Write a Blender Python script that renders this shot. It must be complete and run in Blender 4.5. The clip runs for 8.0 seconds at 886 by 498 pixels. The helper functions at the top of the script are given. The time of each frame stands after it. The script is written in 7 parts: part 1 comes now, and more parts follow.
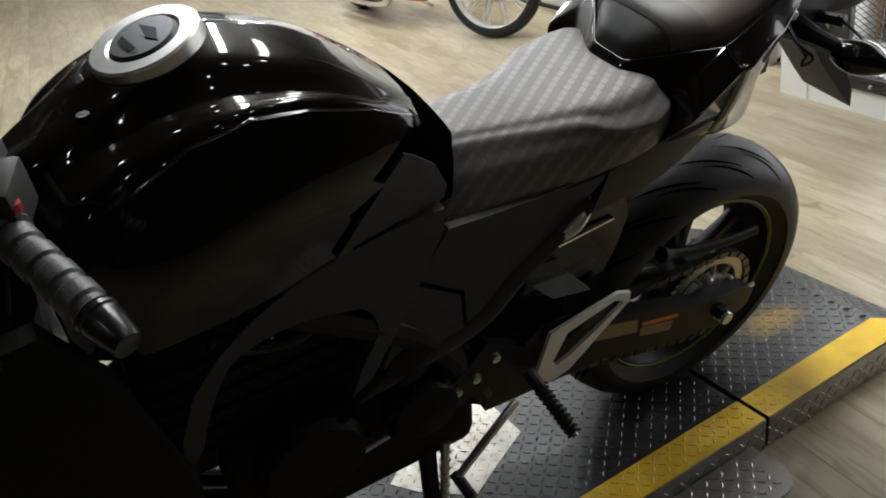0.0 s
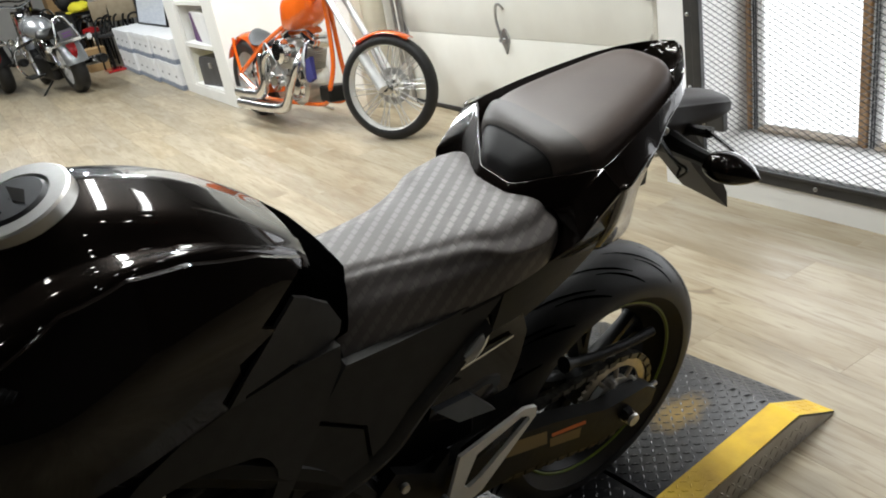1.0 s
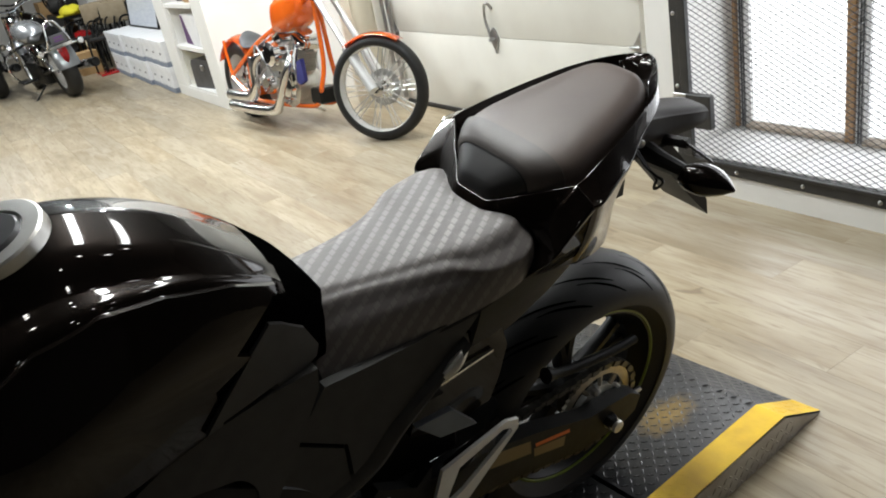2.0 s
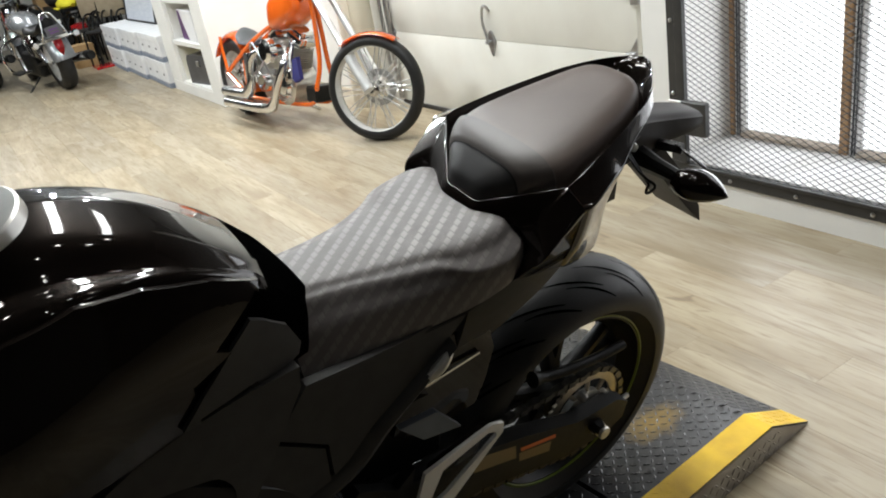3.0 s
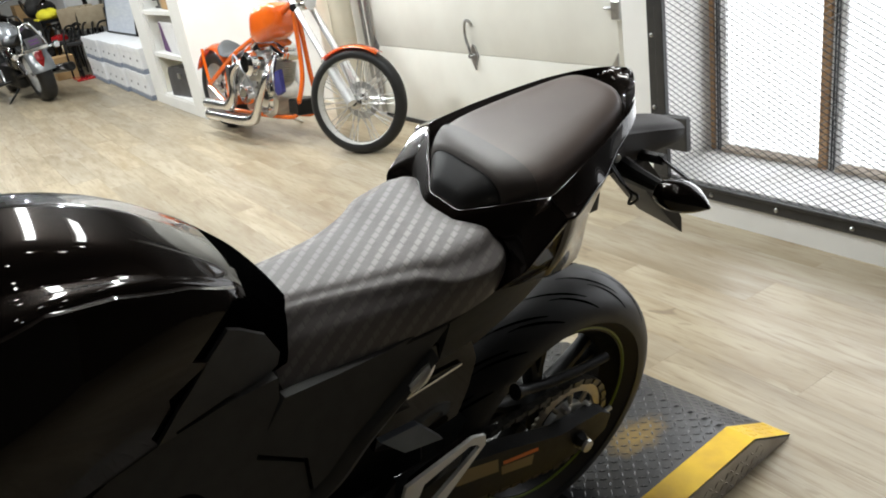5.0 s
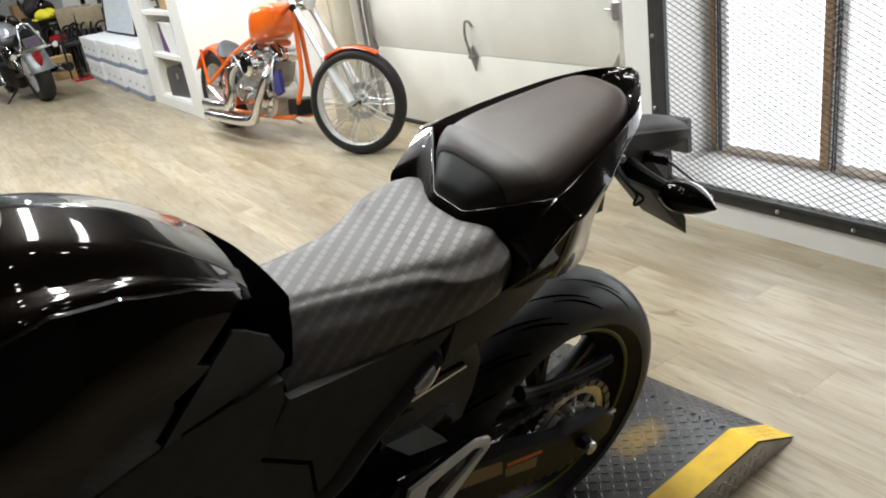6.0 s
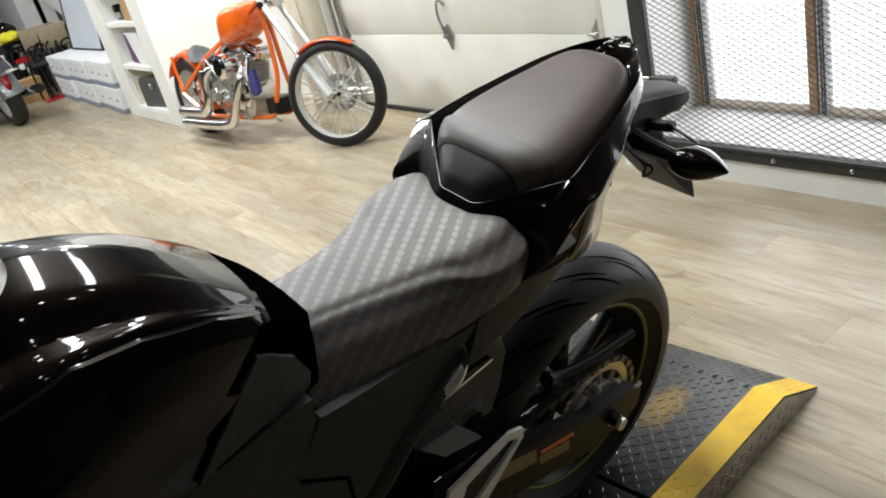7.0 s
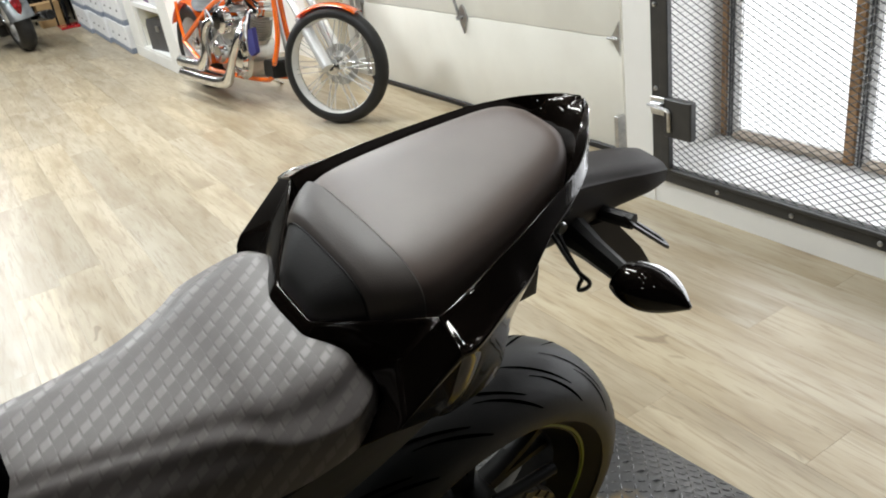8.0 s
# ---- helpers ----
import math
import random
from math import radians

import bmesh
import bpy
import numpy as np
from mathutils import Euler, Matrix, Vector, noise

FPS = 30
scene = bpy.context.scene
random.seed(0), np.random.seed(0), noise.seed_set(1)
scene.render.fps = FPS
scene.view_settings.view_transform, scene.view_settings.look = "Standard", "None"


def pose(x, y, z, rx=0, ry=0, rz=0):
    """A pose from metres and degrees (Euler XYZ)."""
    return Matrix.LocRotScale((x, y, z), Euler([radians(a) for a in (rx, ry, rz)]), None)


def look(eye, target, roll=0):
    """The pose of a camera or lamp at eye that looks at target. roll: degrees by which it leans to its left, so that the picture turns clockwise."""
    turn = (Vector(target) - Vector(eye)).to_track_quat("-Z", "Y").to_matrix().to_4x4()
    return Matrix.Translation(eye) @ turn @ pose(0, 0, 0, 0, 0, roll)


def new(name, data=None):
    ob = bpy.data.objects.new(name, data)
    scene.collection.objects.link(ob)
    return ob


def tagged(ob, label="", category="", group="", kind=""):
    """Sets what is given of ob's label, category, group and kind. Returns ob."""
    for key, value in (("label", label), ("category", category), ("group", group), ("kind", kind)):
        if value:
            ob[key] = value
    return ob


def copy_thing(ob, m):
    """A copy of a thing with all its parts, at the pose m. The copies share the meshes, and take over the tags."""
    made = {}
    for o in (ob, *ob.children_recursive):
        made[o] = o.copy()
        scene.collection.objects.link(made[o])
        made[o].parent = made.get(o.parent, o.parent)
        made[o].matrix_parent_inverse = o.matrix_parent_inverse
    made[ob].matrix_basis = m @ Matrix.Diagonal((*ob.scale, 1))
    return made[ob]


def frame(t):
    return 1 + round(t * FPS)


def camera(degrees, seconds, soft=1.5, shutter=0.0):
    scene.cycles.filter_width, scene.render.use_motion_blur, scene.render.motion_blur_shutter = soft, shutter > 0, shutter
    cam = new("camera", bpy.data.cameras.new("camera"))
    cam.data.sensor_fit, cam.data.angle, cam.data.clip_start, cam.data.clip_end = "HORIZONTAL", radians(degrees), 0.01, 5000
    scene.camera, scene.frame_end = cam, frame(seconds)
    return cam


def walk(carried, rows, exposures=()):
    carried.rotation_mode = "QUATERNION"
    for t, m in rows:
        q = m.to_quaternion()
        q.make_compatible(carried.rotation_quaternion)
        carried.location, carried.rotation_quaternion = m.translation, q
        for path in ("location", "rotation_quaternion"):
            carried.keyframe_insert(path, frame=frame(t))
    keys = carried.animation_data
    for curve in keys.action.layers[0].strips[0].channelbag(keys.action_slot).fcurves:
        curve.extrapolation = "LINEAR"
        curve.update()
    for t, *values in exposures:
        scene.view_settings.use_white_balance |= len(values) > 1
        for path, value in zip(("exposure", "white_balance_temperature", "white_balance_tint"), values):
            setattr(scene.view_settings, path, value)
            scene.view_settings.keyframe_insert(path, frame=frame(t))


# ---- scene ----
cam = camera(58.0, 8.0, soft=1.9)
PATH = [
    (0, (1.033, -0.955, 1.329), (-0.611, -0.338, 0.371), -10.3),
    (0.5, (1.023, -0.934, 1.35), (-0.61, -0.181, 0.474), -12.9),
    (1, (1.021, -0.909, 1.374), (-0.591, -0.033, 0.578), -10.5),
    (1.5, (1.033, -0.892, 1.393), (-0.57, 0.009, 0.606), -11.0),
    (2, (1.04, -0.874, 1.407), (-0.567, -0.001, 0.597), -11.6),
    (3.5, (1.027, -0.861, 1.386), (-0.569, 0.037, 0.582), -9.5),
    (4, (1.026, -0.861, 1.383), (-0.572, 0.034, 0.58), -10.4),
    (4.5, (1.025, -0.857, 1.383), (-0.565, 0.069, 0.6), -9.6),
    (6, (1.01, -0.862, 1.381), (-0.572, 0.081, 0.602), -9.1),
    (6.5, (0.998, -0.895, 1.389), (-0.605, 0.027, 0.626), -10.8),
    (7, (0.96, -0.865, 1.397), (-0.598, 0.076, 0.568), -15.2),
    (7.2, (0.918, -0.766, 1.395), (-0.658, 0.161, 0.585), -13.0),
    (7.5, (0.891, -0.624, 1.409), (-0.69, 0.305, 0.612), -9.3),
    (8, (0.746, -0.461, 1.37), (-0.82, 0.407, 0.478), -8.9),
]
EXPOSURES = [(0.0, -0.14), (0.5, -0.09), (1.2, -0.03), (8.0, -0.03)]
walk(cam, [(t, look(eye, target, roll)) for t, eye, target, roll in PATH], EXPOSURES)

# ---- world and large lights ----
world = bpy.data.worlds.new("world")
scene.world = world
world.use_nodes = True
wn = world.node_tree.nodes
sky = wn.new("ShaderNodeTexSky")
sky.sky_type, sky.sun_disc = "NISHITA", False
sky.sun_elevation, sky.sun_rotation = radians(40), radians(20)
wn["Background"].inputs["Strength"].default_value = 0.1
world.node_tree.links.new(sky.outputs["Color"], wn["Background"].inputs["Color"])

CEIL = 3.0
SPOT_WATTS, DIM_WATTS, TUBE_WATTS, WINDOW_WATTS = 18.0, 0.25, 70.0, 23.0


def lamp(name, kind, watts, m, size=0.1, size_y=None, colour=(0.905, 0.985, 1.04)):
    data = bpy.data.lights.new(name, kind)
    data.energy, data.color = watts, colour
    if kind == "AREA":
        data.shape = "RECTANGLE" if size_y else "DISK"
        data.size = size
        if size_y:
            data.size_y = size_y
    ob = new(name, data)
    ob.matrix_world = m
    return ob


# ---- materials ----
def surf(name, base, other=None, scale=8.0, rough=0.5, metal=0.0, bump=0.0, bump_scale=None, coat=0.0, rough_var=0.0, stretch=(1, 1, 1), spec=0.5, random=0.0, coat_rough=0.03):
    """A principled material: two tones by noise, a rough variation and fine relief; random: a tone that differs from piece to piece."""
    m = bpy.data.materials.new(name)
    m.use_nodes = True
    n, ln = m.node_tree.nodes, m.node_tree.links
    b = n["Principled BSDF"]
    b.inputs["Roughness"].default_value, b.inputs["Metallic"].default_value = rough, metal
    b.inputs["Coat Weight"].default_value, b.inputs["Coat Roughness"].default_value = coat, coat_rough
    b.inputs["Coat IOR"].default_value = 1.42
    b.inputs["Specular IOR Level"].default_value = spec
    co = n.new("ShaderNodeTexCoord")
    mp = n.new("ShaderNodeMapping")
    mp.inputs["Scale"].default_value = stretch
    ln.new(co.outputs["Object"], mp.inputs["Vector"])
    no = n.new("ShaderNodeTexNoise")
    no.inputs["Scale"].default_value, no.inputs["Detail"].default_value = scale, 6
    ln.new(mp.outputs["Vector"], no.inputs["Vector"])
    mix = n.new("ShaderNodeMix")
    mix.data_type = "RGBA"
    other = other or tuple(c * 0.75 for c in base)
    mix.inputs["A"].default_value, mix.inputs["B"].default_value = (*base, 1), (*other, 1)
    ramp = n.new("ShaderNodeMapRange")
    ramp.inputs["From Min"].default_value, ramp.inputs["From Max"].default_value = 0.35, 0.7
    ln.new(no.outputs["Fac"], ramp.inputs["Value"])
    ln.new(ramp.outputs["Result"], mix.inputs["Factor"])
    colour = mix.outputs["Result"]
    if random:
        info = n.new("ShaderNodeObjectInfo")
        hsv = n.new("ShaderNodeHueSaturation")
        mr = n.new("ShaderNodeMapRange")
        mr.inputs["To Min"].default_value, mr.inputs["To Max"].default_value = 1 - random, 1 + random
        ln.new(info.outputs["Random"], mr.inputs["Value"])
        ln.new(mr.outputs["Result"], hsv.inputs["Value"])
        ln.new(colour, hsv.inputs["Color"])
        colour = hsv.outputs["Color"]
    ln.new(colour, b.inputs["Base Color"])
    if rough_var:
        r2 = n.new("ShaderNodeMapRange")
        r2.inputs["To Min"].default_value, r2.inputs["To Max"].default_value = rough - rough_var, rough + rough_var
        n3 = n.new("ShaderNodeTexNoise")
        n3.inputs["Scale"].default_value, n3.inputs["Detail"].default_value = scale * 2.3, 4
        ln.new(mp.outputs["Vector"], n3.inputs["Vector"])
        ln.new(n3.outputs["Fac"], r2.inputs["Value"])
        ln.new(r2.outputs["Result"], b.inputs["Roughness"])
    if bump:
        n2 = n.new("ShaderNodeTexNoise")
        n2.inputs["Scale"].default_value, n2.inputs["Detail"].default_value = bump_scale or scale * 6, 3
        ln.new(mp.outputs["Vector"], n2.inputs["Vector"])
        bp = n.new("ShaderNodeBump")
        bp.inputs["Strength"].default_value, bp.inputs["Distance"].default_value = bump, 0.002
        ln.new(n2.outputs["Fac"], bp.inputs["Height"])
        ln.new(bp.outputs["Normal"], b.inputs["Normal"])
    return m


def glow(name, colour, strength):
    m = bpy.data.materials.new(name)
    m.use_nodes = True
    b = m.node_tree.nodes["Principled BSDF"]
    b.inputs["Base Color"].default_value = (*colour, 1)
    b.inputs["Emission Color"].default_value, b.inputs["Emission Strength"].default_value = (*colour, 1), strength
    return m


def glass(name, colour=(1, 1, 1), rough=0.0):
    m = bpy.data.materials.new(name)
    m.use_nodes = True
    b = m.node_tree.nodes["Principled BSDF"]
    b.inputs["Base Color"].default_value = (*colour, 1)
    b.inputs["Transmission Weight"].default_value, b.inputs["Roughness"].default_value, b.inputs["IOR"].default_value = 1, rough, 1.45
    return m


def plank_material(name, per_island=False):
    """Light oak vinyl: boards from straw to grey beige, long soft grain, short dark streaks and small knots."""
    m = surf(name, (0.5, 0.42, 0.29), (0.36, 0.29, 0.19), 2.2, 0.33, bump=0.12, bump_scale=60, rough_var=0.08, stretch=(1.2, 4.5, 1))
    n, ln = m.node_tree.nodes, m.node_tree.links
    b = n["Principled BSDF"]
    rnd = n.new("ShaderNodeNewGeometry").outputs["Random Per Island"] if per_island else n.new("ShaderNodeObjectInfo").outputs["Random"]

    def tone(stops):
        r = n.new("ShaderNodeValToRGB")
        r.color_ramp.interpolation = "LINEAR"
        while len(r.color_ramp.elements) < len(stops):
            r.color_ramp.elements.new(0.5)
        for e, (p, c) in zip(r.color_ramp.elements, stops):
            e.position, e.color = p, (*c, 1)
        ln.new(rnd, r.inputs["Fac"])
        return r.outputs["Color"]

    def noise(scale, stretch, detail, distort, lo, hi, top):
        mp, no, mr = (n.new(k) for k in ("ShaderNodeMapping", "ShaderNodeTexNoise", "ShaderNodeMapRange"))
        mp.inputs["Scale"].default_value = stretch
        ln.new(place, mp.inputs["Vector"])
        no.inputs["Scale"].default_value, no.inputs["Detail"].default_value, no.inputs["Distortion"].default_value = scale, detail, distort
        ln.new(mp.outputs["Vector"], no.inputs["Vector"])
        mr.inputs["From Min"].default_value, mr.inputs["From Max"].default_value, mr.inputs["To Max"].default_value = lo, hi, top
        ln.new(no.outputs["Fac"], mr.inputs["Value"])
        return mr.outputs["Result"]

    def blend(a, c, fac):
        mix = n.new("ShaderNodeMix")
        mix.data_type = "RGBA"
        ln.new(a, mix.inputs["A"])
        if isinstance(c, tuple):
            mix.inputs["B"].default_value = (*c, 1)
        else:
            ln.new(c, mix.inputs["B"])
        ln.new(fac, mix.inputs["Factor"])
        return mix.outputs["Result"]

    co, add, sc = n.new("ShaderNodeTexCoord"), n.new("ShaderNodeVectorMath"), n.new("ShaderNodeVectorMath")
    sc.operation = "SCALE"
    sc.inputs["Scale"].default_value = 37.0
    ln.new(rnd, sc.inputs[0])
    ln.new(co.outputs["Object"], add.inputs[0])
    ln.new(sc.outputs["Vector"], add.inputs[1])
    place = add.outputs["Vector"]
    light = tone([(0.0, (0.42, 0.356, 0.250)), (0.25, (0.358, 0.315, 0.238)), (0.5, (0.438, 0.364, 0.245)), (0.75, (0.316, 0.276, 0.206)), (1.0, (0.40, 0.336, 0.227))])
    dark = tone([(0.0, (0.260, 0.196, 0.113)), (0.5, (0.210, 0.167, 0.107)), (1.0, (0.240, 0.178, 0.100))])
    colour = blend(light, dark, noise(2.2, (0.9, 5.0, 1), 6, 0.6, 0.38, 0.70, 0.85))
    colour = blend(colour, (0.185, 0.13, 0.075), noise(5.0, (1.3, 17, 1), 6, 0.7, 0.50, 0.74, 0.7))
    colour = blend(colour, (0.13, 0.09, 0.055), noise(7.0, (0.9, 2.2, 1), 1, 1.2, 0.72, 0.80, 0.55))
    ln.new(colour, b.inputs["Base Color"])
    return m


def quilt_material(name):
    """Dark grey seat cover, embossed with small slanted facets in offset rows."""
    m = surf(name, (0.104, 0.092, 0.087), (0.090, 0.079, 0.074), 30, 0.42, spec=0.65)
    n, ln = m.node_tree.nodes, m.node_tree.links
    b = n["Principled BSDF"]

    def op(kind, a, c=None):
        q = n.new("ShaderNodeMath")
        q.operation = kind
        for i, v in enumerate((a, c)):
            if v is None:
                continue
            if isinstance(v, (int, float)):
                q.inputs[i].default_value = v
            else:
                ln.new(v, q.inputs[i])
        return q.outputs[0]

    co = n.new("ShaderNodeTexCoord")
    sep = n.new("ShaderNodeSeparateXYZ")
    ln.new(co.outputs["Object"], sep.inputs[0])
    across = op("SUBTRACT", sep.outputs["X"], op("MULTIPLY", sep.outputs["Z"], 0.8))
    v = op("DIVIDE", sep.outputs["Y"], 0.0122)
    row = op("FLOOR", v)
    u = op("ADD", op("DIVIDE", across, 0.028), op("DIVIDE", row, 3.0))
    fv = op("FRACT", v)
    # twill: each row steps a third of a cell; one slanted glossy tab and one sunk dull one a cell
    lean = op("FRACT", op("ADD", u, op("MULTIPLY", fv, 0.24)))
    side = op("SMOOTH_MIN", op("MULTIPLY", op("PINGPONG", lean, 0.25), 9.0), 1.0)
    edge = op("MULTIPLY", side, op("SMOOTH_MIN", op("MULTIPLY", op("PINGPONG", fv, 0.5), 7.0), 1.0))
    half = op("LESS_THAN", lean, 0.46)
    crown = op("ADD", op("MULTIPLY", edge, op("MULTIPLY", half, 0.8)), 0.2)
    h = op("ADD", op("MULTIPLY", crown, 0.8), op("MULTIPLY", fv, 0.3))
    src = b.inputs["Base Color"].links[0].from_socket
    # a lighter base colour on the raised tabs paints in some of their sheen
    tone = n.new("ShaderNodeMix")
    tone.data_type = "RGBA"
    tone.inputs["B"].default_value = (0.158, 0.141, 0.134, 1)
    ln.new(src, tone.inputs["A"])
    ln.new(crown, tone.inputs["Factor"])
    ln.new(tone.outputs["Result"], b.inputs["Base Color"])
    ln.new(op("SUBTRACT", 0.56, op("MULTIPLY", crown, 0.14)), b.inputs["Roughness"])
    bp = n.new("ShaderNodeBump")
    bp.inputs["Strength"].default_value, bp.inputs["Distance"].default_value = 0.3, 0.0012
    ln.new(h, bp.inputs["Height"])
    ln.new(bp.outputs["Normal"], b.inputs["Normal"])
    return m


M_PLANK = plank_material("light_oak_vinyl")
M_PLANKFAR = plank_material("light_oak_vinyl_joined", True)
M_JOINT = surf("dark_joint", (0.28, 0.23, 0.16), rough=0.8)
M_WALL = surf("white_wall_paint", (0.80, 0.79, 0.76), (0.74, 0.73, 0.70), 3, 0.55, bump=0.15, bump_scale=140)
M_CEIL = surf("dark_ceiling_paint", (0.035, 0.033, 0.032), (0.025, 0.024, 0.023), 5, 0.9)
M_DARKWALL = surf("charcoal_wall_paint", (0.03, 0.028, 0.026), (0.024, 0.022, 0.021), 3, 0.8)
M_FIXTURE = surf("white_fixture", (0.7, 0.7, 0.7), rough=0.4)
M_DOOR = surf("cream_door_paint", (0.70, 0.69, 0.635), (0.65, 0.635, 0.58), 4, 0.42, bump=0.2, bump_scale=90)
M_STEEL = surf("galvanised_steel", (0.5, 0.5, 0.5), (0.36, 0.36, 0.37), 30, 0.38, 1.0, rough_var=0.1)
M_BLACKSTEEL = surf("black_painted_steel", (0.022, 0.022, 0.023), (0.035, 0.034, 0.032), 18, 0.42, bump=0.15, rough_var=0.1)
M_BOLT = surf("zinc_bolt", (0.62, 0.62, 0.62), (0.45, 0.45, 0.45), 60, 0.3, 1.0)
M_WOOD = surf("stained_window_wood", (0.40, 0.235, 0.11), (0.27, 0.15, 0.07), 9, 0.5, bump=0.2, stretch=(6, 6, 0.6))
M_RAIL = surf("weathered_pale_wood", (0.55, 0.47, 0.38), (0.40, 0.32, 0.25), 14, 0.6, bump=0.2, stretch=(0.8, 5, 5))
M_SILL = surf("white_sill", (0.78, 0.78, 0.78), (0.62, 0.61, 0.58), 6, 0.5, bump=0.1)
M_PLATE = surf("black_tread_plate", (0.028, 0.029, 0.031), (0.055, 0.052, 0.048), 5, 0.36, 0.35, bump=0.25, bump_scale=80, rough_var=0.12)


def smear(m, x, y, rx, ry, colour):
    """A rubbed-off smear of paint with an uneven edge."""
    n, ln = m.node_tree.nodes, m.node_tree.links
    b = n["Principled BSDF"]
    src = b.inputs["Base Color"].links[0].from_socket
    co, mp, ln_, no = (n.new(k) for k in ("ShaderNodeTexCoord", "ShaderNodeMapping", "ShaderNodeVectorMath", "ShaderNodeTexNoise"))
    mp.inputs["Location"].default_value, mp.inputs["Scale"].default_value = (-x / rx, -y / ry, 0), (1 / rx, 1 / ry, 0)
    ln.new(co.outputs["Object"], mp.inputs["Vector"])
    ln_.operation = "LENGTH"
    ln.new(mp.outputs["Vector"], ln_.inputs[0])
    no.inputs["Scale"].default_value, no.inputs["Detail"].default_value = 30, 4
    ln.new(co.outputs["Object"], no.inputs["Vector"])
    add = n.new("ShaderNodeMath")
    add.operation = "ADD"
    ln.new(ln_.outputs["Value"], add.inputs[0])
    ln.new(no.outputs["Fac"], add.inputs[1])
    mr = n.new("ShaderNodeMapRange")
    mr.inputs["From Min"].default_value, mr.inputs["From Max"].default_value = 1.4, 0.7
    mr.inputs["To Max"].default_value = 0.55
    ln.new(add.outputs[0], mr.inputs["Value"])
    mix = n.new("ShaderNodeMix")
    mix.data_type = "RGBA"
    mix.inputs["B"].default_value = (*colour, 1)
    ln.new(src, mix.inputs["A"])
    ln.new(mr.outputs["Result"], mix.inputs["Factor"])
    ln.new(mix.outputs["Result"], b.inputs["Base Color"])


smear(M_PLATE, -0.228, 0.285, 0.07, 0.12, (0.36, 0.22, 0.03))
M_LUG = surf("worn_tread_lug", (0.035, 0.035, 0.037), (0.075, 0.072, 0.07), 14, 0.3, 0.5, rough_var=0.1)
M_RAWPLATE = surf("bare_tread_plate", (0.42, 0.41, 0.39), (0.30, 0.28, 0.25), 9, 0.36, 0.9, bump=0.1, rough_var=0.1)
M_LITPLATE = surf("lit_bare_plate", (0.62, 0.59, 0.54), (0.36, 0.32, 0.26), 22, 0.42, 0.3, bump=0.2, rough_var=0.1)
M_YELLOW = surf("yellow_safety_paint", (0.80, 0.52, 0.02), (0.62, 0.37, 0.02), 12, 0.5, bump=0.2, rough_var=0.1)
M_GLOSS = surf("gloss_black_paint", (0.0095, 0.0068, 0.0054), (0.0078, 0.0057, 0.0046), 3, 0.30, 0.55, coat=1.0, spec=0.0, coat_rough=0.045)
M_MATTE = surf("matte_black_plastic", (0.036, 0.035, 0.033), (0.029, 0.028, 0.0264), 40, 0.55, spec=0.25, bump=0.12, bump_scale=900)
M_BLACK = surf("satin_black_metal", (0.006, 0.006, 0.006), (0.009, 0.0085, 0.008), 25, 0.42, 0.0, spec=0.2, rough_var=0.1)
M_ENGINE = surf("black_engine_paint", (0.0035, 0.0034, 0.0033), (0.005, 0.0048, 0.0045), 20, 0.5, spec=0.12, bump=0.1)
M_TAIL = surf("tail_housing_plastic", (0.017, 0.0132, 0.011), (0.013, 0.010, 0.0085), 30, 0.5, spec=0.15, bump=0.08, bump_scale=700)
M_SPROCKET = surf("tan_anodised_alloy", (0.52, 0.46, 0.36), (0.40, 0.35, 0.27), 30, 0.38, 0.9, rough_var=0.08)
M_QUILT = quilt_material("embossed_seat_cover")
M_VINYL = surf("pillion_vinyl", (0.116, 0.087, 0.074), (0.100, 0.074, 0.063), 12, 0.44, bump=0.12, bump_scale=700, rough_var=0.03)
M_STRAP = surf("dark_seat_panel", (0.024, 0.023, 0.023), (0.020, 0.019, 0.019), 30, 0.48, bump=0.15, bump_scale=600)
M_STRAPTOP = surf("dark_strap", (0.085, 0.072, 0.066), (0.075, 0.063, 0.058), 30, 0.45, bump=0.15, bump_scale=600)
M_RUBBER = surf("tyre_rubber", (0.013, 0.0128, 0.0128), (0.019, 0.0185, 0.018), 14, 0.5, spec=0.32, bump=0.1, bump_scale=200)
# for tread grooves, and for darkness painted on the tank's rear
M_GROOVESHADE = surf("groove_and_shade_black", (0.0012, 0.0012, 0.0012), rough=0.9, spec=0.0)
M_GREEN = surf("lime_rim_tape", (0.15, 0.22, 0.015), rough=0.4)
M_ALU = surf("brushed_aluminium", (0.62, 0.61, 0.58), (0.5, 0.49, 0.46), 20, 0.34, 0.85, rough_var=0.06)
M_HANGER = surf("silver_painted_alloy", (0.78, 0.77, 0.73), (0.68, 0.67, 0.64), 20, 0.42, 0.4)
M_PEG = surf("grey_alloy", (0.20, 0.22, 0.25), (0.15, 0.165, 0.19), 20, 0.32, 0.7)
M_CHROME = surf("chrome", (0.78, 0.78, 0.78), (0.66, 0.66, 0.67), 8, 0.09, 1.0, rough_var=0.04)
M_ORANGELABEL = surf("orange_label", (0.75, 0.16, 0.03), rough=0.4)
M_BROWNLABEL = surf("warning_label", (0.22, 0.15, 0.05), rough=0.4)
M_RED = surf("red_lens", (0.45, 0.02, 0.02), (0.3, 0.01, 0.015), 30, 0.12, coat=0.6)
M_WHITELENS = surf("clear_signal_lens", (0.75, 0.75, 0.76), rough=0.12, coat=0.5)
M_GRIP = surf("grip_rubber", (0.05, 0.05, 0.052), (0.075, 0.075, 0.078), 40, 0.42, bump=0.3, bump_scale=300)
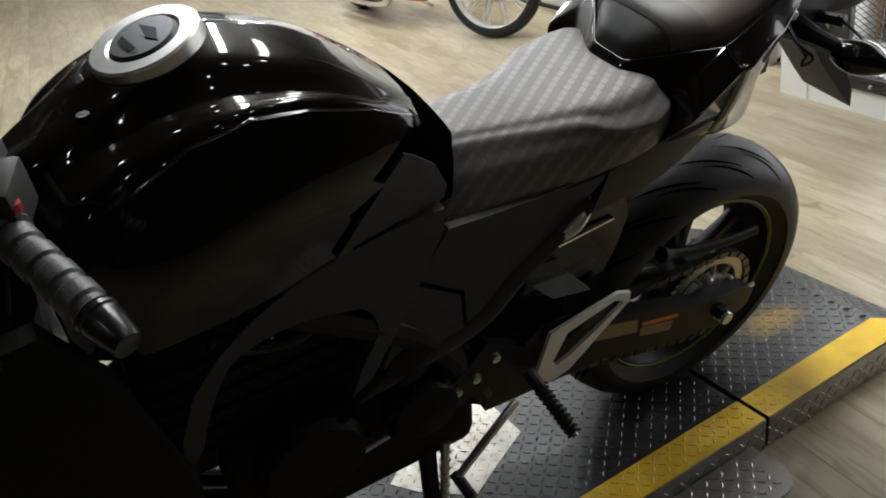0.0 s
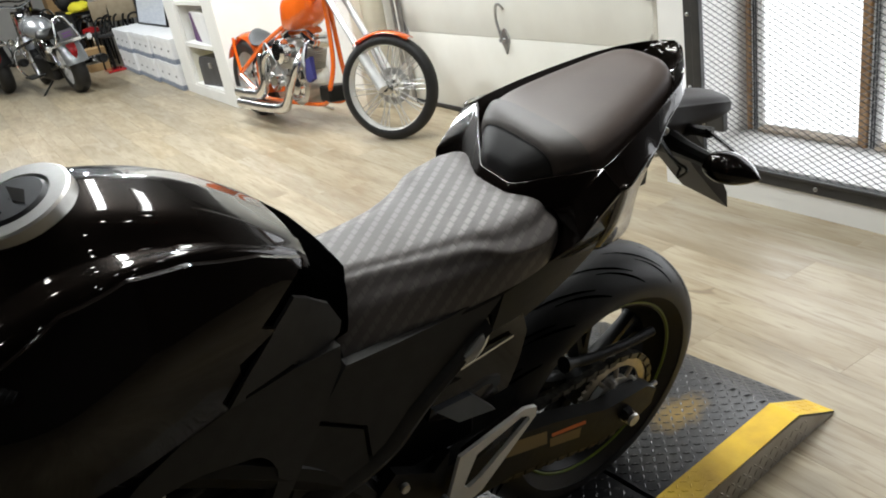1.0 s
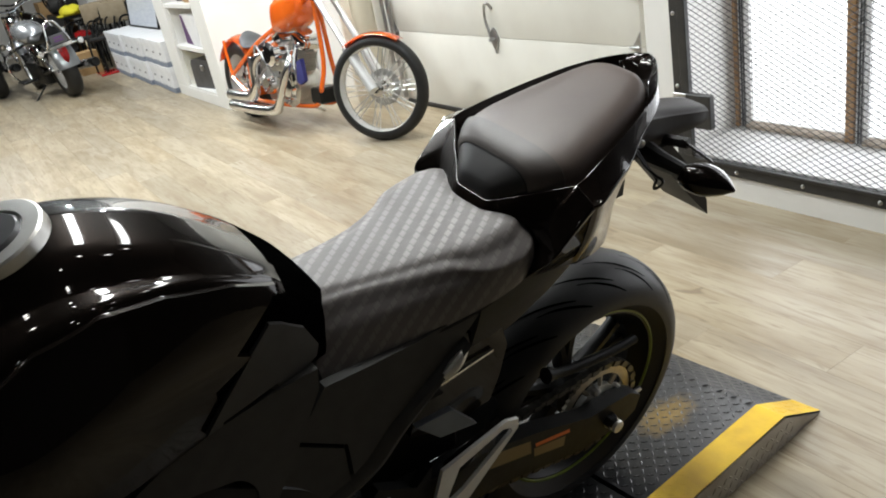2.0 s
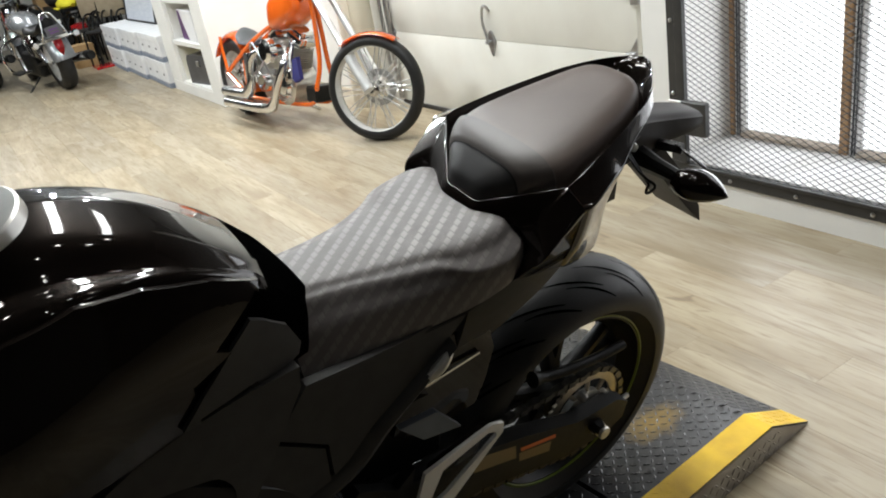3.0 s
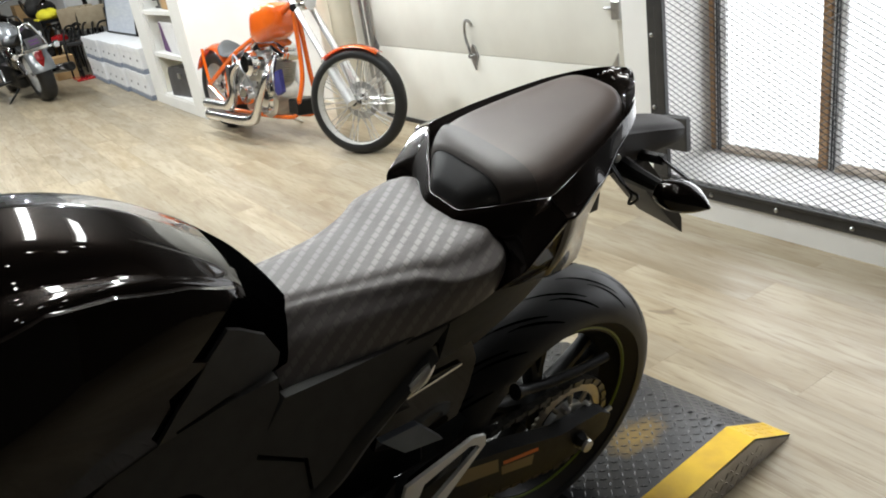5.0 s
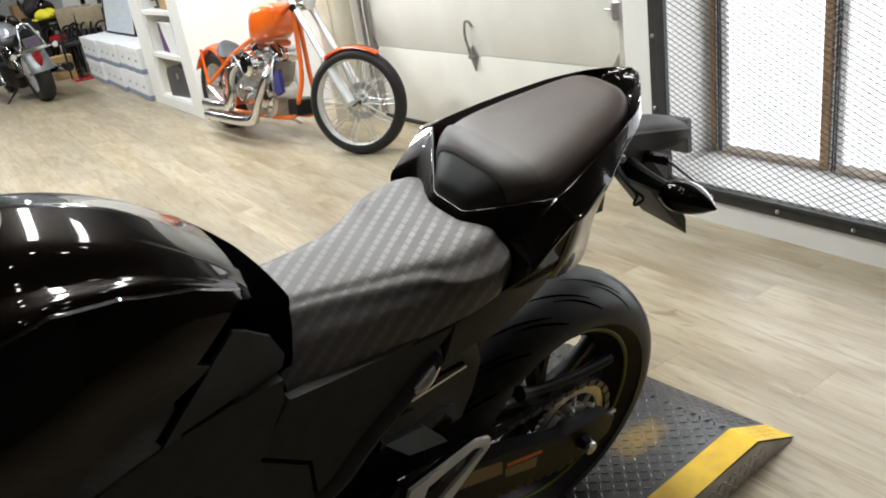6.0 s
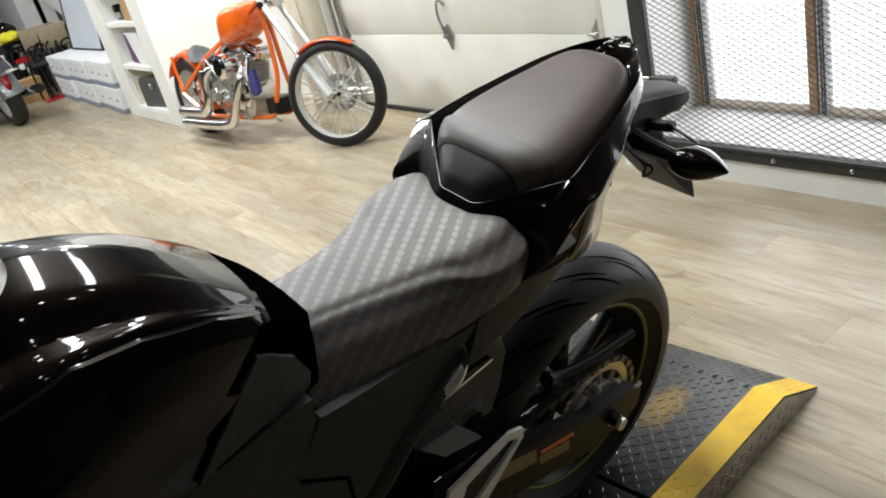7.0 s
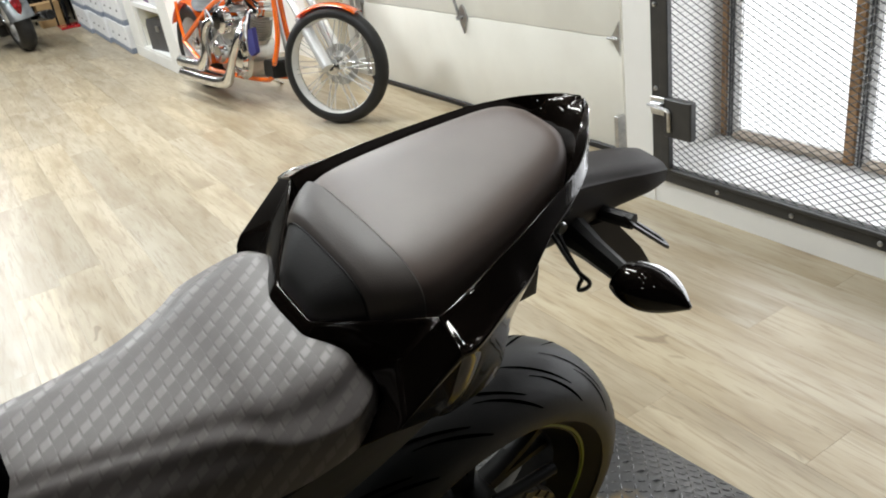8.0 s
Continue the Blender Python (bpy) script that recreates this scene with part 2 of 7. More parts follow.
M_ORANGE = surf("orange_paint", (0.75, 0.14, 0.015), (0.66, 0.105, 0.01), 4, 0.18, coat=1.0)
M_SILVER = surf("silver_paint", (0.42, 0.43, 0.44), (0.36, 0.37, 0.38), 20, 0.25, 0.6, coat=0.6)
M_BLUE = surf("dark_blue_cloth", (0.03, 0.03, 0.16), rough=0.9)
M_BOX = surf("white_cardboard", (0.78, 0.78, 0.78), (0.7, 0.7, 0.71), 6, 0.75, bump=0.1)
M_BAND = surf("blue_grey_print", (0.20, 0.23, 0.29), (0.25, 0.28, 0.34), 10, 0.7)
M_TAN = surf("tan_upholstery", (0.33, 0.27, 0.18), (0.28, 0.22, 0.14), 14, 0.85, bump=0.2)
M_CARTON = surf("brown_cardboard", (0.45, 0.29, 0.13), (0.36, 0.22, 0.10), 7, 0.8)
M_HIVIS = surf("yellow_cloth", (0.75, 0.68, 0.03), (0.6, 0.52, 0.02), 9, 0.8)
M_GREYCASE = surf("grey_plastic_case", (0.07, 0.07, 0.075), (0.05, 0.05, 0.052), 12, 0.45, bump=0.1)
M_PURPLE = surf("purple_print", (0.10, 0.03, 0.14), rough=0.5)
M_COLUMN = surf("beige_roll", (0.70, 0.65, 0.53), (0.63, 0.58, 0.46), 4, 0.5)
M_DAY = glow("overcast_daylight", (0.95, 0.97, 1.0), 1.5)
M_SNOW = surf("trodden_snow", (0.42, 0.43, 0.45), (0.34, 0.35, 0.37), 3, 0.8, bump=0.3)
M_LAMPGLOW = glow("lamp_face", (1.0, 0.95, 0.86), 60.0)
M_PANE = glass("window_glass")


# ---- mesh helpers ----
def box(bm, x0, x1, y0, y1, z0, z1, m=None, bevel=0.0, seg=1):
    vs = [bm.verts.new((x, y, z)) for x in (x0, x1) for y in (y0, y1) for z in (z0, z1)]
    fs = [bm.faces.new([vs[i] for i in f]) for f in ((0, 1, 3, 2), (4, 6, 7, 5), (0, 4, 5, 1), (2, 3, 7, 6), (0, 2, 6, 4), (1, 5, 7, 3))]
    if bevel:
        es = list({e for f in fs for e in f.edges})
        r = bmesh.ops.bevel(bm, geom=es, offset=bevel, segments=seg, affect="EDGES", profile=0.5)
        vs = list({v for f in r["faces"] for v in f.verts} | {v for v in vs if v.is_valid})
    if m is not None:
        bmesh.ops.transform(bm, matrix=m, verts=vs)
    return vs


def ring_faces(bm, rings, closed=True, caps=False):
    n = len(rings[0])
    for a, b in zip(rings, rings[1:]):
        for i in range(n if closed else n - 1):
            j = (i + 1) % n
            bm.faces.new((a[i], a[j], b[j], b[i]))
    if caps:
        bm.faces.new(rings[0][::-1])
        bm.faces.new(rings[-1])


def tube(bm, pts, r, seg=10, caps=True):
    """A round bar along pts; r is one radius or one for each point."""
    pts = [Vector(p) for p in pts]
    rs = r if isinstance(r, (list, tuple)) else [r] * len(pts)
    rings, side = [], None
    for i, p in enumerate(pts):
        d = (pts[min(i + 1, len(pts) - 1)] - pts[max(i - 1, 0)]).normalized()
        if side is None:
            side = d.orthogonal().normalized()
        side = (side - d * side.dot(d)).normalized()
        up = d.cross(side)
        rings.append([bm.verts.new(p + rs[i] * (math.cos(a) * side + math.sin(a) * up)) for a in (2 * math.pi * k / seg for k in range(seg))])
    ring_faces(bm, rings, True, caps)
    return rings


def lathe(bm, profile, centre, axis="X", seg=48, closed=False):
    """Turns (along, radius) pairs round an axis through centre."""
    c = Vector(centre)
    rings = []
    for k in range(seg):
        a = 2 * math.pi * k / seg
        row = []
        for t, r in profile:
            u, v = r * math.cos(a), r * math.sin(a)
            row.append(bm.verts.new(c + Vector({"X": (t, u, v), "Y": (v, t, u), "Z": (u, v, t)}[axis])))
        rings.append(row)
    ring_faces(bm, rings + [rings[0]], closed)


def prism(bm, outline, put, thick):
    """A flat outline of (a, b) pairs, laid by put(a, b, depth) and given a thickness."""
    lo = [bm.verts.new(put(a, b, 0)) for a, b in outline]
    hi = [bm.verts.new(put(a, b, thick)) for a, b in outline]
    bm.faces.new(lo)
    bm.faces.new(hi[::-1])
    n = len(lo)
    for i in range(n):
        j = (i + 1) % n
        bm.faces.new((lo[j], lo[i], hi[i], hi[j]))


def frame_prism(bm, outer, inner, put, thick):
    """A flat frame between two outlines of equal length."""
    n = len(outer)
    L = [[bm.verts.new(put(a, b, d)) for a, b in o] for o, d in ((outer, 0), (inner, 0), (inner, thick), (outer, thick))]
    for p, q in ((0, 1), (1, 2), (2, 3), (3, 0)):
        for i in range(n):
            j = (i + 1) % n
            bm.faces.new((L[p][i], L[p][j], L[q][j], L[q][i]))


def curve_through(rows, n):
    """n rows on a smooth curve through the given rows (Catmull-Rom on the first column's order)."""
    rows = np.array(rows, float)
    k = len(rows)
    out = []
    for s in np.linspace(0, k - 1, n):
        i = min(int(s), k - 2)
        f = s - i
        p0, p1, p2, p3 = rows[max(i - 1, 0)], rows[i], rows[i + 1], rows[min(i + 2, k - 1)]
        out.append(0.5 * (2 * p1 + (p2 - p0) * f + (2 * p0 - 5 * p1 + 4 * p2 - p3) * f * f + (3 * p1 - p0 - 3 * p2 + p3) * f ** 3))
    return np.array(out)


def hull(bm, stations, nl=40, nc=20, close_under=True):
    """A body that is the same on both sides: stations of (y, half profile of (x, z) from the top middle down), smoothly joined."""
    ys = curve_through([[y] for y, _ in stations], nl)[:, 0]
    prof = curve_through([np.array(p, float).ravel() for _, p in stations], nl)
    rings = []
    for y, row in zip(ys, prof):
        half = curve_through(row.reshape(-1, 2), nc)
        half[0][0] = 0
        pts = [(x, z) for x, z in half] + [(-x, z) for x, z in half[:0:-1]]
        rings.append([bm.verts.new((x, y, z)) for x, z in pts])
    ring_faces(bm, rings, close_under, close_under)


def part(name, bm, material, parent=None, label="", smooth=35, kind=""):
    """Links a bmesh as one mesh object, under a thing or a part."""
    bmesh.ops.recalc_face_normals(bm, faces=bm.faces)
    me = bpy.data.meshes.new(name)
    bm.to_mesh(me)
    bm.free()
    me.materials.append(material)
    if smooth:
        me.shade_smooth()
        me.set_sharp_from_angle(angle=radians(smooth))
    ob = new(name, me)
    ob.parent = parent
    if label or kind:
        tagged(ob, label, kind=kind)
    return ob


def thing(name, m, label, category, group="", kind=""):
    ob = new(name)
    ob.empty_display_size = 0.1
    ob.matrix_world = m
    return tagged(ob, label, category, group, kind)


def B():
    return bmesh.new()


# ---- floor, walls, ceiling ----
X0, X1, Y0, YD, YM = -16.5, 3.4, -5.2, 1.97, 1.70
bm = B()
box(bm, X0, X1, Y0, 2.18, -0.12, -0.006)
floor = tagged(part("floor", bm, M_JOINT, smooth=0), "light oak vinyl plank floor", "floor", kind="structure")


def wall(name, x0, x1, y0, y1, z0, z1, label, material=M_WALL):
    bm = B()
    box(bm, x0, x1, y0, y1, z0, z1)
    return tagged(part(name, bm, material, smooth=0), label, "wall", kind="structure")


wall("wall_west", X0 - 0.15, X0, Y0, 3.2, 0, CEIL, "white painted wall at the far end")
wall("wall_east", X1, X1 + 0.15, Y0, 3.2, 0, CEIL, "charcoal painted wall", M_DARKWALL)
wall("wall_south", X0, X1, Y0 - 0.15, Y0, 0, CEIL, "charcoal painted long wall", M_DARKWALL)
DL, DR, DH = -4.24, -1.80, 2.135
wall("wall_north_1", X0, DL, YD + 0.03, YD + 0.2, 0, 2.3, "white painted wall behind the parked motorcycle")
wall("wall_north_6", X0, DL, YD + 0.03, YD + 0.2, 2.3, CEIL, "charcoal painted upper wall", M_DARKWALL)
wall("wall_north_2", DL, DR, YD + 0.03, YD + 0.2, DH, CEIL, "charcoal painted wall over the garage door", M_DARKWALL)
wall("wall_north_5", DR, -1.505, YD + 0.03, YD + 0.2, 0, CEIL, "white painted strip beside the garage door")
wall("wall_pier", -1.505, -1.36, YM, YD + 0.2, 0, CEIL, "white painted pier beside the garage door")
wall("wall_north_3", -1.36, X1, YM + 0.02, YM + 0.12, 2.12, CEIL, "charcoal painted wall over the mesh screen", M_DARKWALL)
wall("wall_base", -1.36, 0.9, YM + 0.004, YM + 0.12, 0, 0.15, "white painted base below the mesh screen")
wall("wall_north_4", 0.9, X1, YM + 0.004, 2.18, 0, 2.12, "charcoal painted wall", M_DARKWALL)
bm = B()
box(bm, X0 - 0.15, X1 + 0.15, Y0 - 0.15, 3.2, CEIL, CEIL + 0.1)
tagged(part("ceiling", bm, M_CEIL, smooth=0), "plain dark painted ceiling", "ceiling", kind="structure")

# ---- garage door ----
def garage_door():
    root = thing("garage_door", pose(0, YD, 0), "closed cream sectional garage door with handle and black floor seal", "garage door", kind="structure")
    h = DH / 4
    for i in range(4):
        bm = B()
        box(bm, DL, DR, 0, 0.045, i * h + 0.014 * (i == 0) + 0.001, (i + 1) * h - 0.001, bevel=0.0025, seg=2)
        part("door_section", bm, M_DOOR, root)
    bm = B()
    box(bm, DL, DR, -0.012, 0.05, 0.0, 0.032, bevel=0.006)
    part("floor_seal", bm, M_RUBBER, root, "black rubber seal")
    for z in (h, 2 * h, 3 * h):
        for x in (DR - 0.06, DL + 0.06):
            bm = B()
            sx = 1 if x > -3 else -1
            prism(bm, [(0.035 * sx, -0.075), (0.035 * sx, 0.075), (0.005 * sx, 0.03), (-0.02 * sx, 0.0), (0.005 * sx, -0.03)], lambda a, b, d: (x + 0.02 * sx + a, -d, z + b), 0.006)
            tube(bm, [(x - 0.01, -0.012, z), (x + 0.05 * sx, -0.012, z)], 0.007, 8)
            part("roller_hinge", bm, M_STEEL, root, "galvanised hinge")
    bm = B()
    tube(bm, [(DL + 0.02, -0.03, 0.05), (DL + 0.02, -0.03, DH)], 0.018, 8)
    tube(bm, [(DL - 0.03, -0.05, 0.3), (DL - 0.03, -0.05, DH + 0.3)], 0.014, 8)
    part("track", bm, M_STEEL, root, "dark steel door track")
    bm = B()
    box(bm, DR - 0.012, DR + 0.012, -0.05, -0.001, 0.004, 0.2, bevel=0.002)
    part("track_bracket", bm, M_STEEL, root, "galvanised angle bracket")
    # slide bolt box high on the edge
    bm = B()
    box(bm, DR - 0.015, DR + 0.045, -0.03, 0.028, 0.77, 0.86, bevel=0.006)
    tube(bm, [(DR - 0.06, -0.02, 0.825), (DR + 0.0, -0.02, 0.825)], 0.009, 8)
    part("slide_bolt", bm, M_STEEL, root, "steel slide bolt")
    # handle
    hx = -3.005
    bm = B()
    prism(bm, [(0, -0.09), (0.042, 0.0), (0.02, 0.05), (0, 0.065), (-0.02, 0.05), (-0.042, 0.0)], lambda a, b, d: (hx + a, -d, 0.53 + b), 0.01)
    tube(bm, [(hx, -0.005, 0.53), (hx, -0.045, 0.53)], 0.011, 10)
    part("handle_plate", bm, M_STEEL, root, "galvanised lock plate")
    bm = B()
    tube(bm, curve_through([(hx - 0.002, -0.03, 0.53), (hx - 0.008, -0.034, 0.58), (hx - 0.028, -0.034, 0.64), (hx - 0.026, -0.034, 0.70), (hx - 0.008, -0.034, 0.742), (hx + 0.006, -0.02, 0.735), (hx + 0.006, -0.004, 0.71)], 20), 0.0085, 8)
    part("pull_handle", bm, M_STEEL, root, "bent steel pull handle")


garage_door()

# ---- mesh screen with window behind ----
ML, MR, MB, MT = -1.36, 0.90, 0.10, 2.12


def mesh_screen():
    root = thing("mesh_screen", pose(0, YM, 0), "black steel security screen of expanded metal with bolted frame", "security screen", kind="structure")
    for nm, a in (("bottom_rail", (ML, MR, MB, MB + 0.062)), ("top_rail", (ML, MR, MT - 0.062, MT)), ("side_rail", (ML, ML + 0.05, MB + 0.062, MT - 0.062)), ("side_rail", (MR - 0.05, MR, MB + 0.062, MT - 0.062))):
        bm = B()
        box(bm, a[0], a[1], -0.006, 0.004, a[2], a[3], bevel=0.001)
        part(nm, bm, M_BLACKSTEEL, root)
    bm = B()
    box(bm, ML + 0.052, ML + 0.095, -0.022, 0.004, MB + 0.064, MT - 0.064, bevel=0.003)
    box(bm, ML + 0.095, MR - 0.05, -0.016, -0.006, MB + 0.045, MB + 0.06, bevel=0.002)
    part("gate_stile", bm, M_BLACKSTEEL, root)
    # expanded metal: slanted strands meeting in diamonds
    bm = B()
    dx, dz = 0.046, 0.0118
    x_lo, x_hi, z_lo, z_hi = ML + 0.07, MR - 0.03, MB + 0.045, MT - 0.04
    for j in range(int((z_hi - z_lo) / dz)):
        z = z_lo + j * dz
        n = int((x_hi - x_lo) / dx)
        for i in range(n):
            xa = x_lo + i * dx + (dx / 2 if j % 2 else 0)
            for s in (-1, 1):
                a, c = Vector((xa, 0, z)), Vector((xa + s * dx / 2, 0, z + dz))
                w, t = Vector((0, 0.0016, 0.0009)), Vector((0, -0.0008, 0.0008))
                v = [bm.verts.new(p) for p in (a - w, a + w, c + w, c - w, a - w + t, a + w + t, c + w + t, c - w + t)]
                for f in ((3, 2, 1, 0), (4, 5, 6, 7), (0, 1, 5, 4), (2, 3, 7, 6)):
                    bm.faces.new([v[k] for k in f])
    ob = part("expanded_mesh", bm, M_BLACKSTEEL, root, "black expanded metal mesh", smooth=0, kind="stuff")
    ob.location.y = -0.003
    # bolts
    bolt = B()
    lathe(bolt, [(0, 0.0001), (0, 0.009), (-0.004, 0.0085), (-0.007, 0.005), (-0.008, 0.0001)], (0, 0, 0), "Y", 12)
    first = part("bolt", bolt, M_BOLT, root, "zinc carriage bolt")
    first.location = (-1.049, -0.006, 0.122)
    for x, z in [(-1.049 + 0.305 * k, 0.122) for k in range(1, 7)] + [(-1.338, 0.16 + 0.305 * k) for k in range(1, 7)]:
        o = new("bolt", first.data)
        o.parent, o.location = root, (x, -0.006, z)
        tagged(o, "zinc carriage bolt")
    # latch
    bm = B()
    box(bm, -1.262, -1.135, -0.05, -0.018, 0.305, 0.45, bevel=0.004)
    part("latch_box", bm, M_BLACKSTEEL, root, "black perforated latch guard")
    bm = B()
    for zz in (0.385, 0.43):
        box(bm, -1.345, -1.275, -0.03, -0.022, zz - 0.012, zz + 0.012, bevel=0.003)
    tube(bm, [(-1.35, -0.038, 0.408), (-1.24, -0.055, 0.408), (-1.232, -0.056, 0.402), (-1.23, -0.056, 0.33)], 0.0075, 8)
    box(bm, -1.335, -1.285, -0.045, -0.024, 0.392, 0.424, bevel=0.004)
    part("slide_latch", bm, M_BOLT, root, "zinc slide bolt latch")


mesh_screen()
YW = 2.06


def window(name, xa, xb, wood):
    root = thing(name, pose(0, YW, 0), "tall wooden framed window with bright daylight behind", "window", kind="structure")
    xt = xa + wood + 0.036
    for nm, a in (("window_frame", (xa, xa + wood, 0.17, 2.1)), ("window_frame", (xt, xb, 2.04, 2.1))):
        bm = B()
        box(bm, a[0], a[1], 0, 0.06, a[2], a[3], bevel=0.003)
        part(nm, bm, M_WOOD, root, "brown stained wood")
    bm = B()
    box(bm, xa + wood + 0.001, xt - 0.001, 0.012, 0.06, 0.17, 2.1, bevel=0.001)
    part("jamb_liner", bm, M_SILL, root, "white jamb liner")
    bm = B()
    box(bm, xt, xb - 0.001, -0.004, 0.06, 0.169, 0.187, bevel=0.003)
    part("bottom_rail", bm, M_RAIL, root, "weathered pale wood bottom rail")
    for off in (0.014, 0.026):
        bm = B()
        box(bm, xa + wood + off, xa + wood + off + 0.0035, 0.002, 0.012, 0.172, 2.098, bevel=0.001)
        part("screen_track", bm, M_GREYCASE, root, "dark grey metal screen track")
    bm = B()
    box(bm, xt + 0.002, xb - 0.002, 0.04, 0.046, 0.187, 2.038)
    p = part("pane", bm, M_PANE, root, "clear glass", smooth=0)
    p.visible_shadow = False


window("window_1", -1.345, -0.812, 0.022)
window("window_2", -0.811, -0.016, 0.038)
window("window_3", -0.015, 0.784, 0.038)
bm = B()
box(bm, -1.355, 0.898, YM + 0.008, YW + 0.12, 0.151, 0.168, bevel=0.003)
tagged(part("window_sill", bm, M_SILL), "deep white painted window sill with scuffs", "window sill", kind="structure")
wall("wall_reveal_1", -1.8, -1.347, YD + 0.202, YW + 0.12, 0.0, 2.12, "white painted window reveal")
wall("wall_reveal_2", 0.787, 0.898, YW, YW + 0.12, 0.17, 2.12, "white painted window reveal")
bm = B()
box(bm, -1.355, 0.898, YM + 0.122, YW + 0.12, 2.12, 2.16)
tagged(part("window_head", bm, M_SILL, smooth=0), "white painted window head", "window head", kind="structure")
bm = B()
box(bm, -4.5, 4.0, 3.0, 3.02, -0.7, 2.9)
tagged(part("backdrop", bm, M_DAY, smooth=0), "bright overcast daylight outside the window", "backdrop", kind="structure")
bm = B()
box(bm, -4.5, 4.0, YW + 0.13, 2.99, -0.75, -0.65)
tagged(part("outer_ground", bm, M_SNOW, smooth=0), "pale snowy ground outside the window", "ground", kind="structure")
lamp("window_daylight", "AREA", WINDOW_WATTS, look((-0.26, YW - 0.02, 1.12), (-0.26, -2, 1.12)), 2.06, 1.8, (0.93, 0.96, 1.0))


# ---- ceiling lights ----
def spot_can(x, y, watts, first=[None]):
    if first[0] is None:
        root = thing("track_spotlight", pose(x, y, CEIL), "small white ceiling spotlight", "ceiling light", "ceiling spotlights")
        bm = B()
        lathe(bm, [(0, 0.001), (0, 0.05), (-0.1, 0.05), (-0.1, 0.043), (-0.01, 0.04), (-0.01, 0.001)], (0, 0, 0), "Z", 20)
        part("housing", bm, M_FIXTURE, root)
        bm = B()
        lathe(bm, [(-0.06, 0.0005), (-0.06, 0.039)], (0, 0, 0), "Z", 20)
        part("lamp_face", bm, M_LAMPGLOW, root)
        first[0] = root
    else:
        copy_thing(first[0], pose(x, y, CEIL))
    lamp("spot_lamp", "AREA", watts, pose(x, y, CEIL - 0.105), 0.08 if watts > 1 else 0.055)


for ix in range(5):
    for iy in range(2):
        spot_can(-10.9 + 2.1 * ix + 0.4 * iy, -1.0 + 1.6 * iy, SPOT_WATTS * (0.8 if ix < 2 else 1))
for sx, sy in ((-0.6, -2.0), (-0.4, -1.2), (1.2, -2.2), (1.6, -0.2), (0.75, 0.1), (0.9, 0.55), (0.4, 0.7), (2.6, 0.3), (-0.9, -0.5), (2.4, 1.35), (2.9, -1.5), (-0.3, -3.2), (1.3, -3.9)):
    spot_can(sx, sy, DIM_WATTS)


def tube_light(x, y, share, first=[None]):
    if first[0] is None:
        root = thing("tube_light", pose(x, y, CEIL), "white ceiling light with a long diffuser", "ceiling light", "long ceiling lights")
        bm = B()
        box(bm, -0.62, 0.62, -0.08, 0.08, -0.05, 0, bevel=0.008)
        part("body", bm, M_FIXTURE, root)
        bm = B()
        box(bm, -0.6, 0.6, -0.065, 0.065, -0.062, -0.051, bevel=0.004)
        part("diffuser", bm, glow("diffuser_glow", (0.965, 0.985, 0.965), 5.0), root)
        first[0] = root
    else:
        copy_thing(first[0], pose(x, y, CEIL))
    lamp("tube_lamp", "AREA", TUBE_WATTS * share, pose(x, y, CEIL - 0.07), 1.2, 0.13, (0.965, 0.985, 0.965))


for tx, ty, share in ((-0.9, 0.04, 0.5), (-0.75, 0.66, 0.26), (-4.2, 1.25, 0.9), (-5.7, 1.25, 0.5), (-4.4, -0.9, 1.1), (-7.6, -0.8, 0.9), (-11.4, -0.6, 0.7)):
    tube_light(tx, ty, share)


# ---- motorcycle lift ----
LIFT = pose(0.055, 0.075, 0, 0, 0, 5)   # at the outer end of the joint between table and ramp; y runs to the rear
HT, WT = 0.082, 0.78


def lug_field(bm, x0, x1, y0, y1, place, pitch=0.0215):
    """Raised lens-shaped lugs, turned crosswise from one to the next."""
    nx, ny = int((x1 - x0) / pitch), int((y1 - y0) / pitch)
    for i in range(nx):
        for j in range(ny):
            cx, cy = x0 + (i + 0.5) * pitch, y0 + (j + 0.5) * pitch
            a = radians(45 if (i + j) % 2 else -45)
            ca, sa = math.cos(a), math.sin(a)
            pts = [(-0.0105, 0, 0), (0, -0.0031, 0), (0.0105, 0, 0), (0, 0.0031, 0), (-0.005, 0, 0.0016), (0.005, 0, 0.0016)]
            v = [bm.verts.new(place(cx + ca * p - sa * q, cy + sa * p + ca * q, r)) for p, q, r in pts]
            for f in ((0, 1, 4), (1, 5, 4), (1, 2, 5), (2, 3, 5), (3, 4, 5), (3, 0, 4)):
                bm.faces.new([v[k] for k in f])


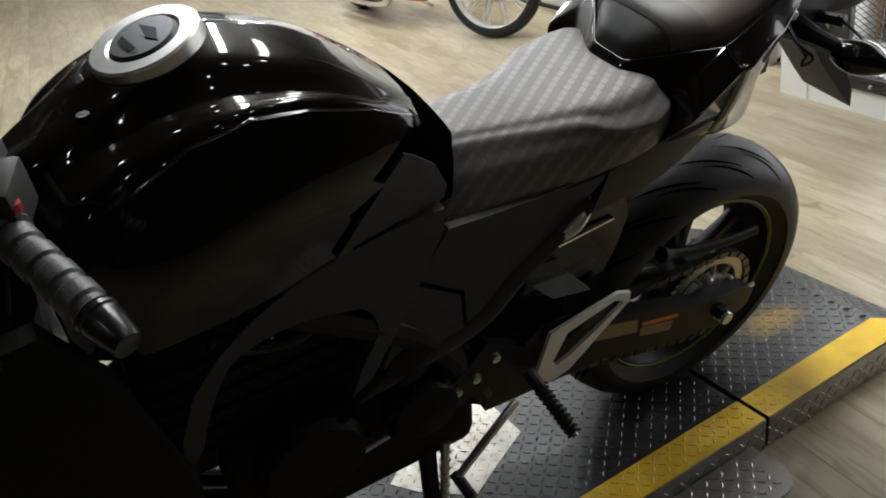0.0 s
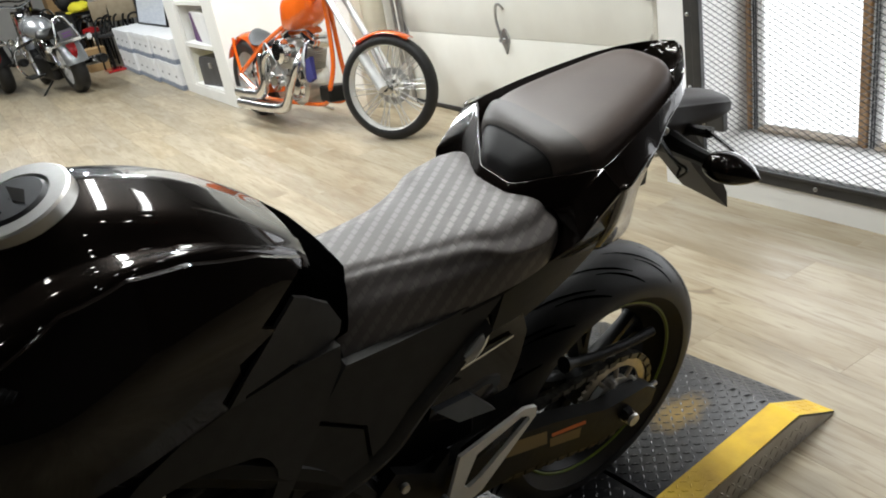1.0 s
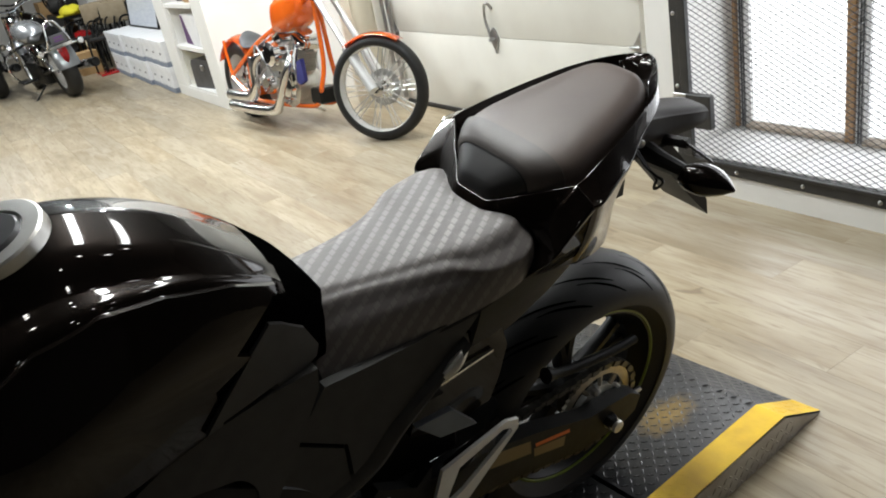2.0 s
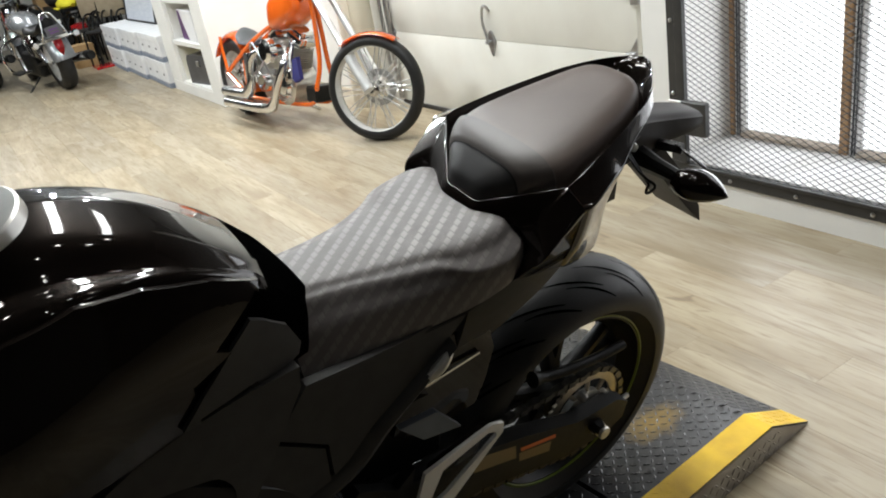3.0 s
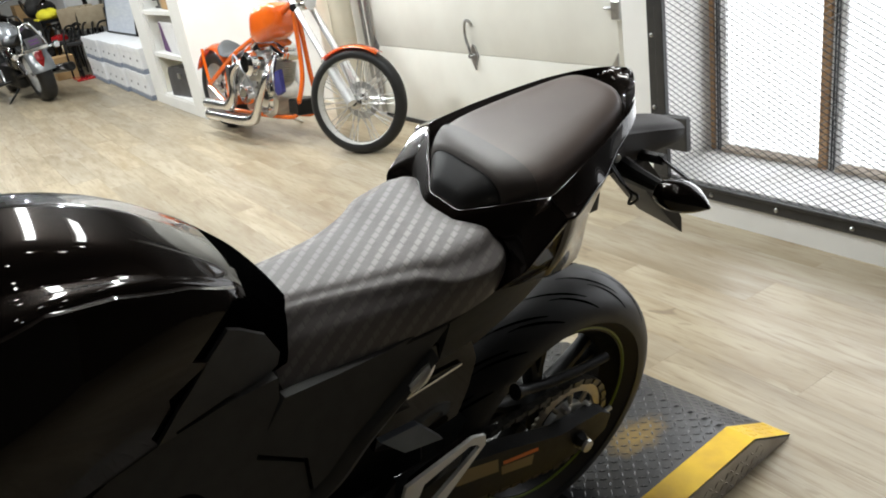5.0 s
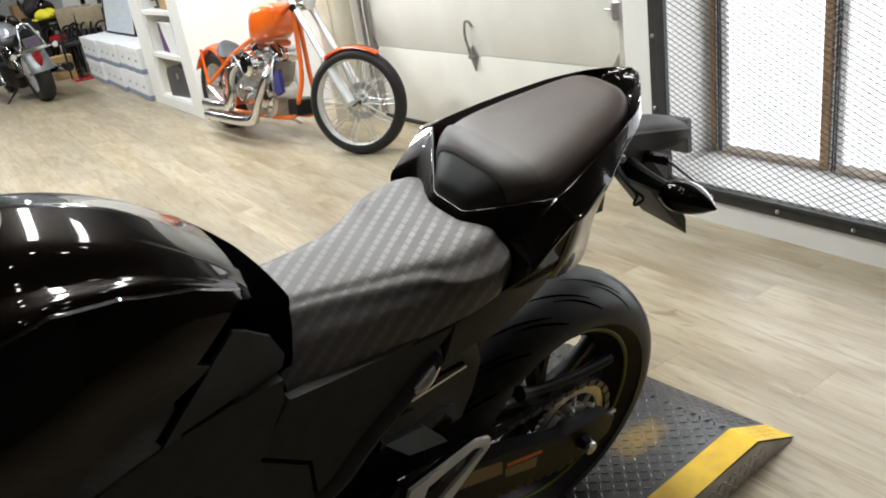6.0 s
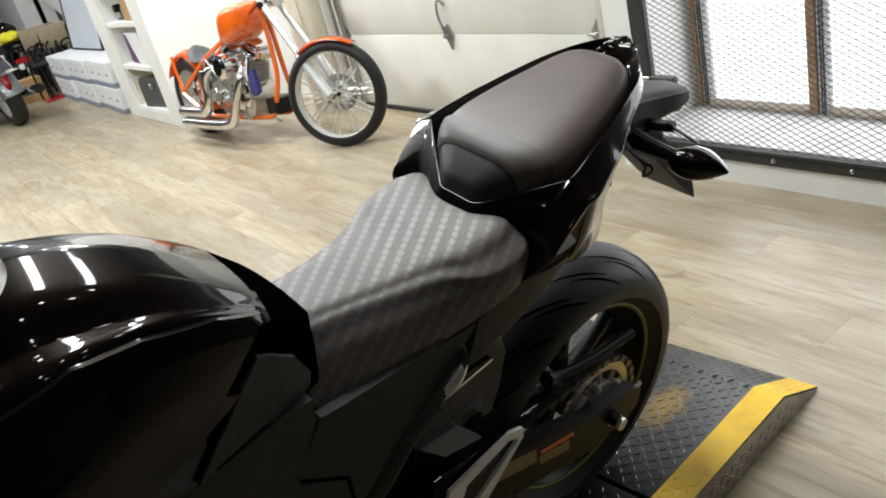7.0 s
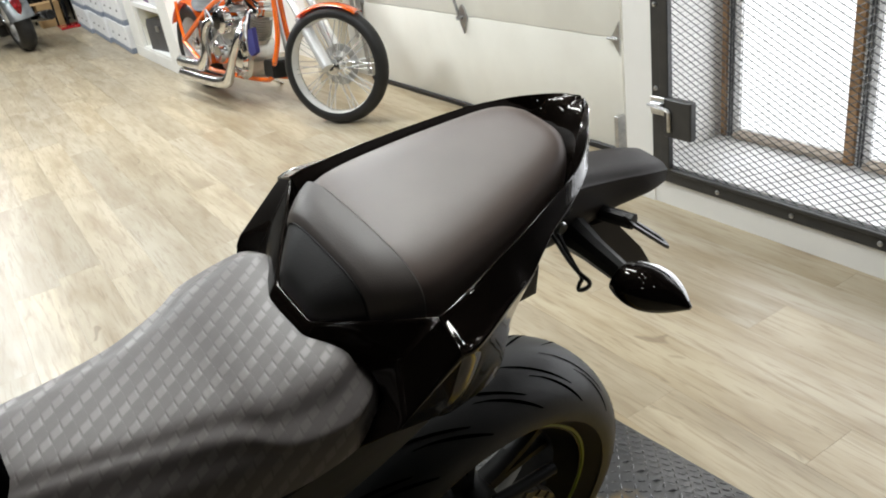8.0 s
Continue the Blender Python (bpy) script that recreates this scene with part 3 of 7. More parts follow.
def lift():
    root = thing("motorcycle_lift", LIFT, "low black tread plate motorcycle lift with yellow safety edge", "motorcycle lift")
    yb, ye = 0.452, 0.618     # the ramp's bend and its end

    def top(y):
        return HT if y < yb else HT * (1 - (y - yb) / (ye - yb)) + 0.004

    bm = B()
    box(bm, -WT, 0, -2.4, -0.006, 0.002, HT, bevel=0.002)
    part("table", bm, M_PLATE, root)
    bm = B()
    prism(bm, [(0.006, 0.002), (ye, 0.002), (ye, 0.004), (yb, HT), (0.006, HT)], lambda a, b, d: (-d, a, b), WT)
    part("ramp", bm, M_PLATE, root)
    # yellow edges lie on the plate
    bm = B()
    box(bm, -0.077, 0.001, -2.4, -0.005, HT + 0.0005, HT + 0.0015)
    part("yellow_edge", bm, M_YELLOW, root, "yellow painted edge", smooth=0)
    bm = B()
    for ya, yc in ((0.006, yb), (yb, ye)):
        v = [bm.verts.new((x, y, top(y) + 0.0012)) for x, y in ((-0.077, ya), (0.001, ya), (0.001, yc), (-0.077, yc))]
        bm.faces.new(v)
    part("yellow_edge", bm, M_YELLOW, root, "yellow painted edge", smooth=0)
    # side skirts in bare plate
    bm = B()
    box(bm, 0.0, 0.003, -2.4, -0.006, 0.002, HT)
    prism(bm, [(0.006, 0.002), (ye - 0.01, 0.002), (yb, HT - 0.001), (0.006, HT - 0.001)], lambda a, b, d: (d, a, b), 0.003)
    part("side_skirt", bm, M_RAWPLATE, root, "scuffed bare metal side", smooth=0)
    bm = B()
    lug_field(bm, -0.005, 0.075, -0.95, 0.5, lambda x, y, z: (0.003 + z, y, 0.004 + x) if x < min(HT, top(y)) - 0.010 else (0.002, y, 0.04))
    part("skirt_pattern", bm, M_RAWPLATE, root, kind="stuff", smooth=0)
    bm = B()
    lug_field(bm, -WT + 0.005, -0.079, -1.35, -0.01, lambda x, y, z: (x, y, HT + z))
    lug_field(bm, -WT + 0.005, -0.079, 0.01, ye - 0.006, lambda x, y, z: (x, y, top(y) + z))
    part("lug_pattern", bm, M_LUG, root, "worn raised tread pattern", kind="stuff", smooth=0)
    bm = B()
    lug_field(bm, -0.074, 0.0, -1.35, -0.01, lambda x, y, z: (x, y, HT + 0.0012 + z))
    lug_field(bm, -0.074, 0.0, 0.01, ye - 0.006, lambda x, y, z: (x, y, top(y) + 0.001 + z))
    part("lug_pattern", bm, M_YELLOW, root, "raised tread pattern under yellow paint", kind="stuff", smooth=0)
    # bare patch on the plate under the engine; strong light is put into its pale colour
    bm = B()
    prism(bm, [(-0.31, -0.43), (-0.275, -0.50), (-0.215, -0.61), (-0.30, -0.70), (-0.36, -0.74), (-0.47, -0.61), (-0.50, -0.43)], lambda a, b, d: (a, b, HT + 0.0004 + d), 0.0008)
    part("lit_bare_patch", bm, M_LITPLATE, root, "bare metal patch with its lit brightness painted in", smooth=0)
    bm = B()
    lug_field(bm, -0.46, -0.29, -0.66, -0.46, lambda x, y, z: (x, y, HT + 0.0012 + z))
    part("lug_pattern", bm, M_LITPLATE, root, kind="stuff", smooth=0)
    # step plate with a rounded corner beside the table
    bm = B()
    arc = [(0.085 + 0.05 * math.cos(a), -0.10 + 0.05 * math.sin(a)) for a in np.linspace(0, math.pi / 2, 8)]
    prism(bm, [(0.005, -1.2), (0.135, -1.2)] + arc + [(0.005, -0.05)], lambda a, b, d: (a, b, 0.03 + d), 0.006)
    box(bm, 0.006, 0.02, -1.2, -0.1, 0.001, 0.03)
    part("step_plate", bm, M_RAWPLATE, root, "bare tread plate side step", smooth=0)
    bm = B()
    lug_field(bm, 0.01, 0.13, -0.9, -0.07, lambda x, y, z: (x, y, 0.036 + z))
    part("lug_pattern", bm, M_RAWPLATE, root, kind="stuff", smooth=0)


lift()

from mathutils.bvhtree import BVHTree

# ---- the black motorcycle on the lift; x to its left, y to its rear ----
BIKE = pose(-0.238, -0.004, 0.0825, 0, 14.5, 3)


def tyre_profile(radius, half, bead):
    crown = [(half * math.sin(a), radius - 0.062 + 0.062 * math.cos(a)) for a in np.linspace(-1.75, 1.75, 19)]
    return [(-half * 0.78, bead + 0.004), (-half * 0.97, bead + 0.03)] + crown + [(half * 0.97, bead + 0.03), (half * 0.78, bead + 0.004)]


def wheel_parts(parent, y, radius, half, bead, spokes=5, grooves=True):
    wheel = new("rear_wheel" if grooves else "front_wheel")
    wheel.parent, wheel.location = parent, (0, y, radius)
    bm = B()
    lathe(bm, [(-half * 0.7, bead + 0.002), (-half * 0.95, bead + 0.028)] + tyre_profile(radius, half, bead)[2:-2] + [(half * 0.95, bead + 0.028), (half * 0.7, bead + 0.002)], (0, 0, 0), "X", 96)
    tyre = part("tyre", bm, M_RUBBER, wheel, "black sport tyre with curved grooves", smooth=60)
    if grooves:
        bm = B()
        for k in range(18):
            for s in (-1, 1):
                base = 2 * math.pi * (k + 0.25 * (s > 0)) / 18
                for lo, hi, off, bend in ((0.10, 0.80, 0.0, 0.46), (0.50, 1.18, 0.16, 0.36)):
                    rows = []
                    for t in np.linspace(0, 1, 9):
                        a = s * (lo + (hi - lo) * t)
                        ang = base + off - bend * t ** 0.8
                        wd = 0.0055 * math.sin(math.pi * min(max(t, 0.06), 0.94)) ** 0.5
                        xx, rr = half * math.sin(a), radius - 0.062 + 0.0626 * math.cos(a)
                        rows.append([bm.verts.new((xx, rr * math.cos(ang + e * wd / rr), rr * math.sin(ang + e * wd / rr))) for e in (-1, 1)])
                    ring_faces(bm, rows, False)
        part("groove_and_shade_black", bm, M_GROOVESHADE, tyre, "dark curved tread grooves", kind="stuff", smooth=0)
    bm = B()
    w = half * 0.72
    lathe(bm, [(-w, bead + 0.006), (-w, bead - 0.006), (-w + 0.012, bead - 0.012), (-0.03, bead - 0.034), (0.03, bead - 0.034), (w - 0.012, bead - 0.012), (w, bead - 0.006), (w, bead + 0.006), (w - 0.008, bead + 0.004), (0, bead - 0.02), (-w + 0.008, bead + 0.004)], (0, 0, 0), "X", 72, True)
    rim = part("rim", bm, M_BLACK, wheel, "black cast rim", smooth=40)
    for k in range(spokes):
        bm = B()
        a0 = 2 * math.pi * k / spokes + 0.35
        for d in (-0.17, 0.17):
            c, s = math.cos(a0 + d), math.sin(a0 + d)
            c0, s0 = math.cos(a0 + d * 0.3), math.sin(a0 + d * 0.3)
            rings = []
            for f in (0.0, 0.35, 0.7, 1.0):
                r = 0.045 + (bead - 0.022 - 0.045) * f
                cc, ss = c0 + (c - c0) * f, s0 + (s - s0) * f
                n = math.hypot(cc, ss)
                cc, ss = cc / n, ss / n
                wd, th = 0.016 - 0.005 * math.sin(math.pi * f), 0.017 - 0.004 * f
                rings.append([bm.verts.new((x, r * cc - t * ss, r * ss + t * cc)) for x, t in ((-th, -wd * 0.6), (-th * 0.4, -wd), (th * 0.4, -wd), (th, -wd * 0.6), (th, wd * 0.6), (th * 0.4, wd), (-th * 0.4, wd), (-th, wd * 0.6))])
            ring_faces(bm, rings, True, True)
        part("spoke", bm, M_BLACK, wheel, smooth=40)
    bm = B()
    lathe(bm, [(-0.09, 0.001), (-0.09, 0.026), (-0.05, 0.03), (-0.045, 0.055), (0.045, 0.055), (0.05, 0.03), (0.09, 0.026), (0.09, 0.001)], (0, 0, 0), "X", 32)
    part("hub", bm, M_BLACK, wheel)
    for s in (-1, 1):
        bm = B()
        lathe(bm, [(s * (w + 0.0025), bead + 0.003), (s * (w + 0.0025), bead - 0.001), (s * (w - 0.002), bead - 0.005)], (0, 0, 0), "X", 96)
        part("rim_tape", bm, M_GREEN, rim, "thin lime green rim stripe", smooth=0)
    return wheel


def side_put(x0, ky=0.0, kz=0.0, yr=0.0, zr=0.0, s=1):
    """Lays (y, z) outlines on a slanted side plane."""
    return lambda a, b, d: (s * (x0 + ky * (a - yr) + kz * (b - zr) + d), a, b)


def mirrored(bm_maker, name, material, parent, label=""):
    for s in (1, -1):
        bm = B()
        bm_maker(bm, s)
        part(name, bm, material, parent, label)


def rounded(bm, width=0.004, seg=2, angle=30):
    es = [e for e in bm.edges if len(e.link_faces) == 2 and e.calc_face_angle(0) > radians(angle)]
    bmesh.ops.bevel(bm, geom=es, offset=width, segments=seg, affect="EDGES", profile=0.6, clamp_overlap=True)


def crisp(station, k, f=0.10):
    """The station with control points close to point k on both sides, for a tight edge there."""
    y, p = station
    p = [np.array(q, float) for q in p]
    return y, [*map(tuple, p[:k]), tuple(p[k] + f * (p[k - 1] - p[k])), tuple(p[k]), tuple(p[k] + f * (p[k + 1] - p[k])), *map(tuple, p[k + 1:])]


def draped(tree, outline, proud, s, step=0.012):
    """A thin panel that follows the side of a body, cut to an outline of (y, z)."""
    bm = B()
    bm.faces.new([bm.verts.new((0, y, z)) for y, z in outline])
    for axis in (1, 2):
        lo, hi = min(q[axis - 1] for q in outline), max(q[axis - 1] for q in outline)
        for v in np.arange(lo + step, hi, step):
            co, no = [0, 0, 0], [0, 0, 0]
            co[axis], no[axis] = v, 1
            bmesh.ops.bisect_plane(bm, geom=bm.verts[:] + bm.edges[:] + bm.faces[:], plane_co=co, plane_no=no)
    edge = [e for e in bm.edges if e.is_boundary]
    for v in bm.verts:
        hit = tree.ray_cast(Vector((0.5, v.co.y, v.co.z)), Vector((-1, 0, 0)))[0]
        v.co.x = s * ((hit.x if hit else 0.1) + proud)
    skirt = bmesh.ops.extrude_edge_only(bm, edges=edge)["geom"]
    for v in skirt:
        if isinstance(v, bmesh.types.BMVert):
            v.co.x -= s * (proud + 0.002)
    return bm


def motorcycle():
    bike = thing("motorcycle", BIKE, "black naked sport motorcycle leaning on its side stand on the lift", "motorcycle")
    # wheels
    rear = wheel_parts(bike, 0, 0.315, 0.09, 0.2159)
    wheel_parts(bike, -1.445, 0.30, 0.06, 0.2159, grooves=False)
    # sprocket and brake disc
    bm = B()
    teeth = 45
    rim_pts = [((0.112 if i % 2 else 0.105) * math.cos(math.pi * i / teeth), (0.112 if i % 2 else 0.105) * math.sin(math.pi * i / teeth)) for i in range(2 * teeth)]
    inner = [(0.084 * math.cos(math.pi * i / teeth), 0.088 * math.sin(math.pi * i / teeth)) for i in range(2 * teeth)]
    frame_prism(bm, rim_pts, inner, lambda a, b, d: (0.095 + d, a, b), 0.006)
    sprocket = part("sprocket", bm, M_SPROCKET, rear, "tan anodised chain sprocket")
    for k in range(10):
        a = 2 * math.pi * k / 10
        bm = B()
        tube(bm, [(0.098, 0.04 * math.cos(a), 0.04 * math.sin(a)), (0.098, 0.088 * math.cos(a + 0.2), 0.088 * math.sin(a + 0.2))], 0.005, 6)
        part("sprocket_spoke", bm, M_SPROCKET, sprocket)
    bm = B()
    lathe(bm, [(0.09, 0.036), (0.09, 0.060), (0.104, 0.060), (0.106, 0.055), (0.106, 0.042), (0.104, 0.036)], (0, 0, 0), "X", 40, True)
    part("sprocket_hub", bm, M_ALU, sprocket)
    for k in range(5):
        a = 2 * math.pi * k / 5 + 0.5
        bm = B()
        lathe(bm, [(0.1, 0.001), (0.1, 0.011), (0.114, 0.010), (0.118, 0.006), (0.118, 0.001)], (0, 0.062 * math.cos(a), 0.062 * math.sin(a)), "X", 8)
        part("sprocket_nut", bm, M_BOLT, rear, "zinc nut")
    bm = B()
    frame_prism(bm, [(0.115 * math.cos(t), 0.115 * math.sin(t)) for t in np.linspace(0, 2 * math.pi, 48, False)], [(0.07 * math.cos(t), 0.07 * math.sin(t)) for t in np.linspace(0, 2 * math.pi, 48, False)], lambda a, b, d: (-0.1 + d, a, b), 0.005)
    part("brake_disc", bm, M_STEEL, rear, "steel brake disc")
    # chain round the rear sprocket and along both runs
    bm = B()
    loop = [(0.113 * math.cos(a), 0.315 + 0.113 * math.sin(a)) for a in np.linspace(radians(-97), radians(83), 22)]
    loop += [(-0.56 + 0.04 * math.cos(a), 0.405 + 0.04 * math.sin(a)) for a in np.linspace(radians(85), radians(263), 10)]
    loop.append(loop[0])
    seg = [math.dist(p, q) for p, q in zip(loop, loop[1:])]
    total, at = sum(seg), 0.0
    for k in range(int(total / 0.0159)):
        d, i = k * 0.0159, 0
        while d > seg[i]:
            d -= seg[i]
            i += 1
        f = d / seg[i]
        y, z = (loop[i][j] + (loop[i + 1][j] - loop[i][j]) * f for j in (0, 1))
        ang = math.atan2(loop[i + 1][1] - loop[i][1], loop[i + 1][0] - loop[i][0])
        wd = 0.006 if k % 2 else 0.0085
        box(bm, 0.098 - wd, 0.098 + wd, -0.0095, 0.0095, -0.0065, 0.0065, pose(0, y, z, math.degrees(ang), 0, 0))
    part("chain", bm, surf("oily_chain", (0.09, 0.085, 0.075), (0.03, 0.028, 0.025), 60, 0.35, 0.8), bike, "oily steel drive chain", smooth=0)
    # swing arm
    for s in (1, -1):
        bm = B()
        put = side_put(0.108, s=s)
        prism(bm, [(-0.56, 0.495), (-0.56, 0.365), (-0.30, 0.345), (-0.08, 0.275), (0.045, 0.268), (0.085, 0.285), (0.095, 0.325), (0.06, 0.352), (-0.06, 0.362), (-0.20, 0.420), (-0.36, 0.472)], put, 0.034)
        rounded(bm, 0.007)
        part("swing_arm", bm, M_BLACK, bike, "black swing arm")
        bm = B()
        lathe(bm, [(s * 0.14, 0.001), (s * 0.14, 0.018), (s * 0.152, 0.017), (s * 0.158, 0.012), (s * 0.158, 0.001)], (0, 0.0, 0.315), "X", 6)
        part("axle_nut", bm, M_BLACK, bike)
        bm = B()
        lathe(bm, [(s * 0.14, 0.001), (s * 0.14, 0.017), (s * 0.146, 0.017), (s * 0.147, 0.010), (s * 0.151, 0.010), (s * 0.152, 0.015), (s * 0.156, 0.015), (s * 0.157, 0.010), (s * 0.160, 0.010), (s * 0.161, 0.015), (s * 0.167, 0.014), (s * 0.168, 0.001)], (0, 0.004, 0.308), "X", 20)
        part("axle_bobbin", bm, M_ALU, bike, "bright machined spool")
        bm = B()
        tube(bm, [(s * 0.126, 0.075, 0.318), (s * 0.126, 0.112, 0.320)], 0.006, 8)
        part("chain_adjuster", bm, M_BOLT, bike, "zinc adjuster bolt")
    for outline, mat, name, lab in (([(-0.333, 0.450), (-0.225, 0.412), (-0.222, 0.376), (-0.325, 0.410)], M_BROWNLABEL, "warning_label", "small brown warning label"),
                                    ([(-0.215, 0.384), (-0.130, 0.358), (-0.133, 0.332), (-0.213, 0.360)], M_BROWNLABEL, "warning_label", "small brown warning label"),
                                    ([(-0.212, 0.396), (-0.120, 0.371), (-0.118, 0.361), (-0.210, 0.386)], M_ORANGELABEL, "orange_stripe", "orange label stripe")):
        bm = B()
        prism(bm, outline, side_put(0.1424), 0.0006)
        part(name, bm, mat, bike, lab, smooth=0)
    # hugger over the tyre's front
    bm = B()
    rows = []
    for a in np.linspace(radians(142), radians(178), 10):
        rr = 0.345
        rows.append([bm.verts.new((x, rr * math.cos(a) + 0.0, 0.315 + rr * math.sin(a) - abs(x) * 0.12)) for x in np.linspace(-0.105, 0.105, 9)])
    ring_faces(bm, rows, False)
    bmesh.ops.solidify(bm, geom=bm.faces[:], thickness=0.004)
    part("hugger", bm, M_MATTE, bike, "matte black rear hugger")

    def hugger_side(bm, s):
        prism(bm, [(-0.275, 0.712), (-0.262, 0.660), (-0.277, 0.600), (-0.30, 0.55), (-0.40, 0.545), (-0.47, 0.575), (-0.445, 0.66), (-0.412, 0.70), (-0.36, 0.735), (-0.31, 0.728)], side_put(0.100, s=s), 0.012)
        rounded(bm, 0.004)
    mirrored(hugger_side, "hugger_side", M_GLOSS, bike, "gloss black hugger side plate")
    bm = B()
    tube(bm, [(0.116, -0.298, 0.671), (0.122, -0.413, 0.667)], 0.0035, 6)
    part("chrome_edge", bm, M_CHROME, bike, "thin bright edge")
    bm = B()
    tube(bm, curve_through([(0.146, -0.378, 0.744), (0.150, -0.405, 0.725), (0.146, -0.434, 0.706)], 12), [0.005 + 0.006 * math.sin(i / 11 * math.pi) for i in range(12)], 10)
    part("shock_tip", bm, M_ALU, bike, "dull silver textured strip")
    bm = B()
    tube(bm, curve_through([(0.118, 0.078, 0.478), (0.120, 0.0, 0.488), (0.120, -0.10, 0.508), (0.118, -0.17, 0.53)], 16), [0.010] * 14 + [0.014, 0.016], 12)
    part("chain_guard", bm, M_ENGINE, bike, "rounded black chain guard")
    # tank
    bm = B()
    hull(bm, [crisp(st, 2, 0.2) for st in [
        (-0.540, [(0, 0.852), (0.036, 0.851), (0.060, 0.846), (0.070, 0.840), (0.080, 0.832), (0.086, 0.826), (0.090, 0.818)]),
        (-0.550, [(0, 0.882), (0.038, 0.880), (0.064, 0.872), (0.075, 0.862), (0.085, 0.848), (0.092, 0.836), (0.096, 0.822)]),
        (-0.567, [(0, 0.914), (0.045, 0.910), (0.072, 0.897), (0.083, 0.884), (0.092, 0.868), (0.099, 0.850), (0.102, 0.826)]),
        (-0.597, [(0, 0.956), (0.052, 0.951), (0.081, 0.936), (0.091, 0.922), (0.100, 0.902), (0.107, 0.872), (0.110, 0.830)]),
        (-0.64, [(0, 0.997), (0.056, 0.993), (0.091, 0.981), (0.101, 0.971), (0.110, 0.950), (0.115, 0.905), (0.118, 0.835)]),
        (-0.72, [(0, 1.064), (0.060, 1.053), (0.098, 1.032), (0.113, 1.025), (0.127, 0.992), (0.140, 0.935), (0.134, 0.840)]),
        (-0.80, [(0, 1.104), (0.062, 1.090), (0.100, 1.060), (0.124, 1.054), (0.143, 1.014), (0.164, 0.940), (0.150, 0.840)]),
        (-0.88, [(0, 1.119), (0.062, 1.106), (0.100, 1.076), (0.137, 1.066), (0.162, 1.020), (0.186, 0.945), (0.170, 0.840)]),
        (-0.96, [(0, 1.098), (0.060, 1.088), (0.096, 1.064), (0.142, 1.052), (0.172, 1.008), (0.196, 0.940), (0.180, 0.840)]),
        (-1.04, [(0, 1.048), (0.050, 1.043), (0.085, 1.030), (0.132, 1.018), (0.165, 0.985), (0.182, 0.925), (0.180, 0.840)]),
        (-1.10, [(0, 0.990), (0.040, 0.986), (0.070, 0.976), (0.105, 0.965), (0.128, 0.935), (0.142, 0.895), (0.150, 0.840)]),
    ]], 72, 48)
    for v in bm.verts:
        near_end = min(max((v.co.y + 0.64) / 0.09, 0), 1)
        v.co.y -= 0.62 * max(0, abs(v.co.x) - 0.04) * near_end
    tank_tree = BVHTree.FromBMesh(bm)
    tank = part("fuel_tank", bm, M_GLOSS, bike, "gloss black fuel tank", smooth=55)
    # dull near-black on rear end and notch paints in the gloss's dark reflections
    tank.data.materials.append(M_GROOVESHADE)
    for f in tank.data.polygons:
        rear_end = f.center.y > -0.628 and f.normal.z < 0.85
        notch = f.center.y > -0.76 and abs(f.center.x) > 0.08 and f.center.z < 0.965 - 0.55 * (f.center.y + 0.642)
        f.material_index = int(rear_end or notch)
    for s in (1, -1):
        part("tank_wing", draped(tank_tree, [(-0.642, 0.978), (-0.70, 1.013), (-0.78, 1.045), (-0.85, 1.062), (-0.92, 1.058), (-0.99, 1.030), (-1.03, 0.97), (-0.99, 0.915), (-0.92, 0.890), (-0.84, 0.893), (-0.78, 0.905), (-0.705, 0.922), (-0.725, 0.938)], 0.0075, s), M_GLOSS, tank, "gloss black flank panel with a notched rear edge")
    # filler cap
    cap = new("filler_cap")
    cap.parent = bike
    cap.matrix_basis = pose(0, -0.912, 1.110, 14, 0, 0)
    bm = B()
    lathe(bm, [(-0.012, 0.066), (0.003, 0.065), (0.0055, 0.062), (0.0055, 0.044), (0.003, 0.041), (0.003, 0.001)], (0, 0, 0), "Z", 48)
    part("cap_ring", bm, M_ALU, cap, "brushed aluminium ring", smooth=30)
    bm = B()
    lathe(bm, [(0.0035, 0.001), (0.0075, 0.001), (0.0075, 0.037), (0.003, 0.041)], (0, 0, 0), "Z", 40)
    part("cap_centre", bm, surf("grey_cap_centre", (0.075, 0.075, 0.08), (0.055, 0.055, 0.058), 30, 0.32, 0.6), cap, "dark grey cap centre")
    bm = B()
    prism(bm, [(-0.026, 0.004), (0.0, 0.018), (0.026, 0.012), (0.01, 0.003)], lambda a, b, d: (a, b, 0.0077 + d), 0.001)
    prism(bm, [(-0.02, -0.018), (0.02, -0.012), (0.02, -0.022), (-0.01, -0.026)], lambda a, b, d: (a, b, 0.0077 + d), 0.001)
    part("cap_mark", bm, M_GLOSS, cap, "black key cover marks", smooth=0)
    # trim in front of the cap
    bm = B()
    hull(bm, [(-0.955, [(0, 1.092), (0.05, 1.088), (0.075, 1.07), (0.075, 1.05)]), (-1.02, [(0, 1.062), (0.05, 1.058), (0.07, 1.04), (0.07, 1.01)]), (-1.09, [(0, 1.03), (0.035, 1.026), (0.05, 1.01), (0.05, 0.98)])], 14, 12)
    part("tank_trim", bm, M_GLOSS, bike, "gloss trim ahead of the filler cap")
    bm = B()
    lathe(bm, [(0, 0.001), (0.006, 0.001), (0.006, 0.007), (0.0, 0.009)], (0.05, -1.0, 1.068), "Z", 14)
    part("trim_bolt", bm, M_BLACK, bike)

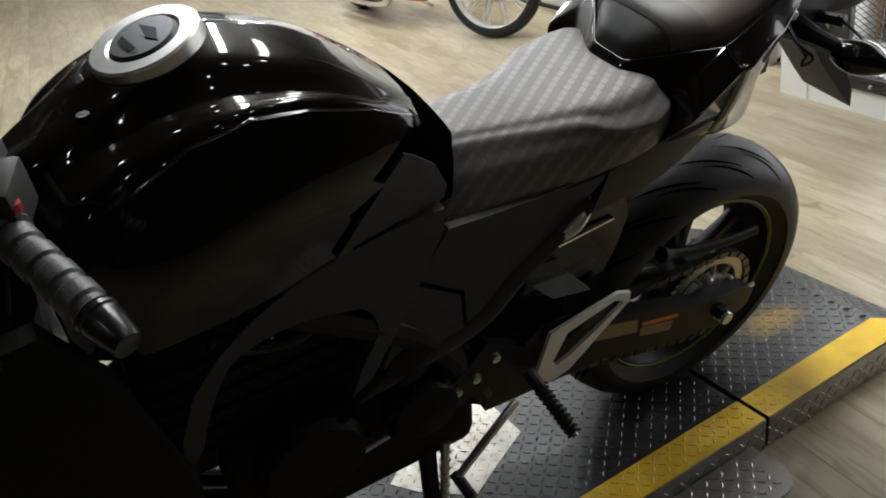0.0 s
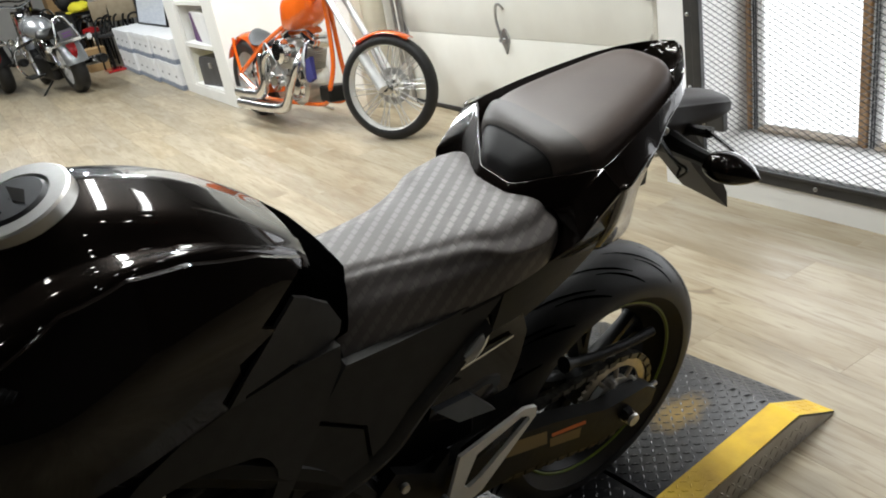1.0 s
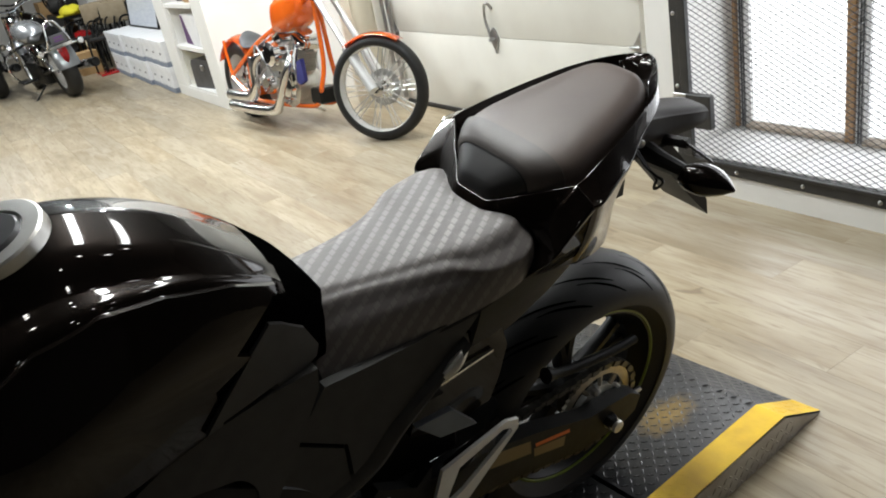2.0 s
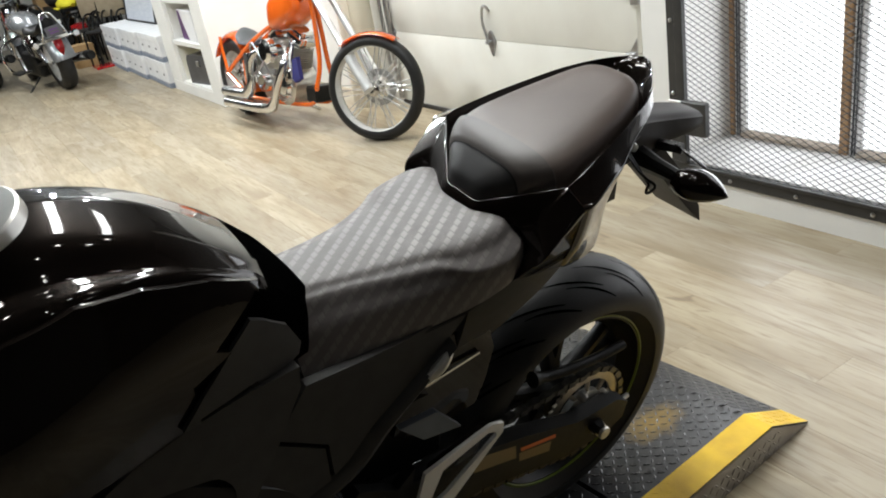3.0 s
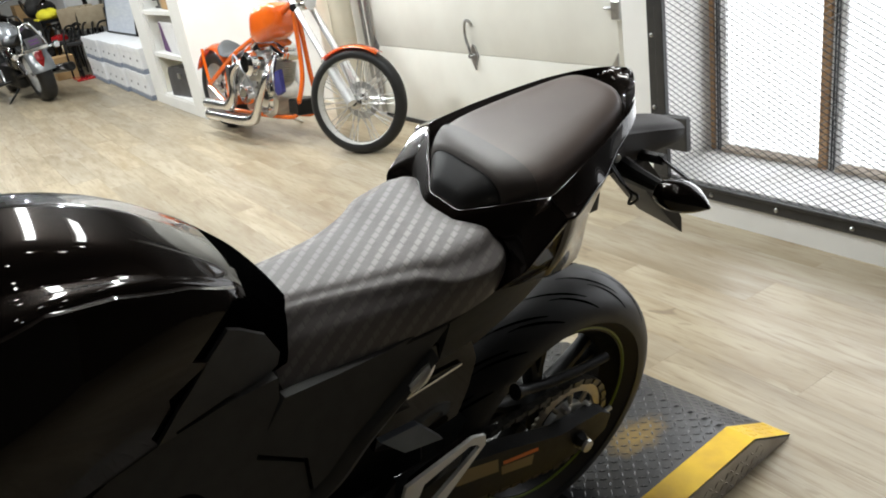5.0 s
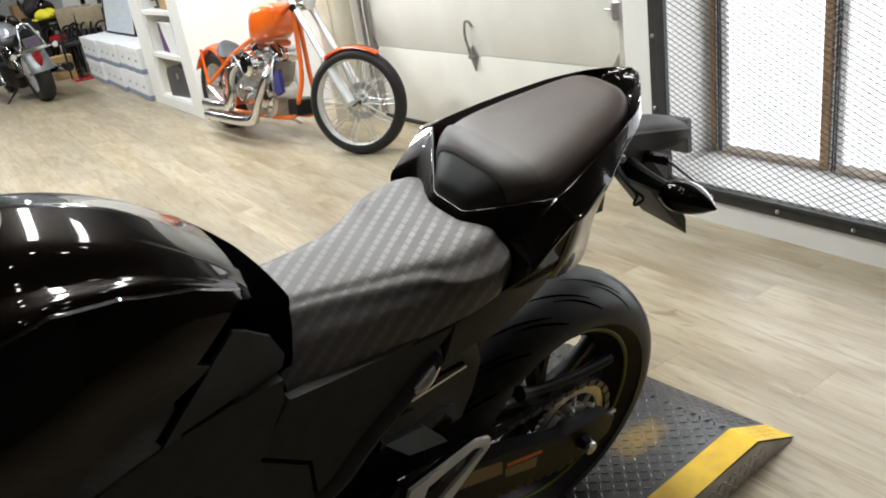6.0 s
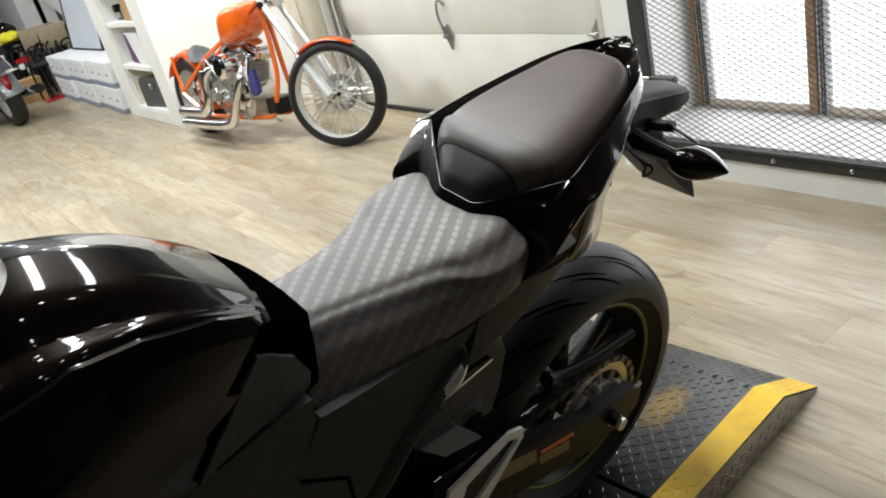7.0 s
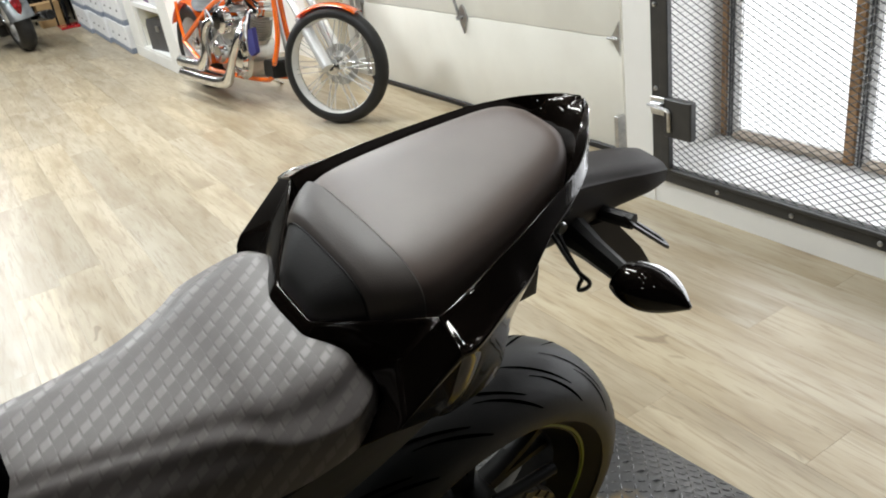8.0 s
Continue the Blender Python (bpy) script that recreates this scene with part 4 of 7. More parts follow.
    # knee panels, side shrouds and frame covers
    for s in (1, -1):
        part("knee_panel", draped(tank_tree, [(-0.600, 0.856), (-0.617, 0.896), (-0.650, 0.930), (-0.670, 0.944), (-0.702, 0.926), (-0.751, 0.884), (-0.785, 0.846), (-0.735, 0.838), (-0.66, 0.838), (-0.608, 0.842)], 0.007, s), M_MATTE, bike, "matte black knee panel")

    def shroud(bm, s):
        prism(bm, [(-1.045, 0.72), (-1.03, 0.66), (-1.05, 0.57), (-1.20, 0.52), (-1.27, 0.70), (-1.25, 0.86), (-1.19, 0.93), (-1.12, 0.93), (-1.07, 0.84)], side_put(0.172, -0.10, -0.22, -1.0, 0.85, s), 0.03)
        rounded(bm, 0.012, 3)
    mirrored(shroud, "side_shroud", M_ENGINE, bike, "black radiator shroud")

    def spar_cover(bm, s):
        outer = [(-0.800, 0.588), (-0.764, 0.606), (-0.727, 0.655), (-0.682, 0.716), (-0.623, 0.808), (-0.619, 0.841), (-0.691, 0.843), (-0.773, 0.837), (-0.845, 0.824), (-0.905, 0.800), (-0.958, 0.768), (-1.002, 0.726), (-1.034, 0.66), (-1.045, 0.60)]
        inner = curve_through([(-1.012, 0.635), (-0.985, 0.695), (-0.940, 0.752), (-0.860, 0.765), (-0.79, 0.749), (-0.755, 0.733), (-0.742, 0.690), (-0.775, 0.637)], 24)
        prism(bm, outer + [tuple(q) for q in inner], side_put(0.118, -0.06, -0.08, -0.6, 0.8, s), 0.018)
        rounded(bm, 0.004, 2)
    mirrored(spar_cover, "spar_cover", M_MATTE, bike, "matte black frame spar cover arched over the engine")
    # what shows in the opening: hoses, a connector and bolt heads on the engine
    bm = B()
    tube(bm, curve_through([(0.098, -0.96, 0.735), (0.104, -0.90, 0.700), (0.104, -0.84, 0.690), (0.098, -0.775, 0.720)], 20), 0.011, 10)
    part("coolant_hose", bm, M_RUBBER, bike, "black rubber hose")
    bm = B()
    box(bm, 0.085, 0.112, -0.79, -0.765, 0.645, 0.705, bevel=0.005, seg=2)
    part("connector", bm, M_BLACK, bike)
    for y, z, r in ((-0.827, 0.742, 0.0055), (-0.762, 0.663, 0.004), (-0.931, 0.722, 0.005), (-0.879, 0.711, 0.0035), (-0.850, 0.723, 0.0035)):
        bm = B()
        lathe(bm, [(0.085, 0.001), (0.085, r), (0.108, r), (0.110, r * 0.7), (0.110, 0.001)], (0, y, z), "X", 6)
        part("engine_bolt", bm, M_BOLT, bike, "small bright bolt head")

    def cover(bm, s):
        prism(bm, [(-0.613, 0.800), (-0.53, 0.795), (-0.452, 0.793), (-0.36, 0.800), (-0.30, 0.813), (-0.335, 0.786), (-0.384, 0.752), (-0.449, 0.716), (-0.524, 0.672), (-0.572, 0.632), (-0.597, 0.620), (-0.597, 0.682), (-0.669, 0.735)], side_put(0.116, 0, -0.10, 0, 0.8, s), 0.016)
        rounded(bm, 0.005, 3)
    mirrored(cover, "frame_cover", M_MATTE, bike, "matte black frame cover under the seat")

    def inset(bm, s):
        prism(bm, [(-0.675, 0.728), (-0.603, 0.676), (-0.603, 0.612), (-0.66, 0.600), (-0.742, 0.600)], side_put(0.120, 0, -0.10, 0, 0.8, s), 0.010)
        rounded(bm, 0.003)
    mirrored(inset, "cover_inset", M_MATTE, bike, "matte black inset panel")

    def rib(bm, s):
        upper = curve_through([(-0.372, 0.757), (-0.449, 0.713), (-0.524, 0.669), (-0.578, 0.625), (-0.640, 0.606), (-0.723, 0.589), (-0.790, 0.562)], 26)
        lower = curve_through([(-0.380, 0.742), (-0.428, 0.698), (-0.492, 0.645), (-0.545, 0.594), (-0.610, 0.567), (-0.686, 0.556), (-0.782, 0.545)], 26)
        rows = []
        for (ya, za), (yb, zb) in zip(upper, lower):
            rows.append([bm.verts.new((s * x, ya + (yb - ya) * f, za + (zb - za) * f)) for x, f in ((0.128, 0.0), (0.142, 0.02), (0.153, 0.25), (0.156, 0.5), (0.151, 0.8), (0.140, 0.98), (0.126, 1.0))])
        ring_faces(bm, rows, False)
    mirrored(rib, "frame_rib", M_MATTE, bike, "raised curved lower edge of the frame cover")
    # rider seat
    bm = B()
    hull(bm, [crisp(st, 2, 0.42) for st in [
        (-0.605, [(0, 0.884), (0.030, 0.882), (0.056, 0.872), (0.084, 0.838), (0.108, 0.800), (0.116, 0.782)]),
        (-0.56, [(0, 0.889), (0.034, 0.887), (0.062, 0.876), (0.094, 0.840), (0.114, 0.800), (0.120, 0.780)]),
        (-0.50, [(0, 0.885), (0.042, 0.883), (0.070, 0.873), (0.102, 0.840), (0.118, 0.802), (0.122, 0.782)]),
        (-0.43, [(0, 0.882), (0.052, 0.880), (0.086, 0.869), (0.114, 0.838), (0.126, 0.804), (0.128, 0.786)]),
        (-0.37, [(0, 0.886), (0.068, 0.884), (0.108, 0.871), (0.130, 0.843), (0.138, 0.812), (0.139, 0.796)]),
        (-0.335, [(0, 0.892), (0.088, 0.889), (0.136, 0.867), (0.144, 0.846), (0.146, 0.822), (0.146, 0.806)]),
        (-0.31, [(0, 0.896), (0.094, 0.893), (0.146, 0.867), (0.152, 0.848), (0.152, 0.826), (0.150, 0.812)]),
        (-0.272, [(0, 0.900), (0.098, 0.900), (0.151, 0.870), (0.156, 0.854), (0.156, 0.838), (0.153, 0.824)]),
        (-0.245, [(0, 0.894), (0.092, 0.903), (0.143, 0.878), (0.148, 0.863), (0.148, 0.848), (0.146, 0.834)]),
        (-0.228, [(0, 0.880), (0.078, 0.897), (0.122, 0.881), (0.132, 0.869), (0.132, 0.855), (0.130, 0.842)]),
        (-0.216, [(0, 0.860), (0.064, 0.878), (0.102, 0.874), (0.114, 0.866), (0.114, 0.855), (0.112, 0.842)]),
    ]], 72, 36)
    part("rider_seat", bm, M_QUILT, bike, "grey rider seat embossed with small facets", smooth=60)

    def piping(bm, s):
        tube(bm, curve_through([(s * 0.118, -0.606, 0.784), (s * 0.124, -0.50, 0.784), (s * 0.130, -0.42, 0.788), (s * 0.142, -0.35, 0.800), (s * 0.150, -0.26, 0.828)], 24), 0.003, 6)
    mirrored(piping, "seat_gap", M_BLACK, bike)
    # tail cowl: a bowl with a sharp rim round the pillion seat, shoulders that flare below it
    TX = 0.012
    bm = B()
    shape = [(-0.172, 0.149, 0.962, 0.905, 0.187, 0.940, 0.168, 0.862, 0.146, 0.812, 0.84), (-0.150, 0.147, 0.968, 0.915, 0.188, 0.944, 0.169, 0.862, 0.146, 0.806, 0.84),
             (-0.09, 0.134, 0.982, 0.930, 0.166, 0.954, 0.146, 0.868, 0.132, 0.796, 0.84), (-0.06, 0.127, 0.988, 0.937, 0.154, 0.955, 0.132, 0.884, 0.123, 0.812, 0.84),
             (-0.03, 0.119, 0.994, 0.944, 0.139, 0.966, 0.116, 0.920, 0.102, 0.880, 0.84), (0.0, 0.110, 1.000, 0.950, 0.124, 0.976, 0.102, 0.948, 0.090, 0.920, 0.84),
             (0.035, 0.099, 1.007, 0.960, 0.110, 0.984, 0.088, 0.962, 0.078, 0.938, 0.82), (0.060, 0.090, 1.011, 0.966, 0.098, 0.989, 0.076, 0.968, 0.066, 0.944, 0.74),
             (0.085, 0.075, 1.017, 0.975, 0.082, 0.993, 0.062, 0.974, 0.052, 0.950, 0.60), (0.105, 0.058, 1.023, 0.995, 0.064, 0.997, 0.058, 0.978, 0.048, 0.955, 0.45),
             (0.125, 0.039, 1.028, 1.022, 0.045, 1.000, 0.040, 0.981, 0.032, 0.958, 0.5), (0.143, 0.020, 1.031, 1.030, 0.026, 1.002, 0.022, 0.984, 0.016, 0.960, 0.5), (0.152, 0.006, 1.030, 1.030, 0.010, 1.003, 0.008, 0.986, 0.006, 0.963, 0.5)]
    hull(bm, [crisp(crisp(crisp((y, [(0, fz), (rx * k, fz + 0.003), (rx * (k + 1) / 2, fz + 0.35 * (rz - fz)), (rx, rz), (sx, sz), (mx, mz), (lx, lz)]), 4, 0.2), 3, 0.2), 2, 0.12) for y, rx, rz, fz, sx, sz, mx, mz, lx, lz, k in shape], 78, 72)
    tail = part("tail_cowl", bm, M_GLOSS, bike, "gloss black tail cowl with a sharp rim", smooth=75)
    tail.location.x = TX
    # faceted nose of the cowl between the two seats
    bm = B()
    right = {"a": (0.036, -0.254, 0.917), "b": (0.096, -0.211, 0.942), "c": (0.148, -0.171, 0.963), "d": (0.187, -0.171, 0.940), "e": (0.136, -0.210, 0.917), "f": (0.184, -0.242, 0.876), "g": (0.112, -0.232, 0.897), "h": (0.076, -0.250, 0.894), "i": (0.038, -0.280, 0.880),
             "k": (0.168, -0.171, 0.862), "l": (0.142, -0.268, 0.826), "m": (0.146, -0.171, 0.812), "o": (0.030, -0.245, 0.895), "p": (0.086, -0.203, 0.908), "q": (0.134, -0.165, 0.926), "n": (0.134, -0.228, 0.872)}
    vv = {}
    for s in (1, -1):
        for key, (x, y, z) in right.items():
            vv[key, s] = bm.verts.new((s * x, y, z))
    for s in (1, -1):
        for f in ("abhi", "beh", "ehg", "bce", "cdfe", "egnf", "dklf", "kml", "fln", "aopb", "bpqc"):
            bm.faces.new([vv[q, s] for q in f][::s])
    bm.faces.new((vv["a", 1], vv["i", 1], vv["i", -1], vv["a", -1]))
    bm.faces.new((vv["a", 1], vv["o", 1], vv["o", -1], vv["a", -1]))
    bmesh.ops.recalc_face_normals(bm, faces=bm.faces)
    es = [e for e in bm.edges if len(e.link_faces) == 2 and e.calc_face_angle(0) > 0.12]
    bmesh.ops.bevel(bm, geom=es, offset=0.0065, segments=5, affect="EDGES", profile=0.5, clamp_overlap=True)
    nose = part("cowl_nose", bm, M_GLOSS, bike, "faceted gloss black front of the tail cowl", smooth=75)
    nose.location.x = TX
    # pillion seat: flat top, tight shoulders, tapering to a blunt rear
    def section(top, wide, low, e=0.55):
        return [(wide * math.sin(t) ** e, low + (top - low) * max(math.cos(t), 0) ** e) for t in np.linspace(0, math.pi / 2, 9)]

    rows = [(-0.252, 0.915, 0.030, 0.890), (-0.244, 0.938, 0.048, 0.893), (-0.205, 0.972, 0.092, 0.915), (-0.172, 0.985, 0.117, 0.925), (-0.135, 0.994, 0.124, 0.935),
            (-0.07, 1.006, 0.114, 0.948), (0.0, 1.018, 0.097, 0.962), (0.045, 1.026, 0.081, 0.975), (0.068, 1.029, 0.066, 0.984), (0.082, 1.026, 0.046, 0.995)]
    bm = B()
    hull(bm, [(y, section(t, w, b)) for y, t, w, b in rows], 64, 34)
    seat = part("pillion_seat", bm, M_VINYL, bike, "smooth dark brown pillion seat", smooth=180)
    seat.location.x = TX

    def band(y0, y1, n, proud, rim=0.0):
        """A cover that follows the seat's skin between two stations, with a thin turned edge."""
        fine = curve_through(rows, 160)
        bm = B()
        rings = []
        for i in range(n + 1):
            y = y0 + (y1 - y0) * i / n
            t, w, b = (float(np.interp(y, [q[0] for q in fine], [q[j] for q in fine])) for j in (1, 2, 3))
            up = proud * (0.0 if rim and i in (0, n) else 1.0)
            prof = [(x * (1 + up / max(w, 0.02)), z + up) for x, z in section(t, w, b)]
            full = curve_through(prof, 30)
            full = [q for q in full if q[1] >= b + 0.004]
            while len(full) < 30:
                full.append(full[-1])
            rings.append([bm.verts.new((x, y, z)) for x, z in full[::-1]] + [bm.verts.new((-x, y, z)) for x, z in full[1:]])
        ring_faces(bm, rings, False)
        bmesh.ops.remove_doubles(bm, verts=bm.verts, dist=0.0002)
        return bm
    # the front panel's dark colour holds the shade of its steep face
    part("front_panel", band(-0.2522, -0.204, 20, 0.0012), M_STRAP, seat, "front of the pillion seat, darkened for its steep face", smooth=180)
    part("seat_strap", band(-0.213, -0.166, 12, 0.0048, 1.0), M_STRAPTOP, seat, "dark passenger strap stitched across the seat", smooth=50)
    # seam on the rear edge; the front line draws the dark under the lip
    bm = B()
    for y in (-0.1725, -0.2138):
        t, w, b = (float(np.interp(y, [q[0] for q in rows], [q[j] for q in rows])) for j in (1, 2, 3))
        prof = [(x * 1.03, z + 0.004) for x, z in section(t, w, b)][:8]
        line = [(x, y, z) for x, z in prof[::-1]] + [(-x, y, z) for x, z in prof[1:]]
        tube(bm, curve_through(line, 50), 0.0007, 5)
    part("strap_seam_and_lip_shade", bm, M_BLACK, seat)
    # tail light and plate holder
    bm = B()
    hull(bm, [crisp(st, 2, 0.2) for st in [
        (0.06, [(0, 0.950), (0.030, 0.949), (0.056, 0.938), (0.062, 0.87), (0.03, 0.850)]),
        (0.13, [(0, 0.936), (0.028, 0.935), (0.047, 0.924), (0.052, 0.862), (0.03, 0.842)]),
        (0.20, [(0, 0.917), (0.026, 0.916), (0.040, 0.906), (0.043, 0.862), (0.02, 0.846)]),
        (0.28, [(0, 0.897), (0.026, 0.896), (0.040, 0.888), (0.042, 0.858), (0.02, 0.846)]),
        (0.325, [(0, 0.883), (0.022, 0.882), (0.034, 0.875), (0.034, 0.855), (0.015, 0.846)]),
    ]], 24, 20)
    part("tail_unit", bm, M_TAIL, bike, "matte black tail light housing")
    bm = B()
    hull(bm, [(0.318, [(0, 0.884), (0.023, 0.882), (0.033, 0.873), (0.031, 0.857), (0.015, 0.849)]), (0.337, [(0, 0.872), (0.018, 0.871), (0.025, 0.864), (0.024, 0.856), (0.01, 0.852)])], 6, 12)
    part("tail_lens", bm, surf("smoked_lens", (0.03, 0.028, 0.03), rough=0.1, coat=0.8), bike, "smoked tail light lens")
    bm = B()
    prism(bm, [(0.12, 0.862), (0.20, 0.852), (0.275, 0.77), (0.340, 0.675), (0.350, 0.635), (0.305, 0.680), (0.225, 0.765), (0.17, 0.83)], lambda a, b, d: ((d - 0.05) * (1 + 1.1 * max(0, 0.80 - b)), a, b), 0.10)
    rounded(bm, 0.006)
    part("plate_holder", bm, M_TAIL, bike, "black plastic plate holder")
    for s in (1, -1):
        bm = B()
        loop = [(0.0, -0.013), (0.075, -0.013), (0.088, -0.008), (0.092, 0.0), (0.088, 0.008), (0.075, 0.013), (0.0, 0.013), (-0.01, 0.0)]
        slot = [(0.012, -0.005), (0.072, -0.005), (0.079, -0.003), (0.081, 0.0), (0.079, 0.003), (0.072, 0.005), (0.012, 0.005), (0.008, 0.0)]
        frame_prism(bm, loop, slot, lambda a, b, d: (s * (0.085 + 0.25 * a + b * 0.9), 0.19 + a * 0.72 - b * 0.4, 0.872 - a * 0.62 + d), 0.005)
        part("plate_arm", bm, M_BLACK, bike, "slotted black plate arm")
        bm = B()
        tube(bm, [(s * 0.03, 0.18, 0.865), (s * 0.09, 0.195, 0.872)], 0.011, 8)
        part("arm_stem", bm, M_BLACK, bike)
    bm = B()
    tube(bm, curve_through([(0.060, 0.070, 0.898), (0.088, 0.075, 0.872), (0.106, 0.075, 0.864), (0.117, 0.075, 0.861), (0.129, 0.076, 0.859), (0.131, 0.077, 0.852), (0.121, 0.077, 0.838), (0.114, 0.078, 0.834), (0.113, 0.080, 0.842), (0.113, 0.082, 0.850), (0.094, 0.084, 0.860), (0.060, 0.086, 0.885)], 44), 0.0028, 6)
    part("luggage_hook", bm, M_BLACK, bike, "thin black wire hook")
    bm = B()
    lathe(bm, [(0, 0.001), (0.004, 0.001), (0.004, 0.007), (0, 0.008)], (0.0, 0.0, 0.0), "X", 12)
    o = part("tail_screw", bm, M_BOLT, bike, "bright screw")
    o.location = (0.078, 0.072, 0.910)
    # rear signals
    for s in (1, -1):
        sig = new("rear_signal")
        sig.parent = bike
        sig.matrix_basis = pose(s * 0.045, 0.125, 0.862, 0, 0, s * 4)

        def section(f, a, grow=1.0):
            wd = 0.034 * (math.sin(math.pi * min(0.22 + 0.78 * f, 0.985)) ** 0.8) * grow
            return (s * (0.112 + 0.080 * f), -0.028 * (1 - f) - 0.006 + wd * math.cos(a), 0.014 - 0.012 * f + 0.026 * math.sin(a) * (wd / 0.034))
        bm = B()
        rows = [[bm.verts.new(section(f, a)) for a in np.linspace(0, 2 * math.pi, 16, False)] for f in np.linspace(0, 1, 14)]
        ring_faces(bm, rows, True, True)
        part("signal_body", bm, M_GLOSS, sig, "black teardrop signal")
        bm = B()
        rows = [[bm.verts.new(section(f, a, 1.03)) for a in np.linspace(-0.7, 1.25, 9)] for f in np.linspace(0.10, 0.98, 12)]
        ring_faces(bm, rows, False)
        part("signal_lens", bm, M_WHITELENS, sig, "clear signal lens")
        bm = B()
        tube(bm, [(0, 0, 0), (s * 0.05, -0.012, 0.004), (s * 0.11, -0.03, 0.013)], [0.024, 0.017, 0.013], 10)
        part("signal_stalk", bm, M_BLACK, sig)

    # passenger peg hangers, pegs, levers
    def hanger(bm, s):
        put = side_put(0.158, 0.0, -0.04, 0, 0.5, s)
        frame_prism(bm, [(-0.278, 0.530), (-0.305, 0.541), (-0.445, 0.519), (-0.475, 0.427), (-0.443, 0.397), (-0.401, 0.408), (-0.279, 0.510)],
                    [(-0.296, 0.519), (-0.313, 0.527), (-0.410, 0.503), (-0.440, 0.446), (-0.430, 0.434), (-0.404, 0.443), (-0.293, 0.509)], put, 0.007)
        rounded(bm, 0.0015)
    mirrored(hanger, "peg_hanger", M_HANGER, bike, "silver triangular foot peg hanger")

    def heel(bm, s):
        prism(bm, [(-0.42, 0.50), (-0.30, 0.525), (-0.32, 0.47), (-0.44, 0.455)], side_put(0.135, s=s), 0.01)
    mirrored(heel, "heel_guard", M_GLOSS, bike)
    bm = B()
    prism(bm, [(-0.475, 0.626), (-0.441, 0.594), (-0.370, 0.583), (-0.405, 0.622)], side_put(0.142, 0, -0.5, 0, 0.6), 0.012)
    rounded(bm, 0.003)
    part("passenger_peg", bm, M_PEG, bike, "folded silver passenger peg")
    for s in (1, -1):
        bm = B()
        a0, a1 = Vector((s * 0.165, -0.488, 0.45)), Vector((s * 0.285, -0.478, 0.412))
        tube(bm, [a0.lerp(a1, k / 39) for k in range(40)], [0.0145 if k > 10 and k % 3 == 0 else 0.0118 for k in range(40)], 10)
        part("foot_peg", bm, M_RUBBER, bike, "ribbed black foot peg")
        bm = B()
        lathe(bm, [(s * 0.0, 0.001), (s * 0.0, 0.006), (s * 0.006, 0.005), (s * 0.006, 0.001)], (s * 0.285, -0.478, 0.410), "X", 10)
        part("peg_bolt", bm, M_BOLT, bike, "bright bolt")
    bm = B()
    prism(bm, [(-0.49, 0.50), (-0.455, 0.53), (-0.47, 0.44), (-0.56, 0.44), (-0.66, 0.41), (-0.66, 0.46), (-0.56, 0.55)], side_put(0.13), 0.02)
    rounded(bm, 0.004)
    part("peg_bracket", bm, M_BLACK, bike, "black rider peg bracket")
    for y, z in ((-0.548, 0.512), (-0.585, 0.482), (-0.62, 0.47)):
        bm = B()
        lathe(bm, [(0.15, 0.001), (0.156, 0.001), (0.156, 0.004), (0.158, 0.008), (0.15, 0.009)], (0, y, z), "X", 12)
        part("bracket_bolt", bm, M_BOLT, bike, "bright bolt")
    bm = B()
    tube(bm, curve_through([(0.19, -0.53, 0.425), (0.205, -0.575, 0.41), (0.21, -0.63, 0.36), (0.215, -0.66, 0.335)], 14), 0.0075, 8)
    part("gear_lever", bm, M_ALU, bike, "silver gear lever")
    bm = B()
    tube(bm, [(0.205, -0.66, 0.335), (0.255, -0.655, 0.325)], 0.010, 10)
    part("lever_rubber", bm, M_RUBBER, bike, "black lever rubber")
    bm = B()
    tube(bm, [(0.13, -0.60, 0.43), (0.135, -0.85, 0.40)], 0.005, 8)
    part("shift_rod", bm, M_STEEL, bike, "steel shift rod")
    # side stand, reaching the plate on the bike's left
    bm = B()
    tube(bm, [(0.10, -0.66, 0.30), (0.20, -0.70, 0.12), (0.225, -0.71, -0.038)], [0.018, 0.014, 0.012], 10)
    box(bm, -0.028, 0.028, -0.04, 0.04, -0.006, 0.004, pose(0.228, -0.712, -0.0525, 0, -14.5, 0), bevel=0.002)
    part("side_stand", bm, M_BLACK, bike, "black side stand")
    bm = B()
    tube(bm, [(0.12, -0.63, 0.30), (0.205, -0.69, 0.12)], 0.008, 8)
    for k in range(14):
        c = Vector((0.12, -0.63, 0.30)).lerp(Vector((0.205, -0.69, 0.12)), k / 13)
        tube(bm, [c, c + Vector((0.002, -0.0015, -0.005))], 0.0105, 8)
    part("stand_spring", bm, M_STEEL, bike, "coiled steel spring")
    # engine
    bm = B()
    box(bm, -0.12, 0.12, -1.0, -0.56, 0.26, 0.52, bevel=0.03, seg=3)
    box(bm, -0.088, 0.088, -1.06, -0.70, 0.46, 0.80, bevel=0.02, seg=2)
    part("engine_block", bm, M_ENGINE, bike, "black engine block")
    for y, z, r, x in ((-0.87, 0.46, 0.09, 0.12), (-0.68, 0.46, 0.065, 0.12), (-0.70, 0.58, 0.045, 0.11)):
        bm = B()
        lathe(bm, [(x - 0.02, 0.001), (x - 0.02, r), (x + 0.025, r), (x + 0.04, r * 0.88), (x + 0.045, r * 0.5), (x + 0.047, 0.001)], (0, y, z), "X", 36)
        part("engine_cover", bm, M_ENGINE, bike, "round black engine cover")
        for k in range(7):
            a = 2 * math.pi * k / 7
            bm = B()
